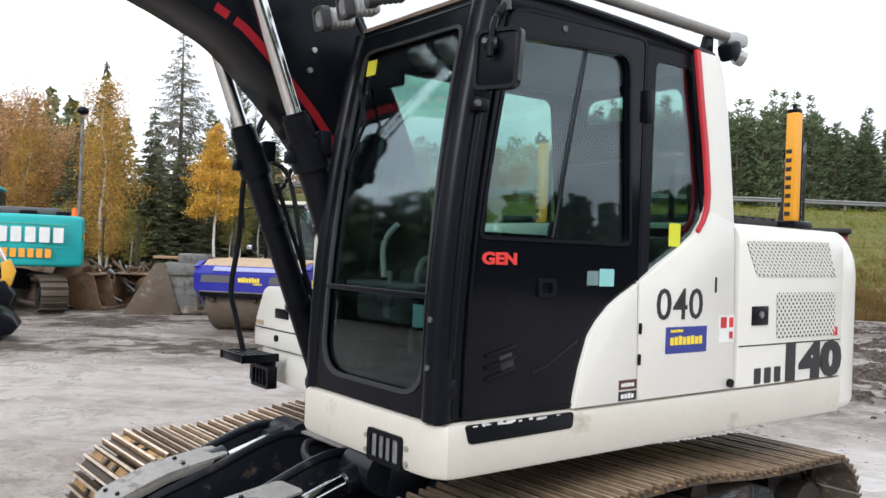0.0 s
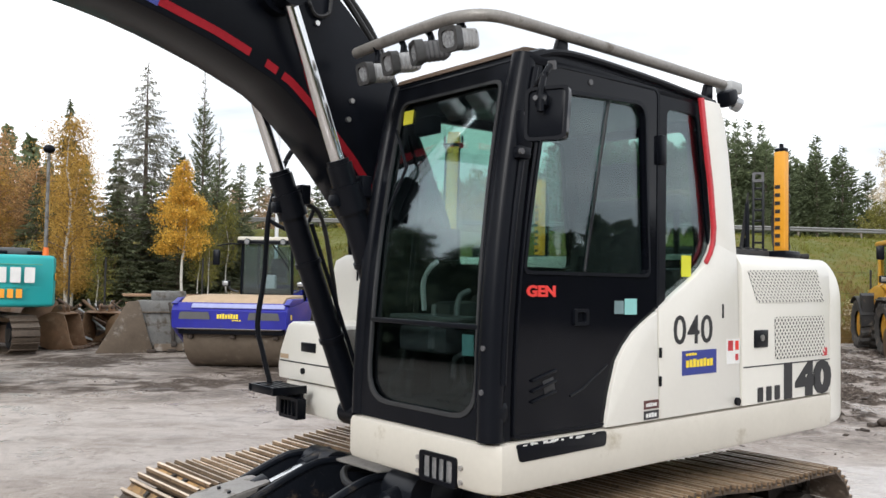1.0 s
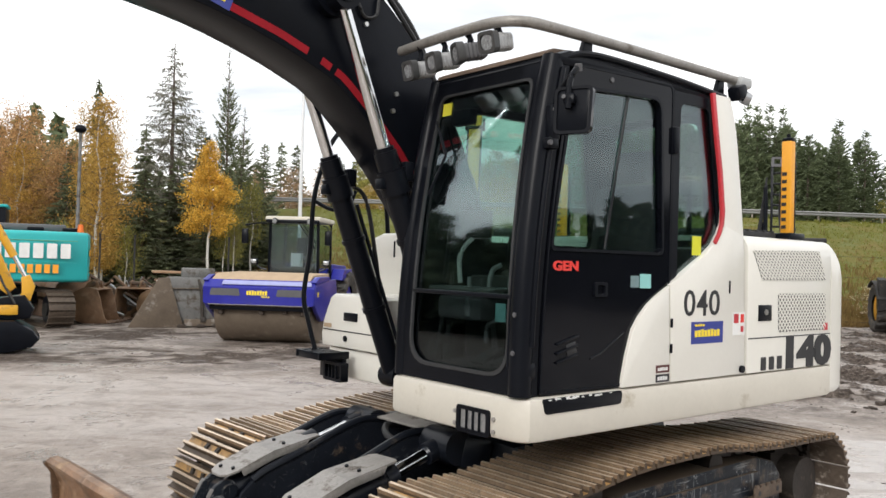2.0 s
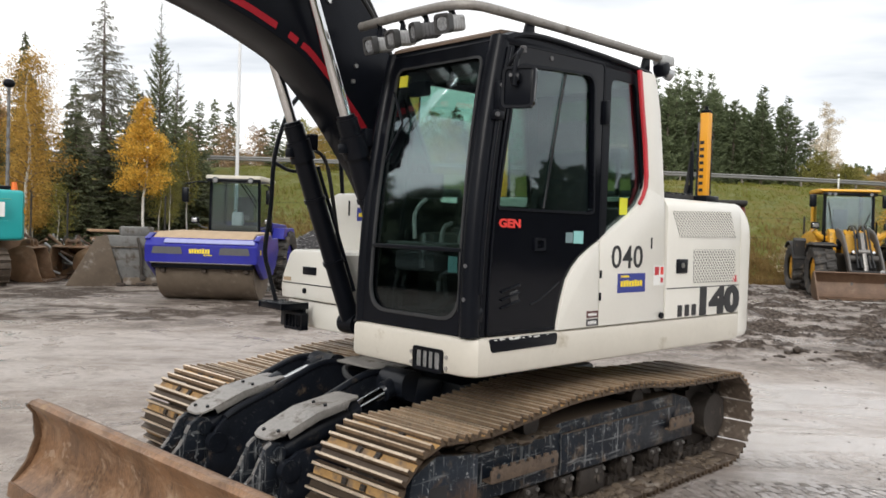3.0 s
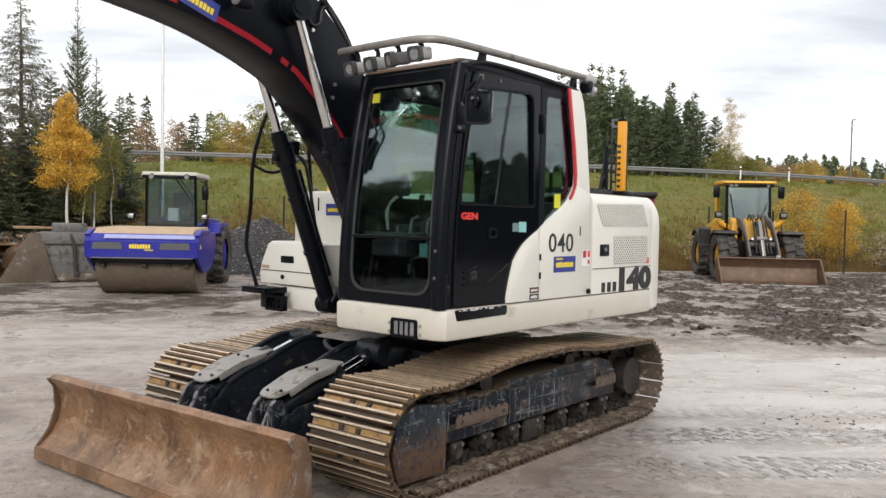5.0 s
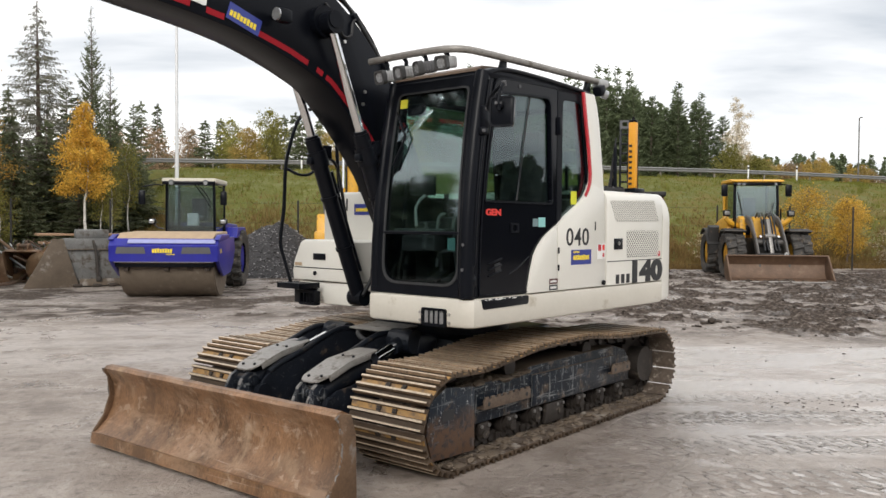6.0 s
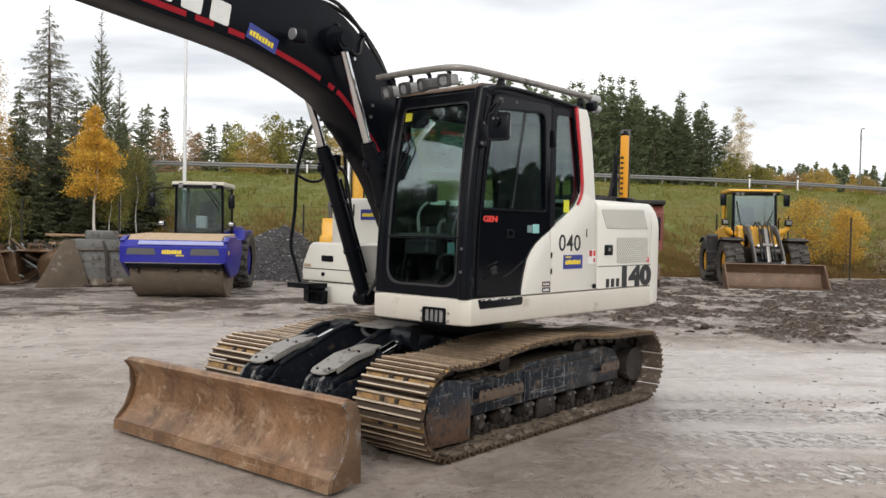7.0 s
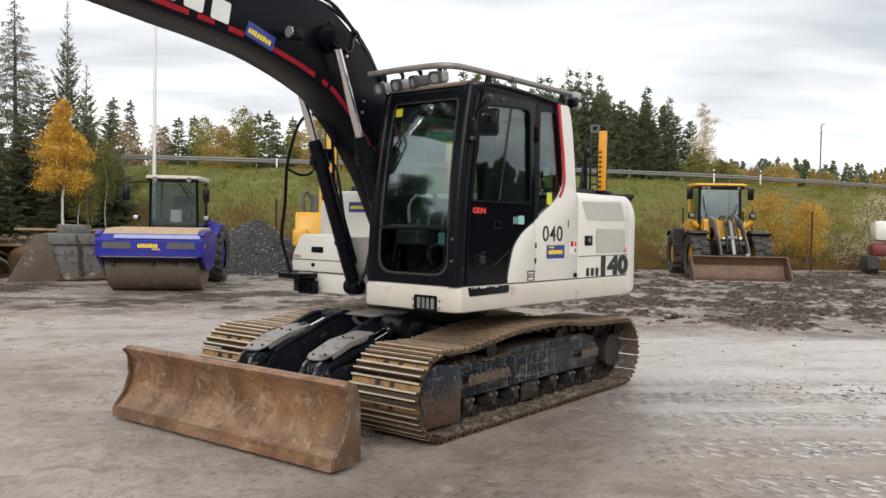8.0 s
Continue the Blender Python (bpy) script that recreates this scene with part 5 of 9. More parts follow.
# boom
low = [(3.95, 3.275), (3.62, 3.235), (3.11, 3.167), (2.75, 3.125), (2.33, 3.057), (1.97, 2.955), (1.74, 2.868), (1.58, 2.79), (1.39, 2.625), (1.22, 2.455), (1.05, 2.25), (0.93, 2.09), (0.72, 1.72), (0.60, 1.48), (0.52, 1.36), (0.42, 1.33), (0.33, 1.38), (0.30, 1.48)]
top = [(0.33, 1.62), (0.45, 1.95), (0.60, 2.32), (0.78, 2.68), (0.94, 2.94), (1.04, 3.08), (1.12, 3.17), (1.26, 3.30), (1.42, 3.42), (1.60, 3.52), (1.86, 3.575), (2.30, 3.60), (3.0, 3.64), (3.95, 3.68)]
bp_ = [(p.x, p.y) for p in curve([(x, z, 0) for x, z in low], 3)] + [(p.x, p.y) for p in curve([(x, z, 0) for x, z in top], 3)]
boom = up("boom", prism(bp_, "y", -0.19, 0.19, 0.008), BOOM, EXC, "black curved boom with red stripe and white lettering blocks")
part("foot_pin", rod((0.43, -0.28, 1.45), (0.43, 0.28, 1.45), 0.07, n=20), STEEL, boom)


def on_low(x):
    for (x1, z1), (x0, z0) in zip(low, low[1:]):
        if x0 <= x <= x1:
            return z0 + (z1 - z0) * (x - x0) / (x1 - x0)
    return 2.0


def stripe(x0, x1, lift, w):
    """A painted band that follows the boom's lower edge."""
    one = bmesh.new()
    k = 14
    prev = None
    for i in range(k + 1):
        x = x0 + (x1 - x0) * i / k
        dz = (on_low(x + 0.06) - on_low(x - 0.06)) / 0.12
        nx, nz = -dz / math.hypot(1, dz), 1 / math.hypot(1, dz)
        z = on_low(x)
        cur = [one.verts.new((x + nx * a, y, z + nz * a)) for a in (lift, lift + w) for y in (0.186, 0.1925)]
        if prev:
            a, b = prev, cur
            for q in ((1, 3, 3, 1), (0, 1, 1, 0), (2, 0, 0, 2), (3, 2, 2, 3)):
                one.faces.new((a[q[0]], a[q[1]], b[q[2]], b[q[3]]))
        prev = cur
    bmesh.ops.recalc_face_normals(one, faces=one.faces)
    return one


for x0, x1 in ((3.9, 3.0), (2.93, 2.78), (2.66, 2.52), (2.37, 2.28), (2.24, 1.80), (1.72, 1.66), (1.63, 1.05)):
    part("red_stripe", stripe(x0, x1, 0.035, 0.042), BOOMRED, boom)
BOOM_LEFT = Matrix(((-1, 0, 0, 0), (0, 0, 1, 0), (0, 1, 0, 0), (0, 0, 0, 1)))
for bm in name_forms(1.15, 0.165, 5, Matrix.Translation((3.72, 0.1925, 3.365)) @ Matrix.Rotation(radians(9.5), 4, "Y").inverted() @ BOOM_LEFT, 0.30, 0.004):
    part("maker_block", bm, WHITE_INK, boom, "white block in place of a letter")
stm = Matrix.Translation((2.50, 0.1925, 3.145)) @ Matrix.Rotation(radians(18), 4, "Y").inverted() @ BOOM_LEFT
bs = bmesh.new()
box((0.14, 0.06, 0), (0.28, 0.12, 0.002), 0, None, bs)
bmesh.ops.transform(bs, matrix=stm, verts=bs.verts)
bst = part("rental_sticker", bs, STICKBLUE, boom)
part("sticker_bars", bars(0.23, 0.045, 8, stm @ Matrix.Translation((0.02, 0.03, 0.002))), YELLOW_INK, bst)
bl = rod((2.10, 0.19, 3.22), (2.10, 0.30, 3.22), 0.02, n=8)
box((2.10, 0.31, 3.21), (0.11, 0.08, 0.10), 0.02, None, bl)
wlb = part("boom_lamp", bl, BLACK, boom, "round work lamp on the boom")
part("lamp_glass", rod((2.155, 0.31, 3.215), (2.168, 0.31, 3.215), 0.045, n=18), LENS, wlb)
pp = rod((1.655, -0.36, 3.265), (1.655, 0.36, 3.265), 0.062, n=20)
rod((1.655, 0.19, 3.265), (1.655, 0.25, 3.265), 0.12, n=24, bm=pp)
part("cylinder_pin", pp, BOOM, boom)
for y in (0.29, -0.29):
    d = Vector((1.645, y, 3.23)) - Vector((0.80, y, 1.10))

    def on_cyl(t, y=y, d=d):
        return Vector((0.80, y, 1.10)) + d * t
    c = rod(on_cyl(0.0), on_cyl(0.57), 0.066, n=22)
    rod(on_cyl(0.525), on_cyl(0.585), 0.083, n=22, bm=c)
    rod(on_cyl(0.583), on_cyl(0.632), 0.066, n=22, bm=c)
    rod(on_cyl(0.628), on_cyl(0.642), 0.056, n=22, bm=c)
    rod((0.80, y - 0.08, 1.10), (0.80, y + 0.08, 1.10), 0.075, n=18, bm=c)
    box(on_cyl(0.56) + Vector((-0.07, 0.03, 0.05)), (0.06, 0.07, 0.11), 0.008, None, c)
    box(on_cyl(0.555) + Vector((0.08, 0.0, -0.02)), (0.05, 0.06, 0.06), 0.008, None, c)
    rod(on_cyl(0.50) + Vector((-0.075, 0.03, 0.02)), on_cyl(0.10) + Vector((-0.075, 0.03, 0.02)), 0.013, n=8, bm=c)
    for q_ in (0.20, 0.40):
        rod(on_cyl(q_), on_cyl(q_ + 0.012), 0.076, n=18, bm=c)
    cy_ = up("boom_cylinder", c, BLACK, EXC, "black hydraulic cylinder with chrome rod")
    part("piston_rod", rod(on_cyl(0.62), on_cyl(0.99), 0.036, n=20), CHROME, cy_)
    e_ = rod((1.645, y - 0.06, 3.25), (1.645, y + 0.06, 3.25), 0.085, n=20)
    part("rod_eye", e_, BLACK, cy_)
    part("cylinder_hose", tube(curve([on_cyl(0.56) + Vector((-0.07, 0, 0.02)), on_cyl(0.50) + Vector((-0.16, 0, 0.06)), on_cyl(0.36) + Vector((-0.13, 0, 0.0)), on_cyl(0.2) + Vector((-0.05, 0, 0.02))], 6), 0.014, 8), HOSE, cy_)
for k_, pts_ in enumerate(([(0.90, 0.36, 1.08), (1.02, 0.40, 1.24), (1.00, 0.42, 1.48), (0.90, 0.38, 1.70), (0.84, 0.30, 1.86)],
                           [(0.84, 0.38, 1.06), (0.96, 0.43, 1.18), (0.98, 0.44, 1.34), (0.92, 0.41, 1.52)],
                           [(0.70, 0.20, 1.06), (0.92, 0.16, 1.14), (0.98, 0.12, 1.32), (0.90, 0.10, 1.58), (0.78, 0.14, 1.74)],
                           [(0.98, 0.44, 1.12), (1.05, 0.40, 1.20), (1.04, 0.36, 1.36), (0.96, 0.34, 1.44)],
                           [(0.62, 0.36, 1.95), (0.72, 0.35, 2.16), (0.80, 0.36, 2.20), (0.84, 0.38, 2.10)])):
    up("cylinder_foot_hose", tube(curve(pts_, 6), 0.013 + 0.004 * (k_ % 2), 8), HOSE)
up("hose_bracket", box((0.97, 0.40, 1.40), (0.03, 0.16, 0.05), 0.006), BLACK)
up("pin_plate", prism([(0.70, 1.02), (0.92, 1.02), (0.90, 1.16), (0.80, 1.20), (0.71, 1.14)], "y", 0.385, 0.40, 0.003), BLACK)
up("cylinder_clamp", box((0.93, 0.33, 1.52), (0.10, 0.20, 0.05), 0.01, pose(0, 0, 0, 0, 22, 0)), BLACK)
for k_, pts_ in enumerate(([(0.84, -0.20, 1.12), (0.70, -0.22, 1.30), (0.66, -0.20, 1.62), (0.76, -0.16, 1.86)],
                           [(0.72, 0.10, 1.12), (0.80, 0.16, 1.30), (0.74, 0.20, 1.55), (0.68, 0.22, 1.80)],
                           [(0.66, -0.06, 1.10), (0.86, -0.04, 1.22), (0.92, 0.02, 1.42), (0.80, 0.06, 1.66)])):
    up("hydraulic_hose", tube(curve(pts_, 6), 0.017 + 0.003 * (k_ % 2), 8), HOSE)
for i, (dy, dz) in enumerate(((0.15, 0.05), (0.08, 0.085), (0.0, 0.06), (-0.08, 0.09))):
    pts = [(x - 0.03 * (1 + i % 2), dy, z + dz * (1.0 + 0.5 * math.sin(5 * x + 2 * i))) for x, z in top if x < 3.5]
    part("boom_hose", tube(curve(pts, 3), 0.017, 8), HOSE, boom)
part("hose_clamp", box((1.30, 0.03, 3.37), (0.07, 0.36, 0.05), 0.01, pose(0, 0, 0, 0, -45, 0)), BLACK, boom)
part("hose_clamp", box((0.98, 0.03, 3.04), (0.07, 0.36, 0.05), 0.01, pose(0, 0, 0, 0, -55, 0)), BLACK, boom)
for x, z in ((1.42, 3.16), (1.22, 2.70), (1.50, 3.33), (1.20, 2.80)):
    part("grease_point", rod((x, 0.18, z), (x, 0.205, z), 0.014, n=8), ALU, boom)
part("boom_cable", tube(curve([(1.62, 0.20, 3.42), (1.50, 0.205, 3.30), (1.44, 0.205, 3.20), (1.36, 0.205, 3.22), (1.34, 0.205, 3.32), (1.30, 0.20, 3.36)], 5), 0.010, 6), HOSE, boom)


# ---- the cab ----
def fx(z):
    """The bowed line of the cab's front."""
    d = z - 1.2
    return 1.225 + 0.0128 * d - 0.0755 * d * d


def front(u, v, s):
    return (fx(v) - 0.05 * s, u, v)


def front_strip(z0, z1, w0, w1, k=8):
    """A bowed pane between two heights; w0, w1: its side edges (y) at the foot and the head."""
    one = bmesh.new()
    rows = []
    for i in range(k + 1):
        t = i / k
        z = z0 + (z1 - z0) * t
        ya, yb = w0[0] + (w1[0] - w0[0]) * t, w0[1] + (w1[1] - w0[1]) * t
        rows.append([one.verts.new((fx(z) - 0.018 - o, y, z)) for o in (0, 0.006) for y in (ya, yb)])
    for a, b in zip(rows, rows[1:]):
        one.faces.new((a[0], a[1], b[1], b[0]))
        one.faces.new((a[2], b[2], b[3], a[3]))
        one.faces.new((a[0], b[0], b[2], a[2]))
        one.faces.new((a[1], a[3], b[3], b[1]))
    bmesh.ops.recalc_face_normals(one, faces=one.faces)
    return one


cab = up("cab", box((0.28, 0.81, 1.235), (1.75, 0.96, 0.05), 0.01), BLACK, EXC, "black operator's cab with tinted windows")
part("cab_roof", prism([(1.045, 2.845), (1.03, 2.872), (0.96, 2.90), (0.62, 2.922), (0.10, 2.908), (-0.42, 2.882), (-0.46, 2.86), (-0.46, 2.835), (1.0, 2.815)], "y", 0.305, 1.315, 0.022), BLACK, cab)
part("front_frame", ring(rounded([(0.300, 1.213), (1.305, 1.213), (1.305, 2.865), (0.325, 2.865)], 0.05, 6, 6), rounded([(0.430, 1.295), (1.205, 1.295), (1.165, 2.765), (0.450, 2.765)], [0.16, 0.16, 0.06, 0.06], 6, 6), front), BLACK, cab)
part("front_rim", ring(rounded([(0.425, 1.288), (1.212, 1.288), (1.172, 2.772), (0.443, 2.772)], [0.16, 0.16, 0.06, 0.06], 6, 6), rounded([(0.441, 1.306), (1.196, 1.306), (1.156, 2.758), (0.458, 2.758)], [0.155, 0.155, 0.05, 0.05], 6, 6), lambda u, v, s: (fx(v) + 0.006 - 0.014 * s, u, v)), CABPL, cab)
part("window_bar", box((fx(1.68) - 0.004, 0.815, 1.682), (0.022, 0.77, 0.022), 0.004), BLACK, cab)
pane(part("lower_windscreen", front_strip(1.27, 1.678, (0.425, 1.212), (0.425, 1.195), 3), GLASS_DARK, cab))
pane(part("windscreen", front_strip(1.686, 2.79, (0.425, 1.195), (0.44, 1.175), 8), GLASS_CLEAR, cab))
for y, r, lean in ((1.262, 0.058, -0.01), (0.335, 0.045, 0.02)):
    part("front_pillar", tube([(fx(z) - 0.025, y + lean * (z - 1.2) / 1.6, z) for z in (1.215, 1.4, 1.6, 1.8, 2.0, 2.2, 2.4, 2.6, 2.75, 2.86)], r, 14), BLACK, cab)
part("pillar_rib", tube([(fx(z) + 0.012, 1.222, z) for z in (1.35, 1.6, 1.85, 2.1, 2.35, 2.6, 2.75)], 0.014, 8), BLACK, cab)
part("pillar_rib", tube([(fx(z) - 0.04, 1.318, z) for z in (1.45, 1.7, 1.95, 2.2, 2.45, 2.65, 2.8)], 0.013, 8), BLACK, cab)
part("pillar_foot", box((1.185, 1.268, 1.335), (0.10, 0.10, 0.10), 0.03), BLACK, cab)


def door_edge(z):
    """The door's bowed front edge."""
    u = 1.118 - 0.173 * (z - 1.216) / 1.626
    return u + (u - 0.1) * 0.072 * (z - 1.2) * (2.84 - z)


post = bmesh.new()
levels = [1.216 + (2.85 - 1.216) * k / 10 for k in range(11)]
rows = [[post.verts.new(p) for p in ((fx(z) - 0.035, 1.302, z), (door_edge(z) + 0.008, 1.306, z), (door_edge(z) + 0.004, 1.292, z), (door_edge(z) - 0.07, 1.286, z), (door_edge(z) - 0.07, 1.20, z), (fx(z) - 0.05, 1.20, z))] for z in levels]
for a, b in zip(rows, rows[1:]):
    for i in range(6):
        post.faces.new((a[i], a[(i + 1) % 6], b[(i + 1) % 6], b[i]))
post.faces.new(rows[0][::-1])
post.faces.new(rows[-1])
bmesh.ops.recalc_face_normals(post, faces=post.faces)
part("door_post", post, BLACK, cab)


def flank(y, t=0.04):
    return lambda u, v, s: (u, y - t * s, v)


def bow(u, v):
    """The door's front edge bows with the cab's front."""
    return u + max(0.0, (u - 0.1)) * 0.072 * (v - 1.2) * (2.84 - v)


def door_face(y, t):
    return lambda u, v, s: (bow(u, v), y - t * s, v)


def door_pane(x0, x1, x2, x3, z0, z1, z2, y):
    one = bmesh.new()
    k = 6
    rows = []
    for i in range(k + 1):
        t = i / k
        a, b = x0 + (x3 - x0) * t, x1 + (x2 - x1) * t
        za, zb = z0 + (z2 - z0) * t, z0 + (z1 - z0) * t
        rows.append([one.verts.new((bow(x, z), y - o, z)) for o in (0, 0.005) for x, z in ((a, za), (b, zb))])
    for a, b in zip(rows, rows[1:]):
        one.faces.new((a[0], a[1], b[1], b[0]))
        one.faces.new((a[2], b[2], b[3], a[3]))
        one.faces.new((a[0], b[0], b[2], a[2]))
        one.faces.new((a[1], a[3], b[3], b[1]))
    bmesh.ops.recalc_face_normals(one, faces=one.faces)
    return one


DC = [0.03, 0.03, 0.05, 0.10]
door_out = rounded([(1.118, 1.216), (0.100, 1.216), (0.100, 2.868), (0.945, 2.842)], DC, 6, 6)
door_in = rounded([(1.010, 1.925), (0.180, 1.925), (0.222, 2.758), (0.905, 2.715)], [0.03, 0.03, 0.08, 0.06], 6, 6)
door = part("cab_door", ring(door_out, door_in, door_face(1.312, 0.04)), BLACK_GLOSS, cab, "glossy black door with red badge and sliding window")
part("window_frame", ring(rounded([(1.026, 1.910), (0.166, 1.910), (0.206, 2.776), (0.920, 2.732)], [0.04, 0.04, 0.09, 0.07], 6, 6), door_in, door_face(1.318, 0.012)), BLACK, door)
pane(part("front_pane", door_pane(1.02, 0.608, 0.485, 0.91, 1.915, 2.75, 2.73, 1.298), GLASS, door))
pane(part("rear_pane", door_pane(0.623, 0.175, 0.215, 0.50, 1.915, 2.765, 2.75, 1.288), GLASS, door))
part("pane_edge", tube([(bow(0.628, 1.93), 1.302, 1.93), (bow(0.552, 2.37), 1.302, 2.37), (bow(0.488, 2.738), 1.302, 2.738)], 0.008, 6), BLACK, door)
part("door_rim", ring(rounded([(1.115, 1.222), (0.106, 1.222), (0.106, 2.864), (0.942, 2.838)], DC, 6, 6), rounded([(1.103, 1.234), (0.116, 1.234), (0.116, 2.852), (0.934, 2.827)], DC, 6, 6), door_face(1.316, 0.01)), BLACK, door)
letters("door_badge", "GEN", 0.182, 0.05, on_left(1.047, 1.3135, 1.813), REDDARK, door, 0.045)
part("door_handle", ring(rounded([(0.745, 1.685), (0.645, 1.685), (0.645, 1.76), (0.745, 1.76)], 0.015), rounded([(0.725, 1.70), (0.665, 1.70), (0.665, 1.745), (0.725, 1.745)], 0.01), lambda u, v, s: (u, 1.324 - 0.014 * s, v)), BLACK, door)
part("small_sticker", box((0.415, 1.3135, 1.765), (0.07, 0.002, 0.062)), mat("grey_sticker", (0.16, 0.24, 0.25), 0.5), door)
part("square_sticker", box((0.325, 1.3138, 1.768), (0.095, 0.002, 0.076)), TEALSTICK, door, "pale teal square sticker")
for i in range(3):
    part("vent_slat", box((0.935, 1.318, 1.385 + 0.045 * i), (0.16, 0.014, 0.012), 0.004, pose(0, 0, 0, 0, 14, 0)), BLACK, door)
part("vent_recess", box((0.90, 1.3125, 1.43), (0.07, 0.004, 0.06), 0.001, pose(0, 0, 0, 0, 14, 0)), BLACK_INK, door)
part("crease", tube([(0.76, 1.312, 1.375), (0.68, 1.312, 1.40), (0.50, 1.312, 1.50)], 0.006, 6), BLACK, door)
part("screw", rod((0.64, 1.31, 2.80), (0.64, 1.318, 2.80), 0.014, n=10), GREYPL, door)
part("screw", rod((1.20, 1.19, 1.26), (1.225, 1.19, 1.26), 0.012, n=10), GREYPL, cab)
part("hinge", box((0.092, 1.322, 2.55), (0.045, 0.03, 0.15), 0.008), BLACK, door)
q_out = rounded([(0.092, 1.216), (-0.60, 1.216), (-0.42, 2.870), (0.092, 2.870)], 0.02, 6)
q_in = rounded([(0.035, 1.72), (-0.39, 1.95), (-0.245, 2.775), (0.028, 2.772)], 0.05, 6)
part("quarter_frame", ring(q_out, q_in, flank(1.308)), BLACK, cab)
pane(part("quarter_window", sheet(q_in, lambda u, v, s: (u, 1.300 - 0.005 * s, v)), GLASS, cab))
part("yellow_tag", box((-0.16, 1.302, 1.975), (0.085, 0.003, 0.11)), mat("yellow_tag", (0.62, 0.62, 0.02), 0.5, 0, 0.05), cab)
part("right_frame", ring(rounded([(1.12, 1.216), (-0.58, 1.216), (-0.44, 2.860), (0.98, 2.850)], 0.03, 6), rounded([(0.97, 1.97), (-0.36, 1.97), (-0.28, 2.745), (0.86, 2.735)], 0.06, 6), lambda u, v, s: (u, 0.318 + 0.035 * s, v)), BLACK, cab)
pane(part("right_window", sheet(rounded([(0.97, 1.97), (-0.36, 1.97), (-0.28, 2.745), (0.86, 2.735)], 0.06, 6), lambda u, v, s: (u, 0.33 + 0.005 * s, v)), GLASS_REAR, cab))
part("rear_frame", ring(rounded([(0.32, 1.216), (1.30, 1.216), (1.30, 2.86), (0.32, 2.86)], 0.04, 6), rounded([(0.46, 2.02), (1.16, 2.02), (1.14, 2.74), (0.47, 2.74)], 0.08, 6), lambda u, v, s: (-0.58 + 0.16 * (v - 1.216) / 1.65 + 0.04 * s, u, v)), BLACK, cab)
pane(part("rear_window", sheet(rounded([(0.46, 2.02), (1.16, 2.02), (1.14, 2.74), (0.47, 2.74)], 0.08, 6), lambda u, v, s: (-0.565 + 0.16 * (v - 1.216) / 1.65 + 0.005 * s, u, v)), GLASS_REAR, cab))
part("roof_hatch", prism([(1.040, 2.876), (1.035, 2.895), (0.965, 2.925), (0.66, 2.950), (0.60, 2.945), (0.60, 2.90)], "y", 0.37, 1.21, 0.008), mat("weathered_roof", (0.16, 0.11, 0.075), 0.6, 0, 0.3, 6, 0.2), cab)
part("roof_edge", tube(curve([(0.98, 1.30, 2.86), (0.86, 1.315, 2.895), (0.62, 1.318, 2.905), (0.1, 1.318, 2.892), (-0.40, 1.312, 2.866)], 5), 0.017, 8), BLACK, cab)
part("roof_edge", tube(curve([(1.01, 0.34, 2.872), (1.015, 0.8, 2.885), (1.01, 1.24, 2.872)], 5), 0.02, 8), BLACK, cab)
part("headliner", box((0.30, 0.81, 2.80), (1.30, 0.90, 0.04), 0.02), CABPL, cab)
part("sun_visor", box((0.97, 0.81, 2.735), (0.05, 0.80, 0.10), 0.02, pose(0, 0, 0, 0, -12, 0)), CABPL, cab)
part("note_sticker", box((fx(2.69) - 0.014, 0.50, 2.69), (0.003, 0.075, 0.07), 0, pose(0, 0, 0, 0, -6.6, 0)), mat("yellow_note", (0.66, 0.62, 0.05), 0.5, 0, 0.05), cab)
part("pane_sticker", box((fx(1.60) - 0.030, 1.105, 1.60), (0.003, 0.072, 0.09)), TEALSTICK, cab)
part("wiper", tube([(fx(2.62) + 0.02, 0.47, 2.62), (fx(2.42) + 0.02, 0.60, 2.42), (fx(2.2) + 0.02, 0.50, 2.20)], 0.009, 6), BLACK, cab)
part("wiper_motor", box((fx(2.66) - 0.06, 0.60, 2.64), (0.06, 0.16, 0.09), 0.015), BLACK, cab)
for z in (2.42, 2.58):
    part("pillar_bracket", box((fx(z) - 0.03, 1.325, z), (0.07, 0.05, 0.055), 0.012), BLACK, cab)
    part("pillar_bolt", rod((fx(z) + 0.0, 1.345, z), (fx(z) + 0.0, 1.358, z), 0.013, n=10), GREYPL, cab)
for z in (1.42, 1.60):
    part("pillar_bolt", rod((fx(z) + 0.022, 1.265, z), (fx(z) + 0.036, 1.265, z), 0.012, n=10), GREYPL, cab)
# inside the cab
seat = part("operator_seat", box((0.16, 0.82, 1.66), (0.50, 0.50, 0.14), 0.05), SEATGREY, cab, "dark grey operator's seat")
part("backrest", box((-0.12, 0.82, 2.02), (0.14, 0.48, 0.66), 0.06, pose(0, 0, 0, 0, -8, 0)), SEATGREY, seat)
part("headrest", box((-0.19, 0.82, 2.46), (0.10, 0.28, 0.20), 0.04, pose(0, 0, 0, 0, -8, 0)), SEATGREY, seat)
part("seat_base", box((0.12, 0.82, 1.42), (0.40, 0.42, 0.34), 0.03), CABPL, seat)
for y in (0.47, 1.16):
    con = part("arm_console", box((0.28, y, 1.72), (0.55, 0.13, 0.18), 0.04), CABPL, cab)
    part("joystick", tube(curve([(0.50, y, 1.80), (0.52, y, 1.92), (0.505, y, 2.0)], 4), 0.022, 10), BLACK, con)
part("rear_shelf", box((-0.40, 0.81, 1.72), (0.28, 0.90, 0.50), 0.04), CABPL, cab)
part("front_floor", box((0.80, 0.81, 1.275), (0.70, 0.86, 0.03), 0.008), RUBBER, cab)
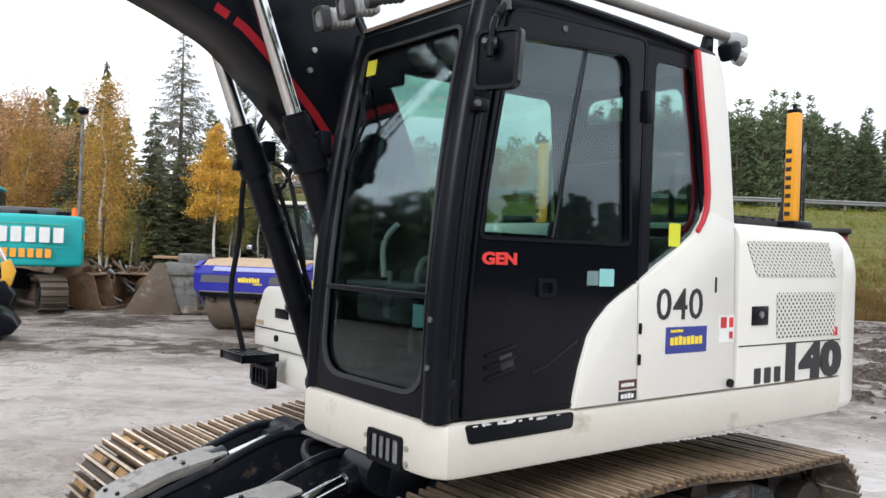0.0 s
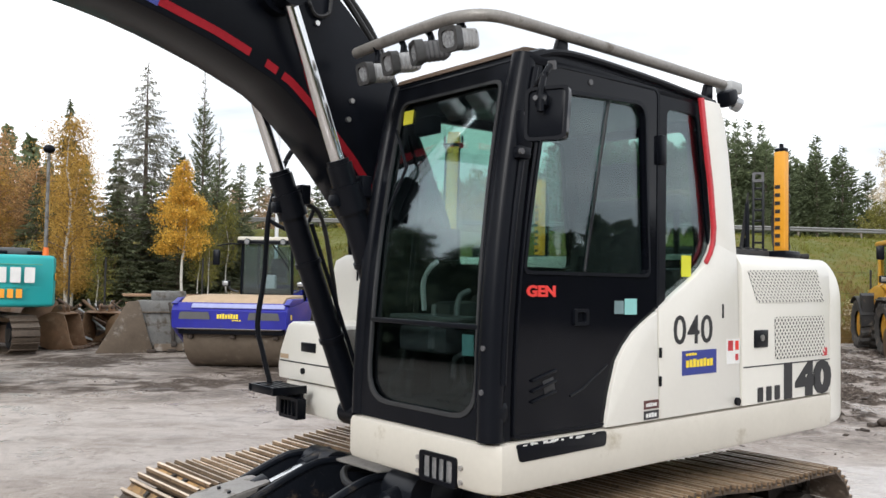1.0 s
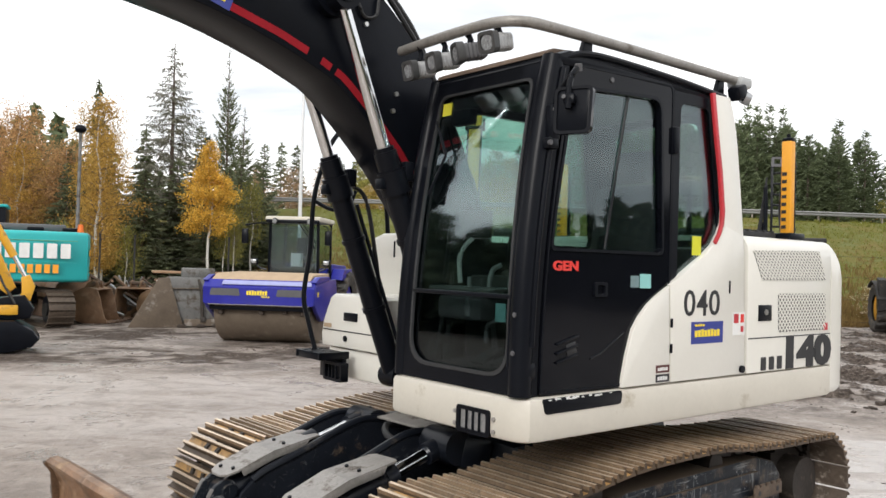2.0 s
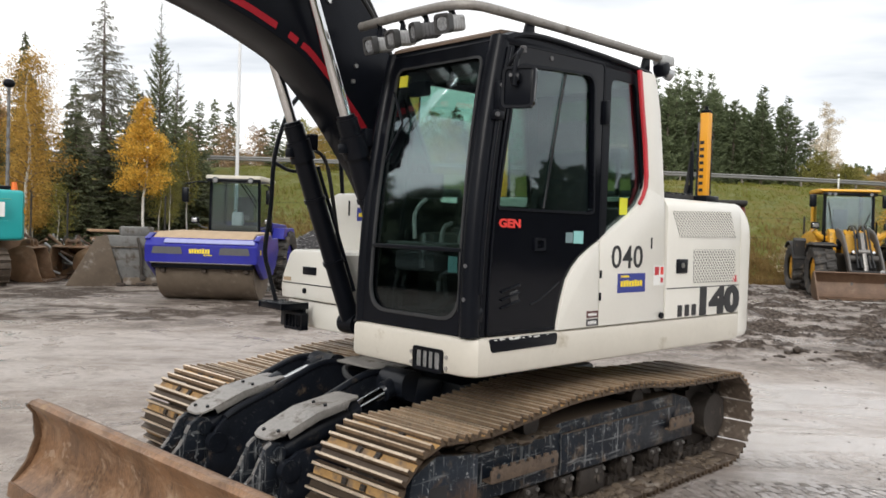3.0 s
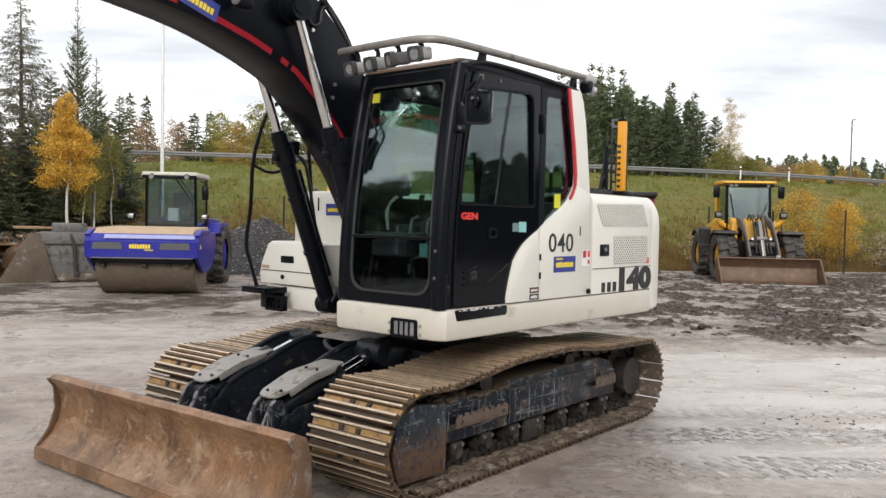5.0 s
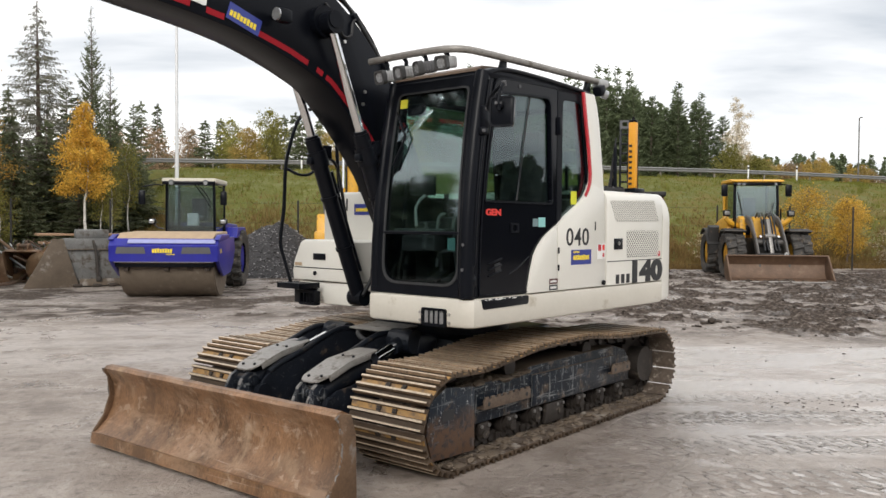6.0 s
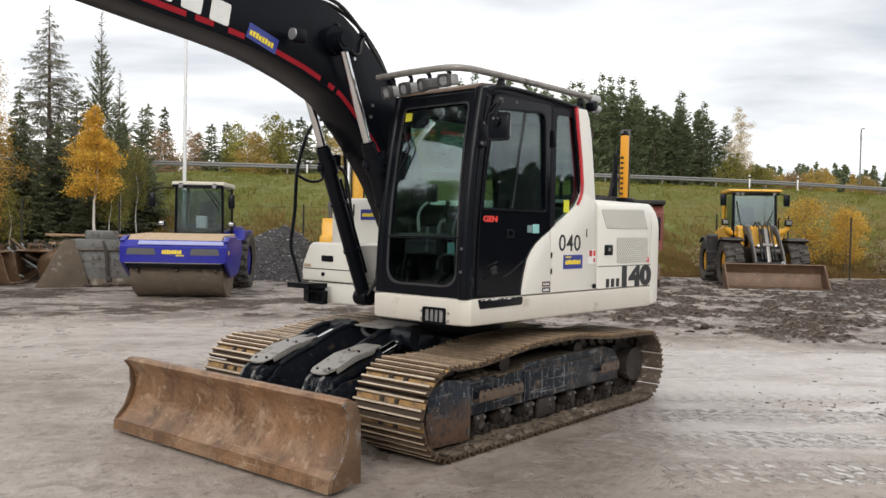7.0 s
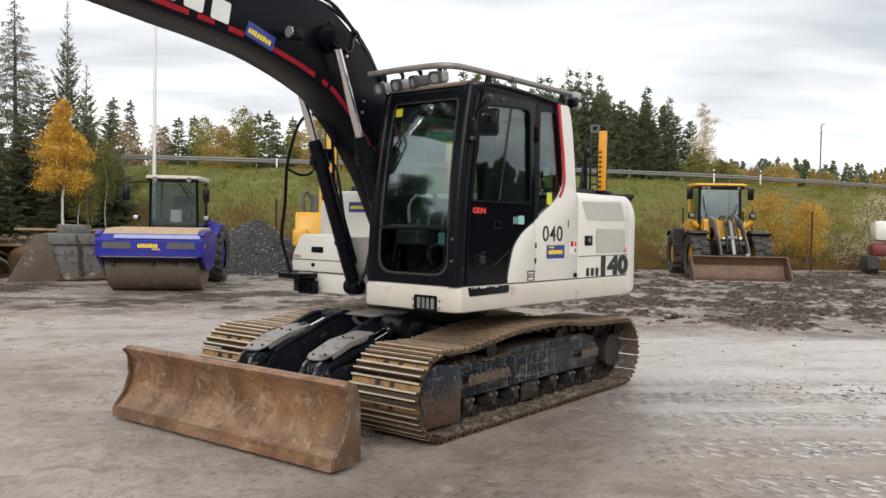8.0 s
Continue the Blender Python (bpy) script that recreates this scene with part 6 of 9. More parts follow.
for y in (0.74, 0.90):
    part("travel_lever", tube(curve([(0.86, y, 1.29), (0.90, y, 1.52), (0.95, y + 0.02, 1.70), (0.93, y + 0.02, 1.80), (0.87, y + 0.02, 1.83)], 5), 0.014, 8), CABGREY, cab)
    part("foot_pedal", box((0.93, y, 1.34), (0.18, 0.10, 0.02), 0.006, pose(0, 0, 0, 0, 24, 0)), CABPL, cab)
tray = part("paper_tray", box((1.05, 0.70, 1.60), (0.14, 0.36, 0.13), 0.03), GREYPL, cab, "grey tray behind the windscreen")
part("tray_lid", prism(rounded([(0.93, 0.46), (1.15, 0.46), (1.13, 0.98), (0.95, 0.94)], 0.05, 4), "z", 1.690, 1.712, 0.008), GREYPL, tray)
part("spray_bottle", rod((1.11, 0.78, 1.56), (1.11, 0.78, 1.72), 0.026, 0.020, n=12), CABGREY, tray)
part("bottle_neck", rod((1.11, 0.78, 1.72), (1.11, 0.78, 1.765), 0.012, n=8), CABGREY, tray)
part("grab_handle", tube(curve([(1.0, 0.80, 1.42), (1.02, 0.84, 1.52), (1.01, 0.96, 1.545), (0.98, 1.06, 1.50), (0.96, 1.10, 1.56)], 5), 0.013, 8), CABGREY, cab)
part("grab_handle", tube(curve([(1.02, 0.60, 1.73), (1.03, 0.60, 1.86), (1.02, 0.63, 1.93), (1.01, 0.68, 1.97)], 5), 0.013, 8), LIGHTGREY, cab)
part("display", box((0.86, 0.52, 2.06), (0.05, 0.22, 0.16), 0.015, pose(0, 0, 0, 0, 0, 25)), BLACK, cab)
part("steering_console", box((0.62, 0.42, 1.52), (0.30, 0.16, 0.50), 0.04), CABPL, cab)
part("grab_bar", tube(curve([(0.98, 0.42, 1.75), (0.94, 0.42, 2.1), (0.90, 0.42, 2.45)], 5), 0.014, 8), BLACK, cab)

# mirror, rail, lamps, mast
MIRROR = pose(1.265, 1.62, 2.515, 0, -4, 21)
bm = prism(rounded([(-0.078, -0.098), (0.078, -0.098), (0.084, 0.098), (-0.080, 0.098)], 0.026, 5), "x", -0.022, 0.018, 0.010)
bmesh.ops.transform(bm, matrix=MIRROR, verts=bm.verts)
mr_ = up("side_mirror", bm, BLACK, EXC, "black side mirror on a bent arm")
for nm, bm, mt_m in (("mirror_rim", ring(rounded([(-0.085, -0.105), (0.085, -0.105), (0.091, 0.105), (-0.087, 0.105)], 0.03, 5), rounded([(-0.072, -0.092), (0.072, -0.092), (0.078, 0.092), (-0.074, 0.092)], 0.024, 5), lambda u, v, s_: (0.024 - 0.03 * s_, u, v)), BLACK_GLOSS),
                     ("mirror_glass", prism(rounded([(-0.072, -0.092), (0.072, -0.092), (0.078, 0.092), (-0.074, 0.092)], 0.024, 5), "x", -0.026, -0.0225), CHROME),
                     ("mirror_joint", box((0.030, -0.012, 0.045), (0.045, 0.055, 0.050), 0.014), BLACK),
                     ("joint_knuckle", rod((0.045, -0.012, 0.045), (0.045, -0.012, 0.0), 0.017, 0.014, n=12), BLACK),
                     ("joint_screw", rod((0.045, -0.030, 0.052), (0.060, -0.030, 0.052), 0.010, n=8), GREYPL)):
    bmesh.ops.transform(bm, matrix=MIRROR, verts=bm.verts)
    part(nm, bm, mt_m, mr_)
part("mirror_arm", tube(curve([(1.08, 1.335, 2.56), (1.13, 1.42, 2.66), (1.20, 1.56, 2.715), (1.235, 1.602, 2.712), (1.275, 1.606, 2.66), (1.298, 1.608, 2.57)], 4), 0.013, 8), BLACK, mr_)
part("arm_tip", rod((1.222, 1.60, 2.700), (1.230, 1.605, 2.732), 0.017, n=10), GREYPL, mr_)
part("arm_bracket", box((1.085, 1.325, 2.52), (0.06, 0.05, 0.17), 0.012), BLACK, mr_)
rail = up("roof_rail", tube(curve([(1.27, 0.33, 3.01), (1.29, 0.70, 3.01), (1.30, 1.02, 3.005), (1.285, 1.16, 3.0), (1.22, 1.25, 2.995), (1.08, 1.275, 2.995), (0.6, 1.275, 3.0), (0.0, 1.265, 3.005), (-0.62, 1.25, 3.01)], 5), 0.027, 12), RAILTUBE, EXC, "dull metal roof rail carrying work lamps")
for x, y in ((0.78, 1.26), (-0.46, 1.24)):
    part("rail_bracket", prism([(x - 0.03, 2.88), (x + 0.06, 2.88), (x + 0.02, 2.99), (x - 0.03, 2.99)], "y", y - 0.02, y + 0.012, 0.003), BLACK, rail)
for i, y in enumerate((0.52, 0.72, 0.92, 1.13)):
    yaw = (-4, -8, -22, 6)[i]
    m = Matrix.Translation((1.30, y, 2.868 + 0.012 * i)) @ pose(0, 0, 0, 0, 12, yaw)
    sq = rounded([(-0.045, -0.045), (0.045, -0.045), (0.045, 0.045), (-0.045, 0.045)], 0.022, 4)
    one = bmesh.new()
    steps = [(-0.105, 0.70), (-0.10, 0.78)] + [(-0.095 + 0.011 * k, 0.98 if k % 2 else 0.90) for k in range(11)] + [(0.03, 0.95)]
    rows_ = [[one.verts.new((px_, u * f_, v * f_)) for u, v in sq] for px_, f_ in steps]
    nq = len(sq)
    for ra, rb in zip(rows_, rows_[1:]):
        for q in range(nq):
            one.faces.new((ra[q], ra[(q + 1) % nq], rb[(q + 1) % nq], rb[q]))
    one.faces.new(rows_[0])
    one.faces.new(rows_[-1][::-1])
    bmesh.ops.recalc_face_normals(one, faces=one.faces)
    bmesh.ops.transform(one, matrix=m, verts=one.verts)
    lamp = up("work_lamp", one, GREYPL if i == 2 else LAMP_ALU, EXC, "ribbed square work lamp hanging under the roof rail")
    rim = ring([(u * 1.16, v * 1.16) for u, v in sq], [(u * 0.80, v * 0.80) for u, v in sq], lambda u, v, s: (0.062 - 0.040 * s, u, v))
    bmesh.ops.transform(rim, matrix=m, verts=rim.verts)
    part("lamp_rim", rim, LAMPGREY, lamp, "grey square lamp rim")
    g = rod((0.046, 0, 0), (0.056, 0, 0), 0.038, n=24)
    bmesh.ops.transform(g, matrix=m, verts=g.verts)
    part("lamp_lens", g, LAMP_LENS, lamp)
    part("lamp_bracket", tube([(1.29, y, 3.0), (1.27, y, 2.96), (1.275, y, 2.925)], 0.016, 8), BLACK, lamp)
    part("lamp_cable", tube(curve([(1.25, y, 2.89), (1.20, y - 0.05, 2.95), (1.24, y - 0.09, 3.02)], 4), 0.006, 6), HOSE, lamp)
rl = up("rear_lamp", box((-0.56, 1.30, 2.92), (0.10, 0.09, 0.09), 0.02, pose(0, 0, 0, 0, 20, 0)), BLACK, EXC, "rear work lamps at the roof rail's end")
part("lamp_box", box((-0.66, 1.25, 3.0), (0.13, 0.11, 0.07), 0.02), LIGHTGREY, rl)
part("lamp_lens", rod((-0.60, 1.31, 2.90), (-0.635, 1.33, 2.885), 0.04, n=16), LENS, rl)
bea = up("rear_camera", box((-0.60, 0.95, 2.36), (0.10, 0.10, 0.10), 0.02), GREYPL, EXC, "small grey lamp housing behind the cab")
part("housing_lid", box((-0.60, 0.95, 2.42), (0.13, 0.13, 0.025), 0.008), TAN, bea)
part("stem", rod((-0.60, 0.95, 2.06), (-0.60, 0.95, 2.32), 0.018, n=8), BLACK, bea)
ms_ = up("antenna_mast", box((-1.50, 1.13, 2.415), (0.060, 0.074, 0.67), 0.010), MASTYEL, EXC, "orange-yellow mast with dark bars standing on the hood")
part("mast_cap", box((-1.50, 1.13, 2.76), (0.052, 0.072, 0.025), 0.008), BLACK, ms_)
part("cap_knob", rod((-1.50, 1.13, 2.765), (-1.50, 1.13, 2.80), 0.014, n=8), BLACK, ms_)
bmm = bars(0.42, 0.034, 8, Matrix.Translation((-1.4685, 1.137, 2.14)) @ Matrix(((0, 0, 1, 0), (0, -1, 0, 0), (1, 0, 0, 0), (0, 0, 0, 1))), 0.55, cut=False)
bmm.faces.index_update()
parts_of("mast_bar", bmm, BLACK_INK, ms_)
for dy in (-0.035, 0.035):
    part("mast_guide", tube([(-1.60, 1.085 + dy, 2.06), (-1.60, 1.085 + dy, 2.62), (-1.58, 1.085 + dy, 2.66)], 0.014, 8), BLACK, ms_)
for k in range(5):
    part("guide_rung", box((-1.60, 1.085, 2.14 + 0.11 * k), (0.03, 0.10, 0.025), 0.004), BLACK, ms_)
part("guide_head", box((-1.60, 1.085, 2.66), (0.06, 0.07, 0.07), 0.01), BLACK, ms_)
part("mast_foot", box((-1.54, 1.11, 2.085), (0.20, 0.16, 0.05), 0.01), BLACK, ms_)
part("mast_hose", tube(curve([(-1.62, 1.03, 2.08), (-1.64, 1.00, 2.25), (-1.62, 1.02, 2.45), (-1.61, 1.05, 2.60)], 5), 0.012, 8), HOSE, ms_)
twin = new("antenna_mast", ms_.data)      # a second mast stands on the hood's far side
twin.parent = EXC
twin.matrix_basis = Matrix.Translation((-0.08, -2.13, 0)) @ ms_.matrix_basis
for piece in list(ms_.children):
    ob = new(piece.name.split(".")[0], piece.data)
    ob.parent = twin
    ob.matrix_basis = piece.matrix_basis
mt_ = up("hood_mat", box((-1.12, 0.85, 2.085), (0.60, 0.50, 0.05), 0.02), RUBBER, EXC, "black ribbed tread plate on the hood")
for i in range(6):
    part("rib", box((-0.87 - i * 0.10, 0.85, 2.113), (0.03, 0.50, 0.012), 0.003), RUBBER, mt_)


# ---- the road roller ----
def tyre_wheel(name, parent, c, r, w, rim_mat, lugs=22, rim=0.55, out=1):
    """A lugged tyre with its rim as a part; the axle lies along y."""
    t = bmesh.new()
    x, y, z = c
    prof = [(rim * r, -w / 2 * 0.8), (0.84 * r, -w / 2), (0.93 * r, -w / 2 * 0.97), (0.97 * r, -w / 2 * 0.8), (0.975 * r, -0.03 * w), (0.975 * r, 0.03 * w), (0.97 * r, w / 2 * 0.8), (0.93 * r, w / 2 * 0.97), (0.84 * r, w / 2), (rim * r, w / 2 * 0.8)]
    n = lugs * 6

    def tread(k, rr, yy):
        """Slanting lugs, those of one half set between those of the other."""
        if rr < 0.9 * r:
            return rr
        on = (k + (3 if yy > 0 else 0) + round(3 * abs(yy) / w)) % 6 < 3
        return rr * (1.055 if on else 0.955)

    rings = [[t.verts.new((x + tread(k, rr, yy) * math.cos(2 * math.pi * k / n), y + yy, z + tread(k, rr, yy) * math.sin(2 * math.pi * k / n))) for rr, yy in prof] for k in range(n)]
    for k in range(n):
        a, b = rings[k], rings[(k + 1) % n]
        for i in range(len(prof) - 1):
            t.faces.new((a[i], a[i + 1], b[i + 1], b[i]))
    bmesh.ops.recalc_face_normals(t, faces=t.faces)
    wh = part(name, t, TYRE, parent, smooth=False)
    d = rod((x, y - w * 0.30, z), (x, y + w * 0.30, z), rim * r * 1.02, n=28)
    rod((x, y + out * w * 0.30, z), (x, y + out * w * 0.36, z), rim * r * 0.55, n=20, bm=d)
    part("wheel_rim", d, rim_mat, wh)
    return wh


ROLLER = thing("road_roller", pose(-4.70, 17.45, 0, 0, 0, -94) @ Matrix.Diagonal((1, 0.88, 1.0, 1)), "blue single-drum road roller with a glazed cab, muddy drum", "roller")
dr = rod((0, -1.22, 0.75), (0, 1.22, 0.75), 0.75, n=56)
bmesh.ops.bevel(dr, geom=[e for e in dr.edges if abs(e.verts[0].co.y) > 1.2 and abs(e.verts[0].co.y - e.verts[1].co.y) < 0.01], offset=0.03, segments=2, affect="EDGES")
part("drum", dr, DRUM, ROLLER, "muddy smooth steel drum")
part("scraper_bar", box((0.88, 0, 0.795), (0.10, 2.5, 0.13), 0.02), BLACK, ROLLER)
part("scraper_strip", box((0.945, 0.05, 0.835), (0.015, 2.3, 0.035), 0.004), STEPRUST, ROLLER)
for y, zz in ((0.02, 0.70), (-1.0, 0.69), (0.6, 0.73), (1.05, 0.70)):
    part("mud_lump", box((0.80, y, zz), (0.12, 0.13, 0.13), 0.03), MUDCLOD, ROLLER)
hb = prism([(1.02, 0.86), (1.04, 1.22), (0.92, 1.38), (0.80, 1.38), (0.82, 0.86)], "y", -1.36, 1.36, 0.02)
fr_ = part("drum_frame", hb, BLUE, ROLLER, "blue drum frame with a yellow-lettered sticker")
for y in (-1.33, 1.33):
    part("side_beam", prism([(1.0, 0.90), (1.02, 1.20), (0.90, 1.38), (-0.9, 1.40), (-1.0, 1.10), (-0.75, 0.75), (-0.45, 0.55), (0.35, 0.50), (0.8, 0.75)], "y", y - 0.05, y + 0.05, 0.015), BLUE, ROLLER)
    part("corner_cap", prism([(1.0, 1.36), (0.7, 1.47), (-0.2, 1.47), (-0.2, 1.38), (0.9, 1.30)], "y", y - 0.07, y + 0.07, 0.02), BLUE, ROLLER)
part("mud_deck", prism([(0.88, 1.38), (0.62, 1.50), (-0.75, 1.53), (-0.8, 1.36)], "y", -1.22, 1.22, 0.015), TAN, ROLLER, "deck caked with dried tan mud")
# lip paler than the frame's blue: light on the deck's edge, put into the colour
part("front_lip", box((0.99, 0.2, 1.315), (0.12, 2.2, 0.02), 0.005, pose(0, 0, 0, 0, 45, 0)), mat("faded_blue", (0.30, 0.32, 0.55), 0.4), ROLLER)
for y in (-0.82, 0.82):
    part("dark_inset", sheet(rounded([(y - 0.38, 1.04), (y + 0.38, 1.04), (y + 0.34, 1.19), (y - 0.34, 1.19)], 0.03), lambda u, v, s: (1.040 + 0.002 - 0.004 * s + 0.02 * (v - 1.1) / 0.36, u, v)), GREYPL, fr_)
part("sticker_bars", bars(0.52, 0.10, 8, on_front(1.046, -0.28, 1.06)), YELLOW_INK, fr_)
part("sticker_bars", bars(0.22, 0.03, 4, on_front(1.047, 0.08, 1.015)), YELLOW_INK, fr_)
part("yellow_label", box((0.75, 1.385, 1.1), (0.10, 0.004, 0.10)), YELLOW_INK, fr_)
part("lower_rail", box((0.985, 0, 0.875), (0.07, 2.5, 0.07), 0.015), STEEL, ROLLER)
cabb = bmesh.new()
for x in (-1.55, -2.75):
    for y in (-0.74, 0.74):
        tube([(x, y, 1.35), (x - 0.03 * (1 if x < -2 else -1), y * 0.97, 3.02)], 0.045, 8, cabb)
box((-2.15, 0, 1.42), (1.3, 1.55, 0.20), 0.03, None, cabb)
rc = part("roller_cab", cabb, BLACK, ROLLER, "dark cab frame with large panes")
part("cab_roof", box((-2.10, 0, 3.06), (1.50, 1.66, 0.15), 0.05), mat("dusty_roof", (0.55, 0.52, 0.44), 0.6, 0, 0.1), rc, "dusty pale cab roof")
part("roof_trim", box((-1.36, 0, 2.99), (0.06, 1.6, 0.10), 0.02), BLACK, rc)
for y in (-0.52, 0.52):
    lm = rod((-1.30, y, 2.99), (-1.38, y, 2.99), 0.09, n=18)
    rl_ = part("roof_lamp", lm, BLACK, rc)
    part("lamp_lens", rod((-1.285, y, 2.99), (-1.30, y, 2.99), 0.07, n=18), LENS, rl_)
pane(part("front_pane", box((-1.535, 0, 2.22), (0.012, 1.40, 1.42), 0), MACHINE_GLASS, rc))
pane(part("rear_pane", box((-2.76, 0, 2.25), (0.012, 1.40, 1.35), 0), GLASS, rc))
for y in (-0.735, 0.735):
    pane(part("side_pane", box((-2.15, y, 2.2), (1.15, 0.012, 1.45), 0), GLASS, rc))
part("dash_band", box((-1.56, 0, 1.60), (0.02, 1.40, 0.24), 0.005), BLACK, rc)
st_ = part("driver_seat", box((-2.35, 0, 1.95), (0.50, 0.52, 0.16), 0.05), SEATGREY, rc)
part("seat_back", box((-2.55, 0, 2.28), (0.14, 0.50, 0.60), 0.05), SEATGREY, st_)
part("steering_column", box((-1.75, 0.02, 1.85), (0.18, 0.34, 0.50), 0.05), LIGHTGREY, rc)
part("wiper_arm", tube([(-1.50, 0.12, 2.98), (-1.50, 0.45, 2.55), (-1.50, 0.66, 2.22)], 0.018, 6), BLACK, rc)
part("wiper_arm", tube([(-1.50, 0.22, 2.98), (-1.50, 0.52, 2.62), (-1.50, 0.68, 2.36)], 0.014, 6), BLACK, rc)
for y, s in ((-0.80, -1), (0.80, 1)):
    mrr = part("mirror_arm", tube(curve([(-1.45, y, 2.92), (-1.38, y + s * 0.25, 2.93), (-1.36, y + s * 0.62, 2.86)] if s < 0 else [(-1.75, y, 2.9), (-1.7, y + 0.14, 2.86), (-1.7, y + 0.17, 2.75)], 5), 0.02, 8), BLACK, rc)
    part("mirror", box((-1.36, y + s * 0.62, 2.55) if s < 0 else (-1.70, y + 0.17, 2.55), (0.08, 0.20, 0.42), 0.03), BLACK, mrr)
    hl = part("headlamp", box((-1.28, y + s * 0.28, 1.84), (0.14, 0.22, 0.17), 0.04), BLACK, rc)
    part("lamp_lens", box((-1.205, y + s * 0.28, 1.84), (0.012, 0.16, 0.11), 0.004), LENS, hl)
    part("lamp_stay", tube(curve([(-1.35, y + s * 0.30, 1.80), (-1.42, y + s * 0.16, 1.66), (-1.50, y, 1.62)], 4), 0.022, 8), GREYPL, rc)
rc.matrix_basis = Matrix.Translation((-1.5, 0, 1.36)) @ Matrix.Diagonal((1.0, 0.93, 0.85, 1)) @ Matrix.Translation((1.5, 0, -1.36))
part("rear_body", prism([(-2.7, 0.7), (-2.8, 1.75), (-4.4, 1.70), (-4.7, 1.4), (-4.6, 0.7)], "y", -0.75, 0.75, 0.06), BLUE, ROLLER)
part("joint_body", box((-1.5, 0, 0.95), (1.3, 0.8, 0.5), 0.05), BLACK, ROLLER)
part("rear_fender", prism([(-2.6, 1.35), (-2.8, 1.62), (-3.9, 1.62), (-4.1, 1.4), (-4.0, 1.36), (-2.75, 1.33)], "y", 0.76, 1.10, 0.02), BLUE, ROLLER)
for y, s in ((-0.92, -1), (0.92, 1)):
    tyre_wheel("wheel", ROLLER, (-3.35, y, 0.77), 0.77, 0.56, BLUE, 18, out=s)

# ---- the wheel loader ----
BUCKETBROWN = mat("worn_bucket_brown", (0.135, 0.082, 0.052), 0.5, 0.2, 0.4, 3, 0.25, 40, (0.22, 0.165, 0.12), 0.34, 3)
LDARK = mat("dirty_dark_machine_paint", (0.020, 0.019, 0.019), 0.55, 0, 0.3, 5, 0.2, 50, (0.10, 0.075, 0.055), 0.30, 5, spec=0.3)
WORKGLASS = mat("dusty_lamp_glass", (0.20, 0.195, 0.18), 0.2, 0.2, 0.4, 30, 0.2)
LARM = mat("grey_arm_paint", (0.075, 0.068, 0.062), 0.5, 0, 0.3, 5, 0.2, 50, (0.16, 0.12, 0.09), 0.34, 5)
LOADER = thing("wheel_loader", pose(13.40, 23.30, 0, 0, 0, -104), "yellow wheel loader with its worn brown bucket on the ground", "loader")
for x in (0.0, -3.1):
    for y, s in ((-1.05, -1), (1.05, 1)):
        tyre_wheel("wheel", LOADER, (x, y, 0.78), 0.78, 0.62, YELLOW, 16, out=s)
lf = box((-0.3, 0, 1.0), (1.5, 0.85, 0.7), 0.05)
box((-3.0, 0, 0.95), (2.2, 0.9, 0.6), 0.05, None, lf)
part("loader_frame", lf, LDARK, LOADER)
part("engine_hood", prism([(-2.5, 1.2), (-2.5, 2.05), (-3.2, 2.10), (-4.5, 1.90), (-4.75, 1.6), (-4.7, 1.1)], "y", -0.68, 0.68, 0.08), YELLOW, LOADER, "yellow engine hood")
for y, s in ((-1.05, -1), (1.05, 1)):
    for nm, cx, a0, a1, wd in (("front_fender", 0.0, 62, 150, 0.66), ("rear_fender", -3.1, 20, 130, 0.72)):
        arc = [radians(a0 + (a1 - a0) * k / 8) for k in range(9)]
        part(nm, prism([(cx + 0.90 * math.cos(t), 0.78 + 0.90 * math.sin(t)) for t in arc] + [(cx + 0.85 * math.cos(t), 0.78 + 0.85 * math.sin(t)) for t in arc[::-1]], "y", y - wd / 2, y + wd / 2, 0.012), LDARK, LOADER)
    part("rear_step_panel", prism([(-2.30, 0.75), (-2.30, 1.70), (-2.62, 1.78), (-2.62, 0.75)], "y", y - 0.30, y + 0.30, 0.03), LDARK, LOADER)
    part("fender_light", box((-2.32, y + s * 0.1, 1.62), (0.03, 0.26, 0.08), 0.005), RED, LOADER)
    part("shoulder", prism([(-0.65, 1.35), (-0.75, 2.0), (-1.0, 2.10), (-1.25, 1.9), (-1.2, 1.35)], "y", y * 0.52 - 0.1, y * 0.52 + 0.1, 0.03), YELLOW, LOADER)
    part("platform_bracket", tube(curve([(-1.05, y * 0.55, 1.75), (-0.95, y * 0.85, 1.86), (-0.90, y * 1.05, 2.06)], 4), 0.09, 8), YELLOW, LOADER)
    hl = part("headlamp", box((-0.82, y * 1.02, 2.20), (0.16, 0.24, 0.22), 0.03), BLACK, LOADER)
    part("lamp_lens", box((-0.735, y * 1.02, 2.20), (0.012, 0.17, 0.13), 0.004), WORKGLASS, hl)
    part("fender_top", box((0.02, y, 1.60), (0.95, 0.70, 0.04), 0.012), LARM, LOADER)
    part("rear_pillar", tube([(-2.5, y * 0.74, 1.6), (-2.55, y * 0.74, 3.26)], 0.05, 8), YELLOW, LOADER)
    part("lamp_post", tube([(-0.9, y * 0.72, 1.7), (-0.9, y * 0.72, 2.35)], 0.03, 6), BLACK, LOADER)
    part("mirror", box((-1.15, y * 1.03, 3.0), (0.12, 0.22, 0.42), 0.05), BLACK, LOADER)
    part("mirror_stay", tube([(-1.25, y * 0.75, 3.22), (-1.15, y * 1.0, 3.2)], 0.02, 6), BLACK, LOADER)
lc = bmesh.new()
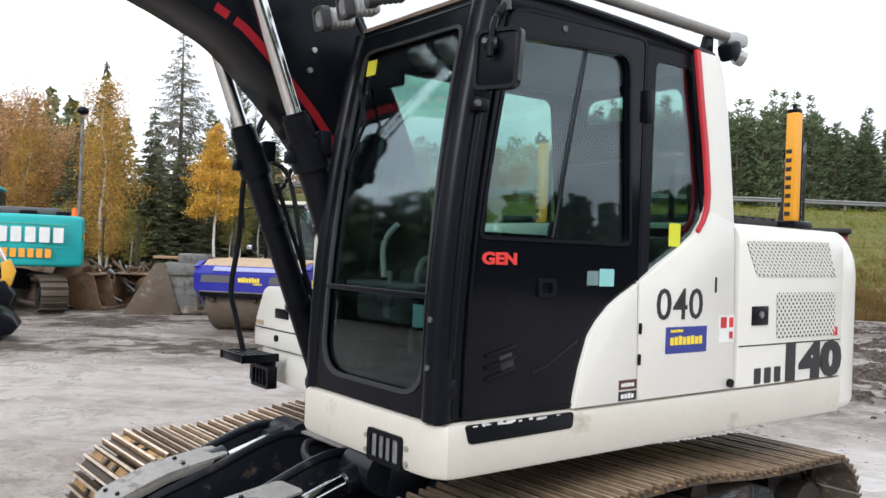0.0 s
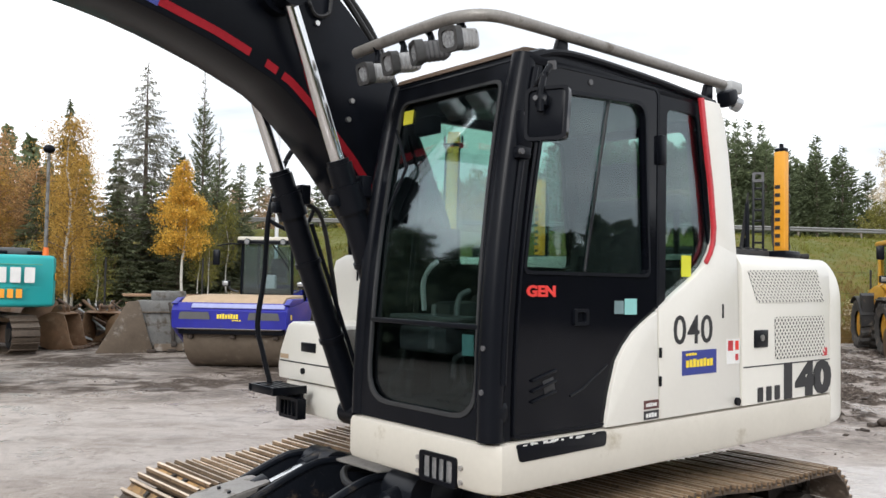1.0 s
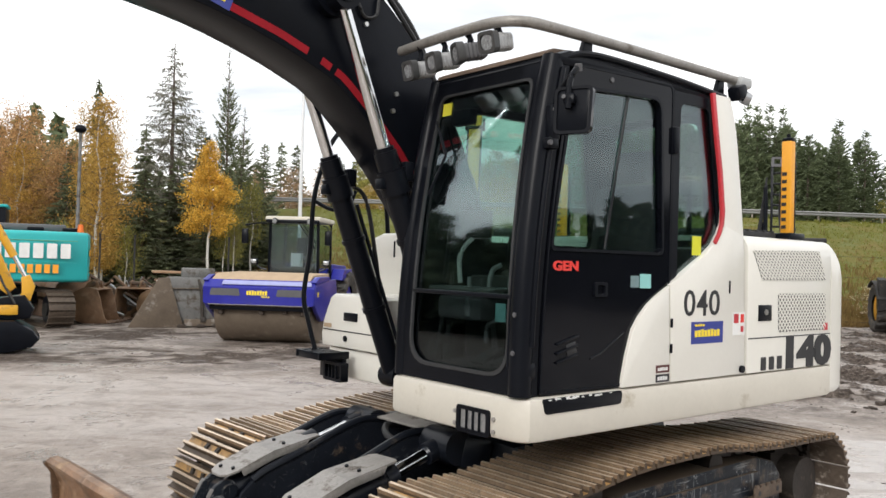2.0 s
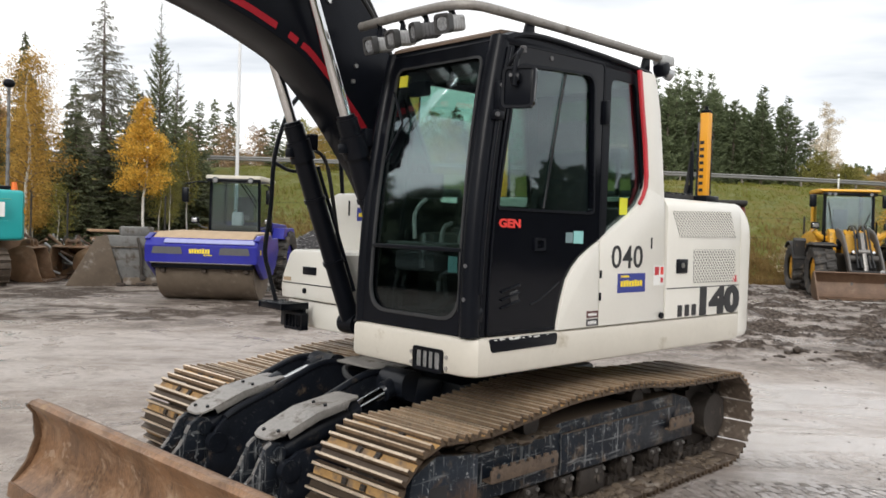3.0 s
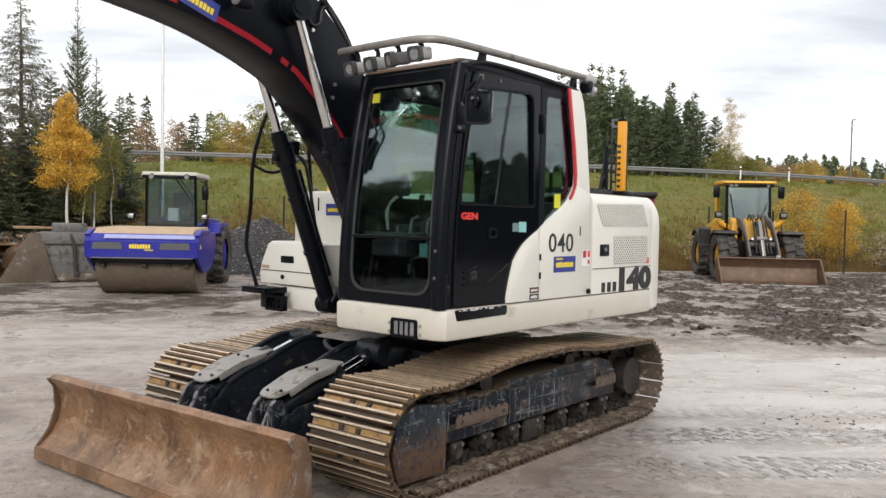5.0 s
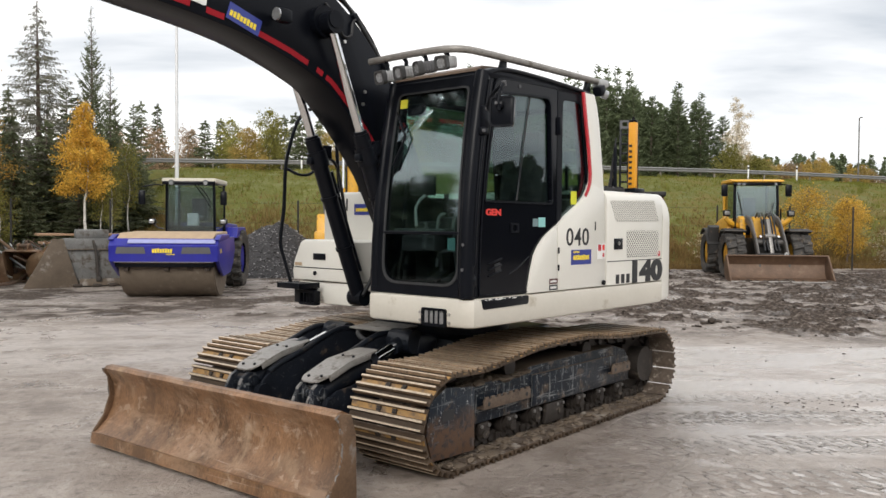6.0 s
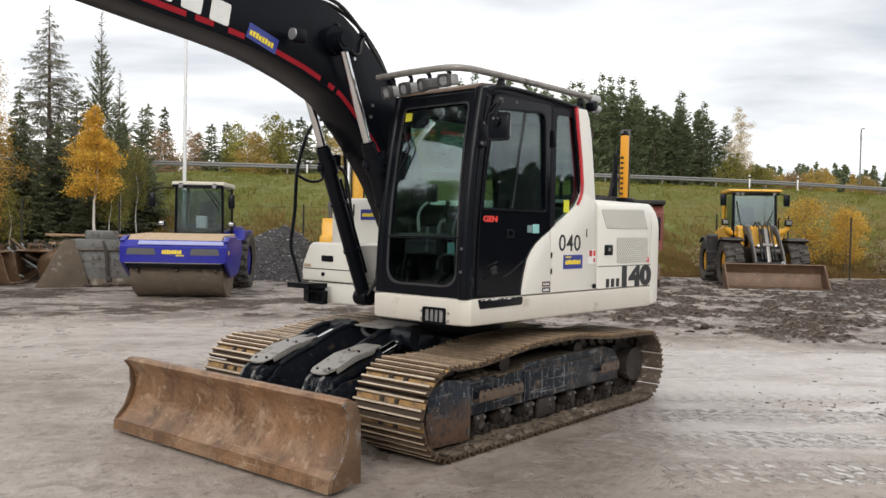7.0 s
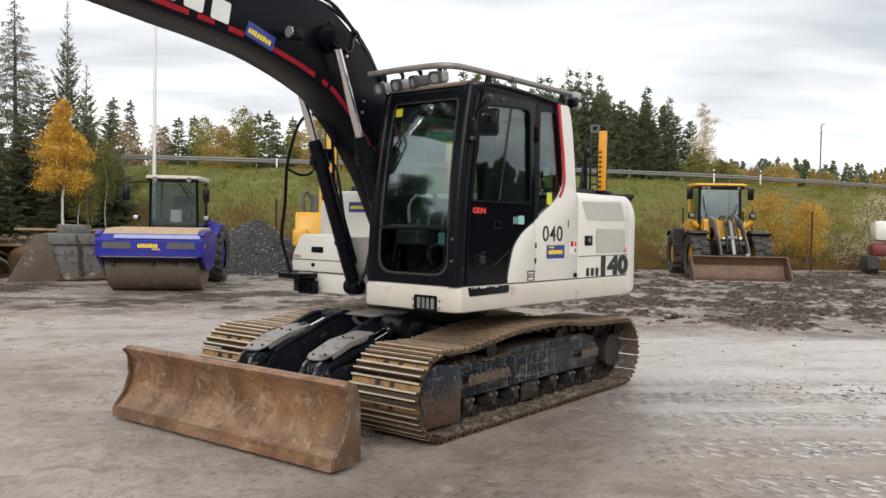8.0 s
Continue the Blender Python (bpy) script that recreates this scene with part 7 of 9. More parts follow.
for x, t in ((-1.12, 0.05), (-2.55, 0.0)):
    for y in (-0.74, 0.74):
        tube([(x, y, 1.55), (x - t * 2, y * 0.96, 3.25)], 0.055, 8, lc)
box((-1.85, 0, 1.62), (1.55, 1.5, 0.35), 0.05, None, lc)
lcab = part("loader_cab", lc, BLACK, LOADER, "black-framed glazed cab with yellow roof edge")
part("cab_roof", prism([(-0.95, 3.31), (-1.0, 3.36), (-1.4, 3.40), (-2.5, 3.40), (-2.7, 3.35), (-2.7, 3.28), (-1.0, 3.28)], "y", -0.88, 0.88, 0.02), YELLOW, lcab)
part("roof_trim", box((-1.08, 0, 3.22), (0.08, 1.62, 0.10), 0.02), BLACK, lcab)
for y in (-0.62, -0.45, 0.62):
    part("roof_lamp", rod((-1.02, y, 3.22), (-1.06, y, 3.22), 0.055, n=14), LENS, lcab)
pane(part("windscreen", box((-1.16, 0, 2.50), (0.012, 1.42, 1.36), 0, pose(0, 0, 0, 0, -3, 0)), MACHINE_GLASS, lcab))
pane(part("rear_pane", box((-2.58, 0, 2.55), (0.012, 1.40, 1.2), 0), GLASS, lcab))
for y in (-0.735, 0.735):
    pane(part("side_pane", box((-1.85, y, 2.5), (1.32, 0.012, 1.36), 0), GLASS, lcab))
ls = part("driver_seat", box((-1.95, 0, 2.02), (0.5, 0.5, 0.2), 0.05), SEATGREY, lcab)
part("seat_back", box((-2.18, 0, 2.42), (0.14, 0.48, 0.72), 0.05), SEATGREY, ls)
part("wiper_arm", tube([(-1.10, -0.45, 2.0), (-1.13, -0.62, 2.95)], 0.015, 6), BLACK, lcab)
part("wiper_arm", tube([(-1.10, 0.35, 1.95), (-1.13, 0.62, 2.6)], 0.015, 6), BLACK, lcab)
for y in (-0.46, 0.46):
    part("lift_arm", prism([(-0.70, 2.04), (-0.55, 2.14), (0.10, 1.94), (0.85, 1.20), (1.25, 0.62), (1.25, 0.40), (1.10, 0.38), (0.98, 0.58), (0.60, 1.12), (0.0, 1.70), (-0.65, 1.90)], "y", y - 0.04, y + 0.04, 0.015), LARM, LOADER)
    part("arm_edge", tube(curve([(-0.55, y, 2.145), (0.10, y, 1.945), (0.85, y, 1.205), (1.25, y, 0.63)], 4), 0.018, 6), BARE, LOADER)
    lcy = part("lift_cylinder", rod((-0.35, y * 0.62, 1.10), (0.25, y * 0.62, 1.32), 0.07, n=14), BLACK, LOADER)
    part("piston_rod", rod((0.25, y * 0.62, 1.32), (0.60, y * 0.62, 1.42), 0.04, n=12), CHROME, lcy)
part("tilt_lever", prism([(0.20, 2.0), (0.32, 2.0), (0.95, 0.95), (0.95, 0.72), (0.82, 0.72), (0.25, 1.45)], "y", -0.06, 0.06, 0.02), BARE, LOADER)
part("link_eye", rod((0.62, -0.16, 1.42), (0.62, 0.16, 1.42), 0.075, n=14), BARE, LOADER)
part("shackle", ring(rounded([(0.30, 0.66), (0.42, 0.66), (0.42, 0.92), (0.30, 0.92)], 0.05, 4), rounded([(0.34, 0.71), (0.38, 0.71), (0.38, 0.86), (0.34, 0.86)], 0.015, 4), lambda u, v, s_: (1.24 - 0.03 * s_, u, v)), LIGHTGREY, LOADER)
tc = part("tilt_cylinder", rod((-0.55, 0, 1.85), (0.0, 0, 1.93), 0.085, n=14), BLACK, LOADER)
part("piston_rod", rod((0.0, 0, 1.93), (0.25, 0, 1.95), 0.045, n=12), CHROME, tc)
part("cross_tube", rod((0.55, -0.42, 1.22), (0.55, 0.42, 1.22), 0.10, n=14), LARM, LOADER)
part("quick_coupler", box((1.15, 0, 0.60), (0.14, 1.0, 0.56), 0.03), LDARK, LOADER)
for y in (-0.80, 0.80):
    part("side_tank", prism([(-1.10, 1.42), (-1.15, 1.92), (-1.35, 2.02), (-2.30, 2.0), (-2.35, 1.42)], "y", y - 0.20, y + 0.20, 0.04), YELLOW, LOADER)
part("yellow_nose", prism([(-0.6, 1.3), (-0.65, 2.0), (-0.5, 2.08), (-0.25, 1.95), (-0.2, 1.3)], "y", -0.32, 0.32, 0.04), YELLOW, LOADER)
for y in (-0.2, -0.1, 0.12, 0.22):
    part("hydraulic_hose", tube(curve([(-0.5, y, 2.02), (-0.15, y, 2.2), (0.25, y * 0.9, 1.95), (0.6, y, 1.35), (0.95, y * 1.1, 0.95)], 5), 0.03, 6), HOSE, LOADER)
bk = bmesh.new()
bkp = [(2.20, 0.03), (1.75, 0.03), (1.42, 0.10), (1.27, 0.28), (1.24, 0.52), (1.36, 0.74), (1.48, 0.81)]
outp = [(1.46, 0.84), (1.32, 0.77), (1.20, 0.53), (1.23, 0.26), (1.40, 0.06), (1.75, -0.0), (2.20, 0.0)]
prism(bkp + outp, "y", -1.55, 1.55, 0.0, bk)
lbk = part("loader_bucket", bk, BUCKETBROWN, LOADER, "worn brown steel bucket resting on the ground")
for y in (-1.56, 1.56):
    part("side_plate", prism([(2.20, 0.0), (1.75, 0.0), (1.40, 0.06), (1.23, 0.26), (1.20, 0.53), (1.32, 0.77), (1.48, 0.84), (2.12, 0.10)], "y", y - 0.02, y + 0.02, 0.005), BUCKETBROWN, lbk)
part("bucket_lip", box((2.15, 0, 0.025), (0.22, 3.14, 0.03), 0.005), STEEL, lbk)

# ---- the teal excavator, seen from behind ----
GXSHOE = mat("brown_track_steel", (0.10, 0.075, 0.055), 0.55, 0.2, 0.4, 6, 0.2, 50, (0.045, 0.036, 0.03), 0.4, 5)
GX = thing("teal_excavator", pose(-11.75, 20.08, 0, 0, 0, 117), "teal excavator with white and orange name blocks, parked", "excavator")
cwt = [(-0.95, -1.46), (-1.35, -1.40), (-1.52, -1.05), (-1.62, -0.5), (-1.64, 0.0), (-1.62, 0.5), (-1.52, 1.05), (-1.35, 1.40), (-0.95, 1.46)]
gcw = part("counterweight", prism(cwt, "z", 1.12, 2.36, 0.10, seg=4), TEAL, GX, "rounded teal counterweight")
ON_REAR = Matrix(((0, 0, -1, 0), (-1, 0, 0, 0), (0, 1, 0, 0), (0, 0, 0, 1)))
for bm in name_forms(2.10, 0.36, 7, Matrix.Translation((-1.655, 1.02, 1.70)) @ ON_REAR, 0.26, 0.05):
    part("name_block", bm, WHITE_INK, gcw, "white block in place of a letter")
for bm in name_forms(1.48, 0.21, 8, Matrix.Translation((-1.655, 0.68, 1.34)) @ ON_REAR, 0.30, 0.05):
    part("rental_block", bm, ORANGE_INK, gcw)
part("top_line", box((-1.640, -0.05, 2.13), (0.02, 2.2, 0.025), 0.004), mat("faint_line", (0.10, 0.36, 0.25), 0.5), gcw)
part("lower_crease", box((-1.635, 0.0, 1.60), (0.02, 2.3, 0.015), 0.004), TEAL, gcw)
part("side_marker", box((-1.22, -1.45, 1.85), (0.12, 0.03, 0.16), 0.01), ORANGE_INK, gcw)
part("upper_body", box((0.5, 0, 1.70), (2.9, 2.8, 1.16), 0.08), TEAL, GX)
part("engine_cover", box((-0.3, 0.1, 2.45), (1.5, 2.0, 0.18), 0.06), GREYPL, GX)
for y in (-1.0, -0.2, 0.7):
    part("cover_bump", box((-0.95, y, 2.42), (0.26, 0.4, 0.10), 0.04), BLACK, GX)
part("beacon", rod((-1.15, -1.22, 2.36), (-1.15, -1.22, 2.56), 0.08, 0.06, n=14), ORANGE, GX)
gcab = part("cab", box((1.3, 1.0, 2.2), (1.5, 0.95, 1.6), 0.08), BLACK, GX)
part("cab_roof", box((1.3, 1.0, 3.03), (1.55, 1.0, 0.08), 0.03), TEAL, gcab)
UNDER = pose(0, 0.90, 0, 0, 0, 18)      # the tracks stand turned under the teal machine
for y in (-1.15, 1.15):
    line = []
    for k in range(13):
        a = -math.pi / 2 + math.pi * k / 12
        line.append((1.75 + 0.42 * math.cos(a), 0.45 + 0.42 * math.sin(a)))
    for k in range(13):
        a = math.pi / 2 + math.pi * k / 12
        line.append((-1.75 + 0.42 * math.cos(a), 0.45 + 0.42 * math.sin(a)))
    tr_, _ = along(line, 56)
    tt = part("track", box((0, y, 0.45), (3.3, 0.36, 0.45), 0.05), RUSTDARK, GX, "brown muddy steel track", UNDER)
    for x in (-1.75, 1.75):
        part("track_wheel", rod((x, y - 0.24, 0.45), (x, y + 0.24, 0.45), 0.33, n=28), BLACK, tt)
        part("wheel_hub", rod((x, y - 0.27, 0.45), (x, y + 0.27, 0.45), 0.16, n=20), LDARK, tt)
    for x, z, a in tr_:
        m = Matrix.Translation((x, y, z)) @ Matrix.Rotation(-a, 4, "Y")
        sh = box((0, 0, 0), (0.165, 0.62, 0.03), 0.004)
        box((0.05, 0, -0.03), (0.025, 0.62, 0.05), 0, None, sh)
        part("track_shoe", sh, GXSHOE, tt, "", m)
part("chassis", box((0, 0, 0.78), (1.9, 1.9, 0.5), 0.06), BLACK, GX, "", UNDER)

# ---- the yellow excavator's lowered arm and bucket ----
YA = thing("yellow_excavator", pose(-8.95, 14.0, 0, 0, 0, 28), "yellow excavator arm with a black bucket resting on the ground", "excavator")
part("stick", prism([(-1.9, 4.6), (-1.55, 4.6), (-0.55, 2.95), (0.05, 1.75), (0.30, 1.18), (0.16, 1.05), (0.0, 1.18), (-0.35, 1.95), (-0.95, 3.1)], "y", -0.13, 0.13, 0.03), YELLOW, YA)
cyy = part("bucket_cylinder", rod((-0.30, 0, 2.75), (0.25, 0, 1.75), 0.07, n=14), YELLOW, YA)
part("piston_rod", rod((0.25, 0, 1.75), (0.48, 0, 1.30), 0.04, n=12), CHROME, cyy)
part("linkage", prism([(0.38, 1.36), (0.52, 1.42), (0.62, 1.20), (0.55, 0.95), (0.42, 0.80), (0.30, 0.88), (0.40, 1.10)], "y", -0.18, 0.18, 0.02), YELLOW, YA)
part("tilt_rotator", prism([(-0.25, 0.95), (0.45, 1.05), (0.62, 0.80), (0.55, 0.62), (-0.25, 0.58)], "y", -0.28, 0.28, 0.04), BLACK, YA, "black tilting coupler with yellow clamps")
part("yellow_clamp", box((0.20, -0.30, 0.78), (0.30, 0.06, 0.18), 0.02), YELLOW, YA)
part("bucket", prism([(-0.95, 0.62), (0.30, 0.60), (0.62, 0.42), (0.72, 0.26), (0.60, 0.12), (0.20, 0.02), (-0.5, 0.0), (-0.95, 0.2)], "y", -0.55, 0.55, 0.05), BLACK, YA, "black digging bucket with worn edge")
for y in (-0.2, 0.0, 0.2):
    part("hose", tube(curve([(-0.6, y, 2.6), (-0.1, y, 1.7), (0.1, y - 0.1, 1.25), (0.3, y - 0.2, 0.9)], 5), 0.022, 6), HOSE, YA)

# ---- the yellow excavator behind ----
YX = thing("yellow_excavator", pose(0.12, 25.4, 0, 0, 0, -96), "yellow excavator standing behind a gravel pile with raised boom", "excavator")
part("upper_body", box((-0.9, 0, 1.45), (2.6, 2.5, 1.0), 0.10), YELLOW, YX)
part("side_box", prism([(0.4, 0.95), (1.0, 0.95), (1.0, 1.85), (0.85, 2.05), (0.4, 2.05)], "y", -1.55, -0.62, 0.06), YELLOW, YX, "yellow side box with grey machinery above")
part("step_box", box((1.05, -1.35, 1.2), (0.35, 0.5, 0.6), 0.08), YELLOW, YX)
part("exhaust_guard", tube(curve([(0.5, -1.30, 2.0), (0.55, -1.33, 2.55), (0.4, -1.2, 2.75), (0.3, -1.0, 2.4)], 4), 0.06, 8), GREYPL, YX)
part("air_filter", rod((0.35, -0.85, 2.05), (0.35, -0.85, 2.65), 0.24, n=18), GREYPL, YX)
ycab = part("cab", box((0.25, 0.78, 2.1), (1.6, 0.95, 1.75), 0.10), BLACK, YX)
pane(part("windscreen", box((1.06, 0.78, 2.2), (0.012, 0.8, 1.3)), GLASS, ycab))
part("boom", prism([(0.30, 1.5), (0.55, 1.5), (0.62, 3.2), (0.45, 5.2), (0.25, 6.3), (0.05, 6.6), (-0.20, 6.55), (-0.20, 6.1), (0.0, 5.0), (0.10, 3.2)], "y", -0.58, -0.20, 0.02), YELLOW, YX, "yellow boom raised nearly upright")
yc_ = part("boom_cylinder", rod((0.85, -0.70, 1.5), (0.75, -0.70, 2.9), 0.08, n=14), YELLOW, YX)
part("piston_rod", rod((0.75, -0.70, 2.9), (0.66, -0.70, 4.0), 0.045, n=12), CHROME, yc_)
part("boom_head", box((0.14, -0.39, 6.15), (0.30, 0.62, 0.14), 0.03), BLACK, YX)
for y in (-0.66, -0.12):
    part("head_pin", box((0.12, y, 6.30), (0.14, 0.06, 0.34), 0.02), BLACK, YX)
for y in (-0.60, -0.18):
    part("boom_hose", tube(curve([(0.62, y, 2.2), (0.68, y, 3.4), (0.55, y, 5.0), (0.30, y, 6.2)], 4), 0.03, 6), HOSE, YX)
for y in (-1.05, 1.05):
    part("track", prism([(1.6, 0.0), (1.95, 0.3), (1.85, 0.72), (1.5, 0.88), (-1.5, 0.88), (-1.9, 0.65), (-1.9, 0.3), (-1.6, 0.0)], "y", y - 0.28, y + 0.28, 0.03), RUSTDARK, YX)

# ---- the black drill rig beyond the excavator ----
RIGRED = mat("dull_rig_red", (0.17, 0.045, 0.035), 0.5, 0, 0.25, 4, 0.1, 40, (0.10, 0.075, 0.06), 0.4, 4)
DR = thing("drill_rig", pose(8.72, 24.02, 0, 0, 0, -110), "black and dull red drill rig with an upright mast and hoses", "drill rig")
for y in (-1.0, 1.0):
    part("track", prism([(1.3, 0.0), (1.6, 0.28), (1.5, 0.62), (1.2, 0.75), (-1.2, 0.75), (-1.5, 0.6), (-1.6, 0.28), (-1.3, 0.0)], "y", y - 0.2, y + 0.2, 0.03), RUSTDARK, DR)
part("carrier", box((-0.3, 0.1, 0.95), (1.9, 1.7, 0.6), 0.08), LDARK, DR)
part("engine_house", prism([(-2.0, 1.2), (-2.0, 2.7), (0.0, 2.7), (0.25, 2.45), (0.25, 1.2)], "y", -0.55, 1.32, 0.06), RIGRED, DR, "dull red engine house")
part("house_roof", box((-0.9, 0.38, 2.80), (2.3, 1.98, 0.16), 0.05), LDARK, DR)
for y in (0.55, 1.05):
    part("house_vent", box((0.252, y, 1.9), (0.02, 0.34, 0.8), 0.01), BLACK, DR)
for y in (-0.13, 0.13):
    part("mast_rail", box((0.75, y, 2.85), (0.12, 0.07, 4.3), 0.015), BLACK, DR)
for k in range(13):
    part("mast_rung", box((0.75, 0, 1.0 + 0.31 * k), (0.08, 0.22, 0.06), 0.01), BLACK, DR)
part("mast_head", ring(rounded([(-0.16, 4.90), (0.16, 4.90), (0.16, 5.18), (-0.16, 5.18)], 0.04, 4), rounded([(-0.08, 4.98), (0.08, 4.98), (0.08, 5.12), (-0.08, 5.12)], 0.02, 4), lambda u, v, s_: (0.83 - 0.16 * s_, u, v)), GREYPL, DR)
part("feed_cylinder", rod((0.85, -0.26, 1.4), (0.85, -0.30, 4.3), 0.06, n=12), BLACK, DR)
part("brace_cylinder", rod((0.55, -0.85, 1.35), (0.72, -0.35, 3.3), 0.08, n=12), BLACK, DR)
part("brace_head", box((0.66, -0.58, 2.5), (0.18, 0.22, 0.35), 0.04), BLACK, DR)
for k in range(3):
    part("feed_hose", tube(curve([(0.70, -0.30 - 0.05 * k, 1.3), (0.80, -0.50 - 0.05 * k, 2.2), (0.82, -0.40 - 0.03 * k, 3.2), (0.80, -0.27, 4.2 + 0.2 * k)], 5), 0.03, 6), HOSE, DR)

# ---- the red and white mini machine at the yard's edge ----
MINIRED = mat("dull_machine_red", (0.16, 0.025, 0.022), 0.5, 0, 0.2, 4, 0.1, 40, (0.10, 0.07, 0.05), 0.3, 4)
MX = thing("mini_excavator", pose(22.6, 26.9, 0, 0, 0, -120), "small red and white tracked machine by the fence", "excavator")
part("body", box((0, 0, 1.0), (1.6, 1.5, 0.50), 0.12), MINIRED, MX)
part("cover", box((0.1, 0, 1.75), (1.5, 1.4, 0.85), 0.25), WHITE, MX)
part("roof_lamp", rod((0.2, 0.3, 2.15), (0.2, 0.3, 2.45), 0.12, n=12), LIGHTGREY, MX)
for y in (-0.75, 0.75):
    part("track", prism([(1.0, 0.0), (1.3, 0.25), (1.2, 0.6), (0.9, 0.72), (-0.9, 0.72), (-1.2, 0.6), (-1.3, 0.25), (-1.0, 0.0)], "y", y - 0.2, y + 0.2, 0.04), RUBBER, MX)

# ---- attachments and scrap along the yard's edge ----
LDARK_STEEL = mat("dark_rib_steel", (0.055, 0.048, 0.042), 0.6, 0.2, 0.35, 8, 0.2, 50, (0.14, 0.11, 0.085), 0.35, 6)
GB = thing("loose_bucket", pose(-8.15, 20.15, 0, 0, 0, 24) @ Matrix.Diagonal((0.87, 0.87, 0.87, 1)), "grey galvanised loader bucket lying face down, side plate muddy", "bucket")
part("shell", prism([(-0.9, 0.0), (-0.15, 1.42), (0.25, 1.50), (1.9, 1.46), (2.3, 1.40), (2.4, 0.1), (2.3, 0.0)], "y", -0.02, 0.62, 0.05), GALV, GB)
part("side_plate", prism([(-1.0, 0.0), (-0.18, 1.46), (0.12, 1.48), (0.55, 0.0)], "y", -0.10, -0.03, 0.01), MUDSTEEL, GB, "brown muddy side plate")
part("back_flange", box((1.15, -0.02, 1.32), (2.1, 0.12, 0.34), 0.02), GALV, GB)
part("top_block", box((0.95, 0.2, 1.62), (0.95, 0.4, 0.30), 0.04), GALV, GB)
for x in (0.95, 1.70):
    part("rib", tube(curve([(x, -0.06, 1.44), (x + 0.08, -0.09, 1.1), (x + 0.12, -0.10, 0.6), (x + 0.14, -0.07, 0.2)], 4), 0.05, 6), LDARK_STEEL, GB)
    part("rib_foot", box((x + 0.16, -0.10, 0.24), (0.16, 0.10, 0.16), 0.03), LDARK_STEEL, GB)
part("wear_plate", box((1.45, -0.06, 0.14), (1.75, 0.08, 0.22), 0.015, pose(0, 0, 0, -8, 0, 0)), MUDSTEEL, GB)
part("top_seam", box((1.1, -0.085, 1.16), (2.2, 0.02, 0.03), 0.006), MUDSTEEL, GB)
for x in (0.5, 1.05, 1.5, 2.0):
    part("mud_lump", box((x, -0.16, 0.05), (0.26, 0.16, 0.10), 0.04), MUDCLOD, GB)


def old_bucket(m, s, label):
    """A rusty digging bucket lying with its mouth towards +x."""
    b = thing("rusty_bucket", m, label, "bucket", "old buckets along the yard's edge")
    arc = [(math.cos(a), math.sin(a)) for a in [math.radians(62 + 22 * k) for k in range(11)]]
    outer = [(0.56 * s * c - 0.05 * s, (0.52 + 0.52 * d) * s) for c, d in arc] + [(0.50 * s, 0.02)]
    inner = [(0.52 * s * c - 0.05 * s, (0.52 + 0.485 * d) * s) for c, d in arc] + [(0.50 * s, 0.055)]
    part("shell", prism(outer + inner[::-1], "y", -0.55 * s, 0.55 * s, 0.0), RUST, b)
    for y in (-0.55, 0.55):
        part("side_plate", prism(outer[:-1] + [(0.52 * s, 0.02), (0.40 * s, 0.30 * s), (0.30 * s, 0.75 * s)], "y", y * s - 0.02, y * s + 0.02, 0.004), RUST, b)
    part("lip", box((0.50 * s, 0, 0.04), (0.16 * s, 1.1 * s, 0.05), 0.01), BUCKETBROWN, b)
    for k in range(4):
        part("tooth", box((0.62 * s, (-0.42 + 0.28 * k) * s, 0.05), (0.20 * s, 0.08 * s, 0.06), 0.015), RUSTDARK, b)
    for y in (-0.16, 0.16):
        part("ear", prism([(-0.35 * s, 0.92 * s), (0.12 * s, 0.99 * s), (0.08 * s, 1.2 * s), (-0.06 * s, 1.25 * s), (-0.22 * s, 1.16 * s)], "y", y * s - 0.02, y * s + 0.02, 0.005), RUST, b)
    part("pin_tube", rod((-0.02 * s, -0.24 * s, 1.15 * s), (-0.02 * s, 0.24 * s, 1.15 * s), 0.06 * s, n=12), RUSTDARK, b)
    return b


old_bucket(pose(-10.30, 21.0, 0, 0, 0, 4), 0.92, "rusty digging bucket lying open on the gravel")
old_bucket(pose(-9.85, 22.5, 0, 0, 0, -95), 0.9, "large rust-brown bucket beside a scrap heap")
old_bucket(pose(-8.95, 22.2, 0, 0, 0, -20), 0.85, "dark rusted bucket leaning among steel scrap")
old_bucket(pose(-11.9, 23.0, 0, 0, 0, 40), 1.2, "rusty bucket with mud inside")
old_bucket(pose(-13.3, 23.6, 0, 0, 0, 100), 1.2, "rusty bucket on the far gravel")
rngs = random.Random(11)
for i in range(90):
    x, y = rngs.uniform(-11.4, -8.3), rngs.uniform(22.4, 24.6)
    a, l = rngs.uniform(0, 6.28), rngs.uniform(0.6, 1.9)
    z0_, z1_ = rngs.uniform(0.05, 0.5), rngs.uniform(0.4, 1.25)
    dx, dy = math.cos(a) * l / 2, math.sin(a) * l / 2
    sc_ = rod((x - dx, y - dy, z0_), (x + dx, y + dy, z1_), rngs.choice((0.015, 0.02, 0.03, 0.05)), n=8)
    tagged(part("scrap_rod", sc_, rngs.choice((GALV, RUSTDARK, RUST, RUSTDARK, LIGHTGREY))), "rusty steel rod sticking out of a scrap heap", "scrap", "steel scrap heap")
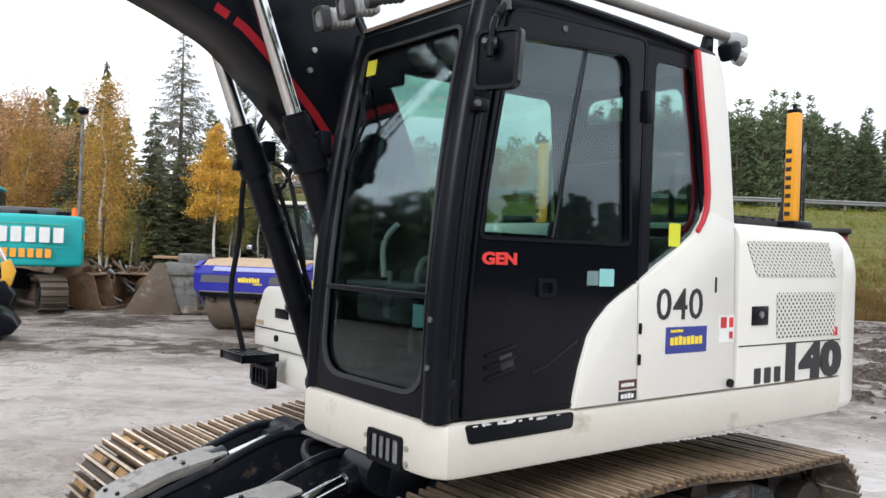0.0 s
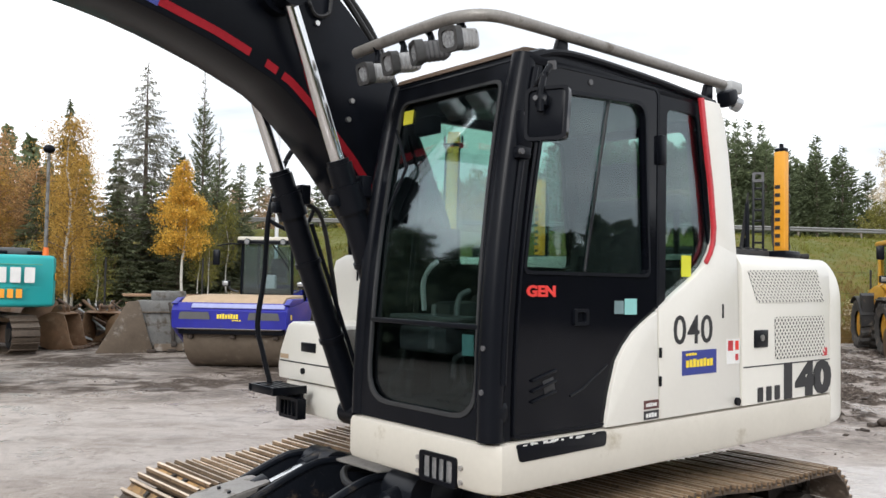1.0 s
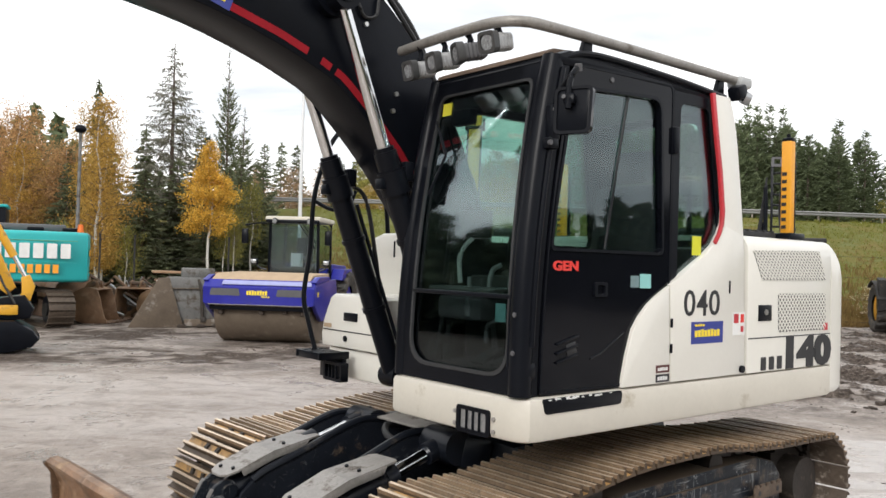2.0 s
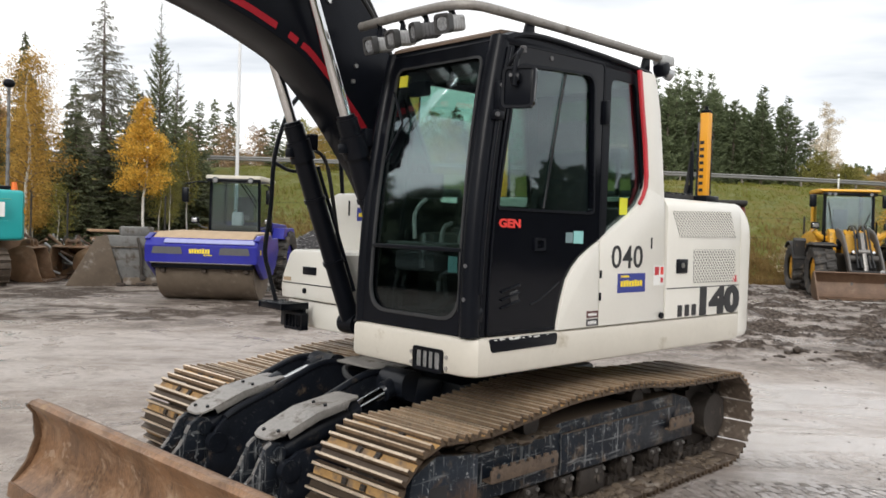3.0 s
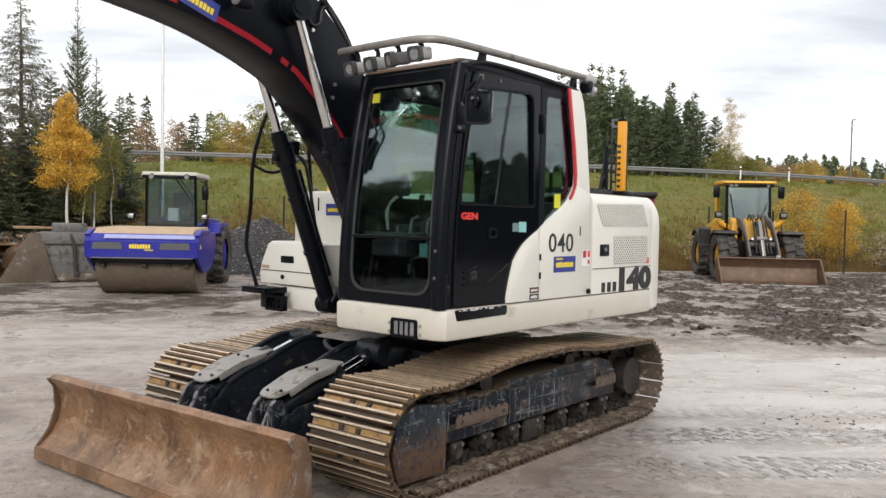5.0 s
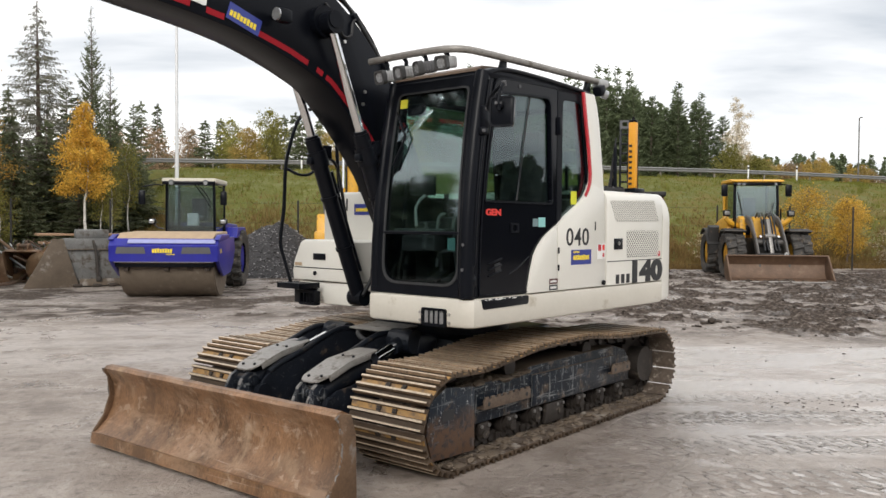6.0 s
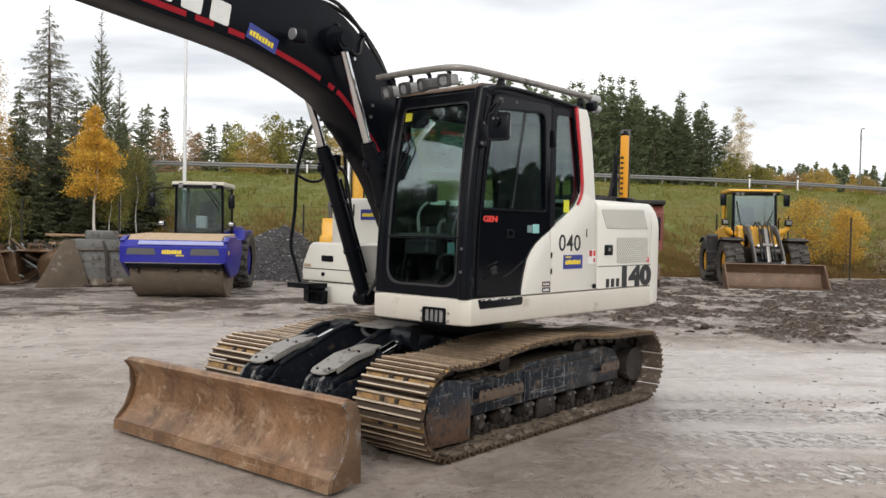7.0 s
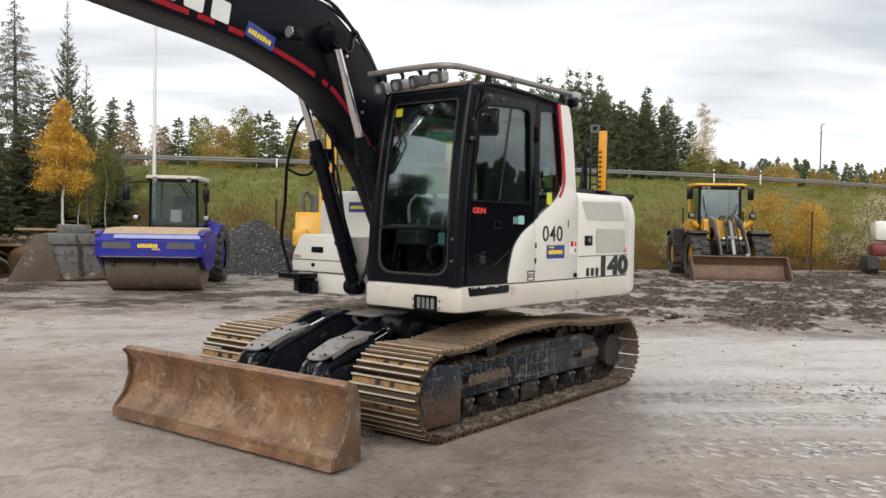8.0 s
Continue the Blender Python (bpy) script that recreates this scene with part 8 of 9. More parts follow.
for i in range(26):
    b = box((0, 0, 0.22), (rngs.uniform(0.4, 1.1), rngs.uniform(0.3, 0.7), rngs.uniform(0.2, 0.55)), 0.04)
    tagged(part("scrap_block", b, rngs.choice((GREYPL, RUSTDARK, GALV)), None, "", pose(rngs.uniform(-12.4, -7.9), rngs.uniform(23.2, 24.6), 0.1, 0, rngs.uniform(-10, 10), rngs.uniform(0, 90))), "dark attachment part lying on the gravel", "scrap", "steel scrap heap")
for k, (x, y) in enumerate(((-9.0, 24.9), (-8.4, 25.3))):
    pl = thing("pallet_stack", pose(x, y, 0.0, 0, 0, 24 + 9 * k), "stack of reddish boards and pallets at the yard's edge", "pallets", "board stacks by the trees")
    for j in range(5):
        part("board", box((0, 0.07 * (j % 2), 0.30 + j * 0.26), (2.5 - 0.2 * (j % 2), 1.0, 0.07), 0.01), WOODP, pl)
        part("bearer", box((0.6 * (-1) ** j, 0, 0.16 + j * 0.26), (0.12, 1.0, 0.20), 0.01), WOODP, pl)

# ---- gravel heap ----
gp = bmesh.new()
bmesh.ops.create_grid(gp, x_segments=70, y_segments=70, size=3.4)
for v in gp.verts:
    r = math.hypot(v.co.x, v.co.y * 1.1)
    h = max(-0.1, 1.95 * (1 - r / 3.05))
    h = h if h < 1.7 else 1.7 + (h - 1.7) * 0.45
    v.co.z = h + (0.10 * noise.fractal(v.co * 1.6, 0.8, 2.0, 4) + 0.035 * noise.noise(v.co * 9)) * (1 if h > 0 else 0.2)
    v.co.z -= 0.05
tagged(part("gravel_heap", gp, GRAVEL, None, "", pose(-2.95, 26.6, 0)), "dark heap of crushed gravel on the yard", "gravel", kind="stuff")


def heap_stones():
    rng = random.Random(61)
    out = []
    for n in range(4200):
        a, r = rng.uniform(math.pi, 2 * math.pi) if n % 4 else rng.uniform(0, math.pi), 3.1 * math.sqrt(rng.random())
        x, y = r * math.cos(a), r * math.sin(a) / 1.1
        h = 1.95 * (1 - r / 3.05)
        h = h if h < 1.7 else 1.7 + (h - 1.7) * 0.45
        z = max(0.0, h + 0.10 * noise.fractal(Vector((x, y, 0)) * 1.6, 0.8, 2.0, 4) - 0.05)
        out.append((x, y, z + 0.01, rng.choice((0.010, 0.014, 0.018, 0.024, 0.034)) * rng.uniform(0.7, 1.2), rng.uniform(1, 1.7)))
    return out


hs_ = lumps_mesh("heap_stones", heap_stones(), STONES, 62)
hs_.matrix_basis = pose(-2.95, 26.6, 0)
tagged(hs_, "loose crushed stones lying on the gravel heap", "gravel", kind="stuff")


# ---- trees ----
def quads(name, items, material, kind=None):
    """A mesh of many small leaf quads: items of (place, direction, normal-ish, length, width)."""
    verts, faces = [], []
    for p, d, s, l, w in items:
        k = len(verts)
        a, b = p - s * w / 2, p + s * w / 2
        verts += [a, b, b + d * l - s * w * 0.15, a + d * l + s * w * 0.15]
        faces.append((k, k + 1, k + 2, k + 3))
    me = bpy.data.meshes.new(name)
    me.from_pydata([tuple(v) for v in verts], [], faces)
    me.materials.append(material)
    return me


def rand_dir(rng):
    while True:
        v = Vector((rng.uniform(-1, 1), rng.uniform(-1, 1), rng.uniform(-1, 1)))
        if 0.1 < v.length < 1:
            return v.normalized()


def tapered(pts, r0, r1, n, bm):
    pts = [Vector(p) for p in pts]
    rings = []
    for i, p in enumerate(pts):
        d = (pts[min(i + 1, len(pts) - 1)] - pts[max(i - 1, 0)]).normalized()
        up_ = Vector((0, 0, 1)) if abs(d.z) < 0.9 else Vector((1, 0, 0))
        s = d.cross(up_).normalized()
        u = s.cross(d)
        r = r0 + (r1 - r0) * i / (len(pts) - 1)
        rings.append([bm.verts.new(p + r * (math.cos(t) * s + math.sin(t) * u)) for t in [2 * math.pi * k / n for k in range(n)]])
    for a, b in zip(rings, rings[1:]):
        for k in range(n):
            bm.faces.new((a[k], a[(k + 1) % n], b[(k + 1) % n], b[k]))
    return bm


def tree_of(name, trunk_bm, bark, leaf_me, label, category="tree"):
    t = thing(name, pose(0, 0, -200), label, category)
    part("trunk", trunk_bm, bark, t)
    c = new("crown", leaf_me)
    c.parent = t
    return t


def broadleaf(name, seed, h, spread, base, leaves, leaf, material, bark, label, top_thin=0.0, droop=0.2, outline=None):
    """A birch-like tree: slim trunk, rising limbs, a loose crown of small leaves in clumps with gaps."""
    rng = random.Random(seed)
    bm = bmesh.new()
    bend = [Vector((0.12 * math.sin(1.3 * k + seed) * k / 6, 0.12 * math.cos(1.7 * k + seed) * k / 6, h * k / 8)) for k in range(9)]
    tapered(bend, 0.008 * h + 0.022, 0.010, 7, bm)
    bole = len(bm.faces)
    items = []
    limbs = int(26 + h * 2)
    tips = []
    for i in range(limbs):
        t = base + (0.98 - base) * (i + rng.random()) / limbs
        k = min(7, int(t * 8))
        p = bend[k].lerp(bend[k + 1], t * 8 - k)
        a = i * 2.4 + rng.uniform(-0.5, 0.5)
        prof = math.sin(math.pi * min(1, (t - base) / (1 - base) * 0.86 + 0.14)) ** 0.7
        if outline:
            f = (t - base) / (1 - base) * (len(outline) - 1)
            k_ = min(len(outline) - 2, int(f))
            prof = outline[k_] + (outline[k_ + 1] - outline[k_]) * (f - k_)
        l = spread * prof * rng.uniform(0.6, 1.12)
        d = Vector((math.cos(a), math.sin(a), rng.uniform(0.35, 0.9)))
        mid = p + d * l * 0.55
        end = p + Vector((d.x * l, d.y * l, d.z * l * 0.8 - droop * l * 0.5))
        tapered([p, mid, end], 0.004 * h * (1.1 - t) + 0.008, 0.004, 4, bm)
        w_ = spread * (0.3 + 0.7 * prof if outline else 1.0)
        tips += [(p.lerp(mid, 0.5), 0.2 * w_, 0.4 * prof), (mid, 0.26 * w_, 0.8 * prof), (mid.lerp(end, 0.5), 0.24 * w_, prof), (end, 0.20 * w_, 0.8 * prof)] if outline else [(p.lerp(mid, 0.5), 0.2 * spread, 0.4), (mid, 0.26 * spread, 0.8), (mid.lerp(end, 0.5), 0.24 * spread, 1.0), (end, 0.20 * spread, 0.8)]
    weights = [w * (1 - top_thin * max(0, c.z / h - 0.45)) * rng.uniform(0.05, 1.6) for c, r, w in tips]
    tips = [(c, r * 0.78, w) for c, r, w in tips]
    for (c, r, w), wt_ in zip(tips, weights):
        for _ in range(max(2, int(leaves * wt_ / sum(weights)))):
            p = c + Vector((rng.gauss(0, r), rng.gauss(0, r), rng.gauss(0, r * 0.8) - r * 0.2))
            if p.z < h * base * 0.55:
                continue
            d = (rand_dir(rng) + Vector((0, 0, -0.5))).normalized()
            s = d.cross(rand_dir(rng)).normalized()
            z = leaf * rng.uniform(0.6, 1.4)
            items.append((p, d, s, z, z * 0.7))
    bm.faces.ensure_lookup_table()
    for f in bm.faces[bole:]:
        f.material_index = 1
    return tree_of(name, bm, [bark, TWIG], quads(name + "_leaves", items, material), label)


def conifer(name, seed, h, outline, base, whorl, per, spray, material, label, rise=0.25, droop=0.35, hang=0.5, gap=0.15, inner=0.12, bare=1.1, fat=0.28, close=0.11, limbs=True):
    """A spruce or pine: whorls of boughs up a straight trunk; twigs leave each bough on both sides and carry needle sprays.
    outline: the boughs' reach in even steps from the lowest to the top; bare: the height above which few needles are left."""
    rng = random.Random(seed)
    bm = bmesh.new()
    tapered([(0, 0, 0), (0.04, 0.03, h * 0.4), (-0.02, 0.03, h * 0.75), (0, 0, h)], 0.010 * h + 0.03, 0.008, 6, bm)
    items = []
    z = base * h
    while z < h * 0.99:
        f = (z / h - base) / (1 - base)
        k = min(len(outline) - 2, int(f * (len(outline) - 1)))
        reach = outline[k] + (outline[k + 1] - outline[k]) * (f * (len(outline) - 1) - k)
        a0 = rng.uniform(0, 6.28)
        n = per if f < 0.8 else max(3, per - 2)
        for j in range(n):
            a = a0 + 6.283 * j / n + rng.gauss(0, 0.3)
            l = reach * rng.uniform(0.6, 1.12) * (0.45 if rng.random() < gap else 1.0)
            out = Vector((math.cos(a), math.sin(a), 0))
            side = Vector((-out.y, out.x, 0))
            up_ = rise * rng.uniform(0.6, 1.3)
            z0 = z + rng.gauss(0, whorl * 0.4)
            pts = [Vector((0, 0, z0)) + out * l * q + Vector((0, 0, l * (up_ * q - droop * q * q + 0.10 * q ** 4))) for q in (0, 0.35, 0.7, 1.0)]
            if limbs:
                tapered(pts, 0.008 + 0.010 * (1 - f), 0.003, 3, bm)
            steps = max(2, int(l / close))
            for i in range(steps):
                q = inner + (1 - inner) * (i + rng.random()) / steps
                m_ = min(2, int(q * 3))
                p = pts[m_].lerp(pts[m_ + 1], min(1.0, q * 3 - m_))
                sl = (0.06 + 0.36 * l * (1.08 - q)) * rng.uniform(0.5, 1.15)
                for sgn in (1, -1):
                    if z / h > bare and rng.random() < 0.85:
                        continue
                    d = (out * rng.uniform(0.4, 1.0) + side * sgn * rng.uniform(0.5, 1.0) + Vector((0, 0, -hang * rng.uniform(0.3, 1.3)))).normalized()
                    c = max(1, int(sl / spray + 0.5))
                    for e in range(c):
                        dd = (d + 0.45 * rand_dir(rng)).normalized()
                        s = dd.cross(rand_dir(rng)).normalized()
                        w = spray * rng.uniform(0.8, 1.5)
                        items.append((p + d * sl * (e + 0.3 * rng.random()) / c, dd, s, w, w * fat))
        z += whorl * rng.uniform(0.75, 1.25) * (1.0 if f < 0.7 else 0.75)
    for e in range(10):
        dd = (Vector((0, 0, 1.6)) + rand_dir(rng)).normalized()
        s = dd.cross(rand_dir(rng)).normalized()
        items.append((Vector((0, 0, h * (0.965 + 0.0035 * e))), dd, s, spray, spray * fat))
    return tree_of(name, bm, BARK, quads(name + "_needles", items, material), label)


def plant(src, spots, group, lab=None):
    """Set copies of a tree at (x, y, height factor, width factor); the pattern itself takes the first spot."""
    for i, (x, y, sz, sw) in enumerate(spots):
        z = ground_z(x, y) - 0.05
        m = pose(x, y, z, 0, 0, (i * 137 + x * 31) % 360)
        if i == 0:
            src.matrix_basis = m @ Matrix.Diagonal((sw, sw, sz, 1))
            t = src
        else:
            t = copy_thing(src, m)
            t.scale = (sw, sw, sz)
        tagged(t, "", "", group)


A_ = "trees at the yard's edge"
birch_bright = broadleaf("yellow_birch", 2, 6.0, 1.12, 0.40, 15000, 0.055, LEAF_BRIGHT, BIRCH, "bright yellow autumn birch with a white trunk", 0.1, 0.6, (0.75, 1.1, 1.0, 0.66, 0.45, 0.30, 0.12))
plant(birch_bright, [(-10.4, 30.6, 1.02, 0.95)], A_)
birch_gold = broadleaf("golden_birch", 5, 7.6, 1.35, 0.16, 17000, 0.050, LEAF_YELLOW, BIRCH, "tall golden birch with thinning leaves", 0.9)
plant(birch_gold, [(-14.0, 28.9, 1.0, 0.95), (-14.7, 30.9, 0.88, 0.8), (-18.3, 31.4, 0.8, 0.8)], A_)
birch_orange = broadleaf("orange_birch", 9, 7.6, 1.9, 0.14, 15000, 0.060, LEAF_ORANGE, BIRCH, "orange-brown autumn birch with thin crown", 0.8)
plant(birch_orange, [(-18.9, 32.1, 1.0, 1.0), (-20.6, 33.5, 0.97, 1.0), (-19.2, 36.4, 0.85, 0.95), (-22.5, 31.5, 1.0, 1.1), (-24.5, 34.0, 1.05, 1.1), (-18.0, 34.2, 0.8, 0.9)], A_)
spruce_tall = conifer("tall_spruce", 3, 10.9, (1.1, 1.35, 1.5, 1.5, 1.3, 1.1, 0.8, 0.48, 0.10), 0.16, 0.22, 7, 0.085, NEEDLE_GREY, "tall sparse grey-green spruce with hanging twigs", 0.22, 0.30, 1.3, 0.22, 0.18, 1.1, 0.30, 0.075)
plant(spruce_tall, [(-13.5, 34.7, 1.0, 1.18)], A_)
spruce_thin = conifer("thin_spruce", 13, 10.8, (0.95, 1.1, 1.15, 1.1, 0.95, 0.75, 0.5, 0.3, 0.05), 0.25, 0.20, 6, 0.13, SPRUCE, "slender spruce with a bare top", 0.85, 0.10, -0.3, 0.2, 0.25, 0.76, 0.34, 0.07)
plant(spruce_thin, [(-13.45, 42.6, 0.93, 0.62), (-12.2, 41.4, 0.70, 0.62)], A_)
spruce = conifer("spruce", 7, 7.2, (1.75, 1.8, 1.6, 1.35, 1.1, 0.85, 0.6, 0.34, 0.06), 0.04, 0.21, 8, 0.15, SPRUCE, "dense dark green spruce", 0.15, 0.28, 0.7, 0.12, 0.06, 1.1, 0.36, 0.085)
spruce_loose = conifer("loose_spruce", 8, 7.2, (1.3, 1.6, 1.55, 1.3, 1.15, 0.8, 0.65, 0.36, 0.06), 0.06, 0.24, 7, 0.15, SPRUCE, "grey-green spruce with gaps between its boughs", 0.45, 0.20, 0.1, 0.25, 0.12, 1.1, 0.36, 0.085)
plant(spruce, [(-15.0, 35.6, 1.0, 1.0), (-11.4, 36.4, 0.72, 1.0), (-13.6, 32.2, 0.72, 1.0), (-16.6, 35.0, 0.95, 1.0), (-10.2, 33.0, 0.42, 0.8), (-17.9, 34.6, 0.85, 1.0), (-9.6, 34.6, 0.5, 0.8),
               (-12.7, 31.2, 0.34, 0.8), (-16.2, 31.0, 0.74, 0.75), (-10.9, 32.9, 0.55, 0.9), (-16.1, 33.2, 1.24, 0.75)], A_)
plant(spruce_loose, [(-13.5, 38.6, 1.06, 1.1), (-12.1, 33.4, 0.66, 0.95), (-11.6, 38.9, 0.8, 0.9), (-14.9, 32.4, 0.62, 1.0), (-21.5, 36.5, 1.0, 1.1), (-11.0, 31.8, 0.36, 0.8), (-10.8, 40.2, 0.75, 0.8), (-12.9, 33.9, 0.8, 1.0), (-12.2, 35.9, 0.95, 1.0)], A_)
sapling = broadleaf("olive_sapling", 21, 4.2, 0.9, 0.35, 3200, 0.055, LEAF_OLIVE, BIRCH, "slim sapling with yellow-green leaves", 0.5)
plant(sapling, [(-10.05, 31.4, 0.85, 0.55), (-9.85, 32.0, 0.9, 0.5), (-9.6, 31.2, 0.75, 0.5), (-13.1, 29.4, 0.7, 0.7), (-15.0, 28.2, 0.7, 0.8), (-9.3, 32.6, 0.95, 0.7)], A_)
bush = broadleaf("yellow_bush", 25, 3.0, 0.95, 0.16, 5200, 0.048, LEAF_BRIGHT, BARK, "yellow-leaved autumn bush on the bank", 0.3)
plant(bush, [(19.7, 31.2, 1.08, 1.1), (21.3, 30.6, 0.98, 0.9), (18.4, 31.9, 0.7, 0.8), (22.2, 31.8, 0.9, 0.9)], "bushes on the road bank")
bush_brown = broadleaf("brown_bush", 29, 3.4, 0.9, 0.08, 1500, 0.045, LEAF_PALE, BARK, "brownish autumn bush by the fence", 0.3)
plant(bush_brown, [(24.1, 30.2, 1.05, 0.9), (25.4, 31.0, 1.0, 1.0), (17.2, 30.2, 0.5, 0.9), (14.9, 30.6, 0.42, 0.8), (22.8, 29.8, 0.5, 0.9), (-3.6, 29.2, 0.36, 0.9), (-6.2, 29.4, 0.45, 1.1), (-8.2, 29.2, 0.4, 1.0), (0.2, 29.5, 0.4, 0.8)], "bushes on the road bank")
PINE_WIDE = (1.1, 1.35, 1.45, 1.45, 1.35, 1.2, 1.0, 0.75, 0.48, 0.16)
pine = conifer("pine", 17, 9.4, PINE_WIDE, 0.03, 0.27, 7, 0.22, PINE, "dark green pine on the far side of the road", 0.80, 0.12, -0.6, 0.30, 0.20, 1.1, 0.36, 0.13, False)
pine_slim = conifer("slim_pine", 18, 9.4, (0.9, 1.1, 1.1, 1.0, 0.95, 0.8, 0.7, 0.5, 0.36, 0.12), 0.08, 0.33, 7, 0.21, PINE, "slim pine with a loose pointed top", 0.75, 0.10, -0.4, 0.25, 0.25, 1.1, 0.36, 0.11, False)
rngp = random.Random(31)
spots = [(x + rngp.uniform(-0.6, 0.6), 61.5 + 0.26 * (x - 12) + rngp.uniform(0, 3.0) + row * 3.2, (1.0 if x < 27 else 0.86) * rngp.uniform(0.80, 0.97), rngp.uniform(0.85, 1.15)) for row in range(3) for x in [8 + 1.2 * k for k in range(23)] if x < 34.5 - row * 1.5]
plant(pine, spots, "pine stand beyond the road")
plant(pine_slim, [(9 + 1.35 * k + rngp.uniform(-0.5, 0.5), 62.0 + 0.26 * (1.35 * k - 3) + rngp.uniform(0, 5), (1.08 if k < 13 else 0.93) * rngp.uniform(0.86, 1.04), rngp.uniform(0.9, 1.15)) for k in range(18)], "pine stand beyond the road")
pale = broadleaf("pale_birch", 41, 7.0, 1.15, 0.15, 9500, 0.055, LEAF_PALE, BIRCH, "tall birch with few pale leaves", 0.3, 0.2, (0.7, 1.0, 1.05, 0.9, 0.7, 0.45, 0.18))
plant(pale, [(30.0, 57.6, 1.0, 0.95)], "birches beyond the road")
olive = broadleaf("olive_birch", 45, 5.0, 1.6, 0.10, 6500, 0.10, LEAF_OLIVE, BIRCH, "yellow-green birch beyond the road", 0.4, 0.2, (0.8, 1.0, 0.95, 0.75, 0.5, 0.2))
plant(olive, [(29.0, 56.6, 0.66, 0.85), (31.6, 58.0, 0.50, 0.9), (-6.0, 66.0, 1.35, 1.1), (-9.5, 69, 1.3, 1.1), (1.5, 67.0, 1.45, 1.1), (-2.0, 70, 1.2, 1.1), (5.0, 68, 1.4, 1.0), (33.5, 60.5, 0.5, 1.0)], "birches beyond the road")
goldfar = broadleaf("gold_birch", 49, 5.5, 1.7, 0.10, 9000, 0.085, LEAF_GOLD, BIRCH, "golden birch beyond the road", 0.5, 0.2, (0.8, 1.0, 0.95, 0.75, 0.5, 0.2))
plant(goldfar, [(2.6, 64.5, 1.12, 1.0), (-0.4, 66.5, 1.22, 0.9), (-7.6, 63.5, 0.9, 0.9), (6.6, 65.5, 1.15, 1.0), (49.4, 77.5, 0.66, 0.8), (44.5, 79.5, 0.60, 0.8), (53.2, 76.0, 0.55, 0.7), (39.0, 72.5, 0.36, 0.8)], "birches beyond the road")
rustfar = broadleaf("rust_birch", 53, 5.5, 1.7, 0.10, 5500, 0.085, LEAF_RUST, BIRCH, "rust-coloured thin birch beyond the road", 0.5, 0.2, (0.8, 1.0, 0.95, 0.75, 0.5, 0.2))
plant(rustfar, [(-15.5, 68, 1.0, 1.0), (-17.8, 66, 0.9, 1.0), (-12.8, 67.5, 1.0, 1.0), (-20.5, 68, 0.95, 1.0), (42.0, 76.0, 0.52, 1.3), (46.8, 78.5, 0.55, 1.3), (36.0, 70.0, 0.4, 1.2), (55.0, 78.0, 0.48, 1.3)], "birches beyond the road")
spruce_far = conifer("far_spruce", 61, 8.0, (1.3, 1.45, 1.4, 1.25, 1.05, 0.8, 0.55, 0.3, 0.08), 0.04, 0.33, 7, 0.25, SPRUCE, "dark spruce beyond the road", 0.25, 0.25, 0.4, 0.2, 0.2, 1.1, 0.36, 0.13, False)
sf = [(-17.4, 72, 1.05, 0.9), (-16.1, 72.4, 1.03, 0.9), (-19.2, 71, 0.8, 1), (-10.8, 73, 0.9, 1.1), (-4.3, 74, 1.0, 1.2), (-2.2, 75, 0.95, 1.2), (0.2, 74, 0.95, 1.2), (-6.3, 75, 0.85, 1.2), (3.8, 73.5, 1.1, 1.2), (6.5, 71.5, 1.15, 1.2), (8.8, 70.0, 1.05, 1.2), (-13.6, 75, 0.8, 1.1), (-8.2, 74.5, 0.8, 1.1),
      (-3.4, 65.0, 0.72, 1.0), (-5.0, 68.0, 0.85, 1.0), (3.9, 65.8, 0.8, 1.0), (-11.2, 66.5, 0.75, 1.0)]
plant(spruce_far, sf, "spruces beyond the road")


# far woods on the horizon, inside the pine stand, and round the yard behind the camera
def woods(spots, seed, material, h, w, n, fine=1.0):
    rng = random.Random(seed)
    items = []
    for x, y in spots:
        z0 = ground_z(x, y)
        hh = h * rng.uniform(0.75, 1.2)
        for _ in range(n):
            t = rng.random() ** 0.8
            r = w * (1 - t) ** 0.7 * rng.uniform(0.3, 1.0)
            a = rng.uniform(0, 6.28)
            d = (rand_dir(rng) + Vector((0, 0, -0.3))).normalized()
            s = d.cross(rand_dir(rng)).normalized()
            q = rng.uniform(0.35, 0.75) * (h / 9) ** 0.4 * fine
            items.append((Vector((x + r * math.cos(a), y + r * math.sin(a), z0 + hh * t)), d, s, q * 1.3, q))
    return items


rngw = random.Random(77)
far_r = [(50.0 + 0.22 * k + rngw.uniform(-0.5, 0.5), 93 - 0.10 * k + rngw.uniform(0, 9)) for k in range(280)] + [(rngw.uniform(88, 150), rngw.uniform(95, 122)) for _ in range(50)]
tagged(new("far_woods", quads("far_woods", woods(far_r, 78, PINE, 4.2, 1.4, 260, 0.42), PINE)), "dark conifer woods on the horizon", "woods", kind="stuff")
stand = [(rngw.uniform(8, 33), 64.5) for _ in range(110)]
stand = [(x, y + 0.26 * (x - 12) + rngw.uniform(0, 6)) for x, y in stand]
tagged(new("stand_woods", quads("stand_woods", woods(stand, 84, PINE, 6.6, 1.5, 260, 0.45), PINE)), "young dark pines filling the stand beyond the road", "woods", kind="stuff")
far_l = [(rngw.uniform(-75, -26), rngw.uniform(45, 85)) for _ in range(110)] + [(rngw.uniform(-30, 14), rngw.uniform(95, 120)) for _ in range(70)]
tagged(new("side_woods", quads("side_woods", woods(far_l, 81, PINE, 6.0, 1.6, 300, 0.6), PINE)), "mixed conifer woods behind the birches", "woods", kind="stuff")
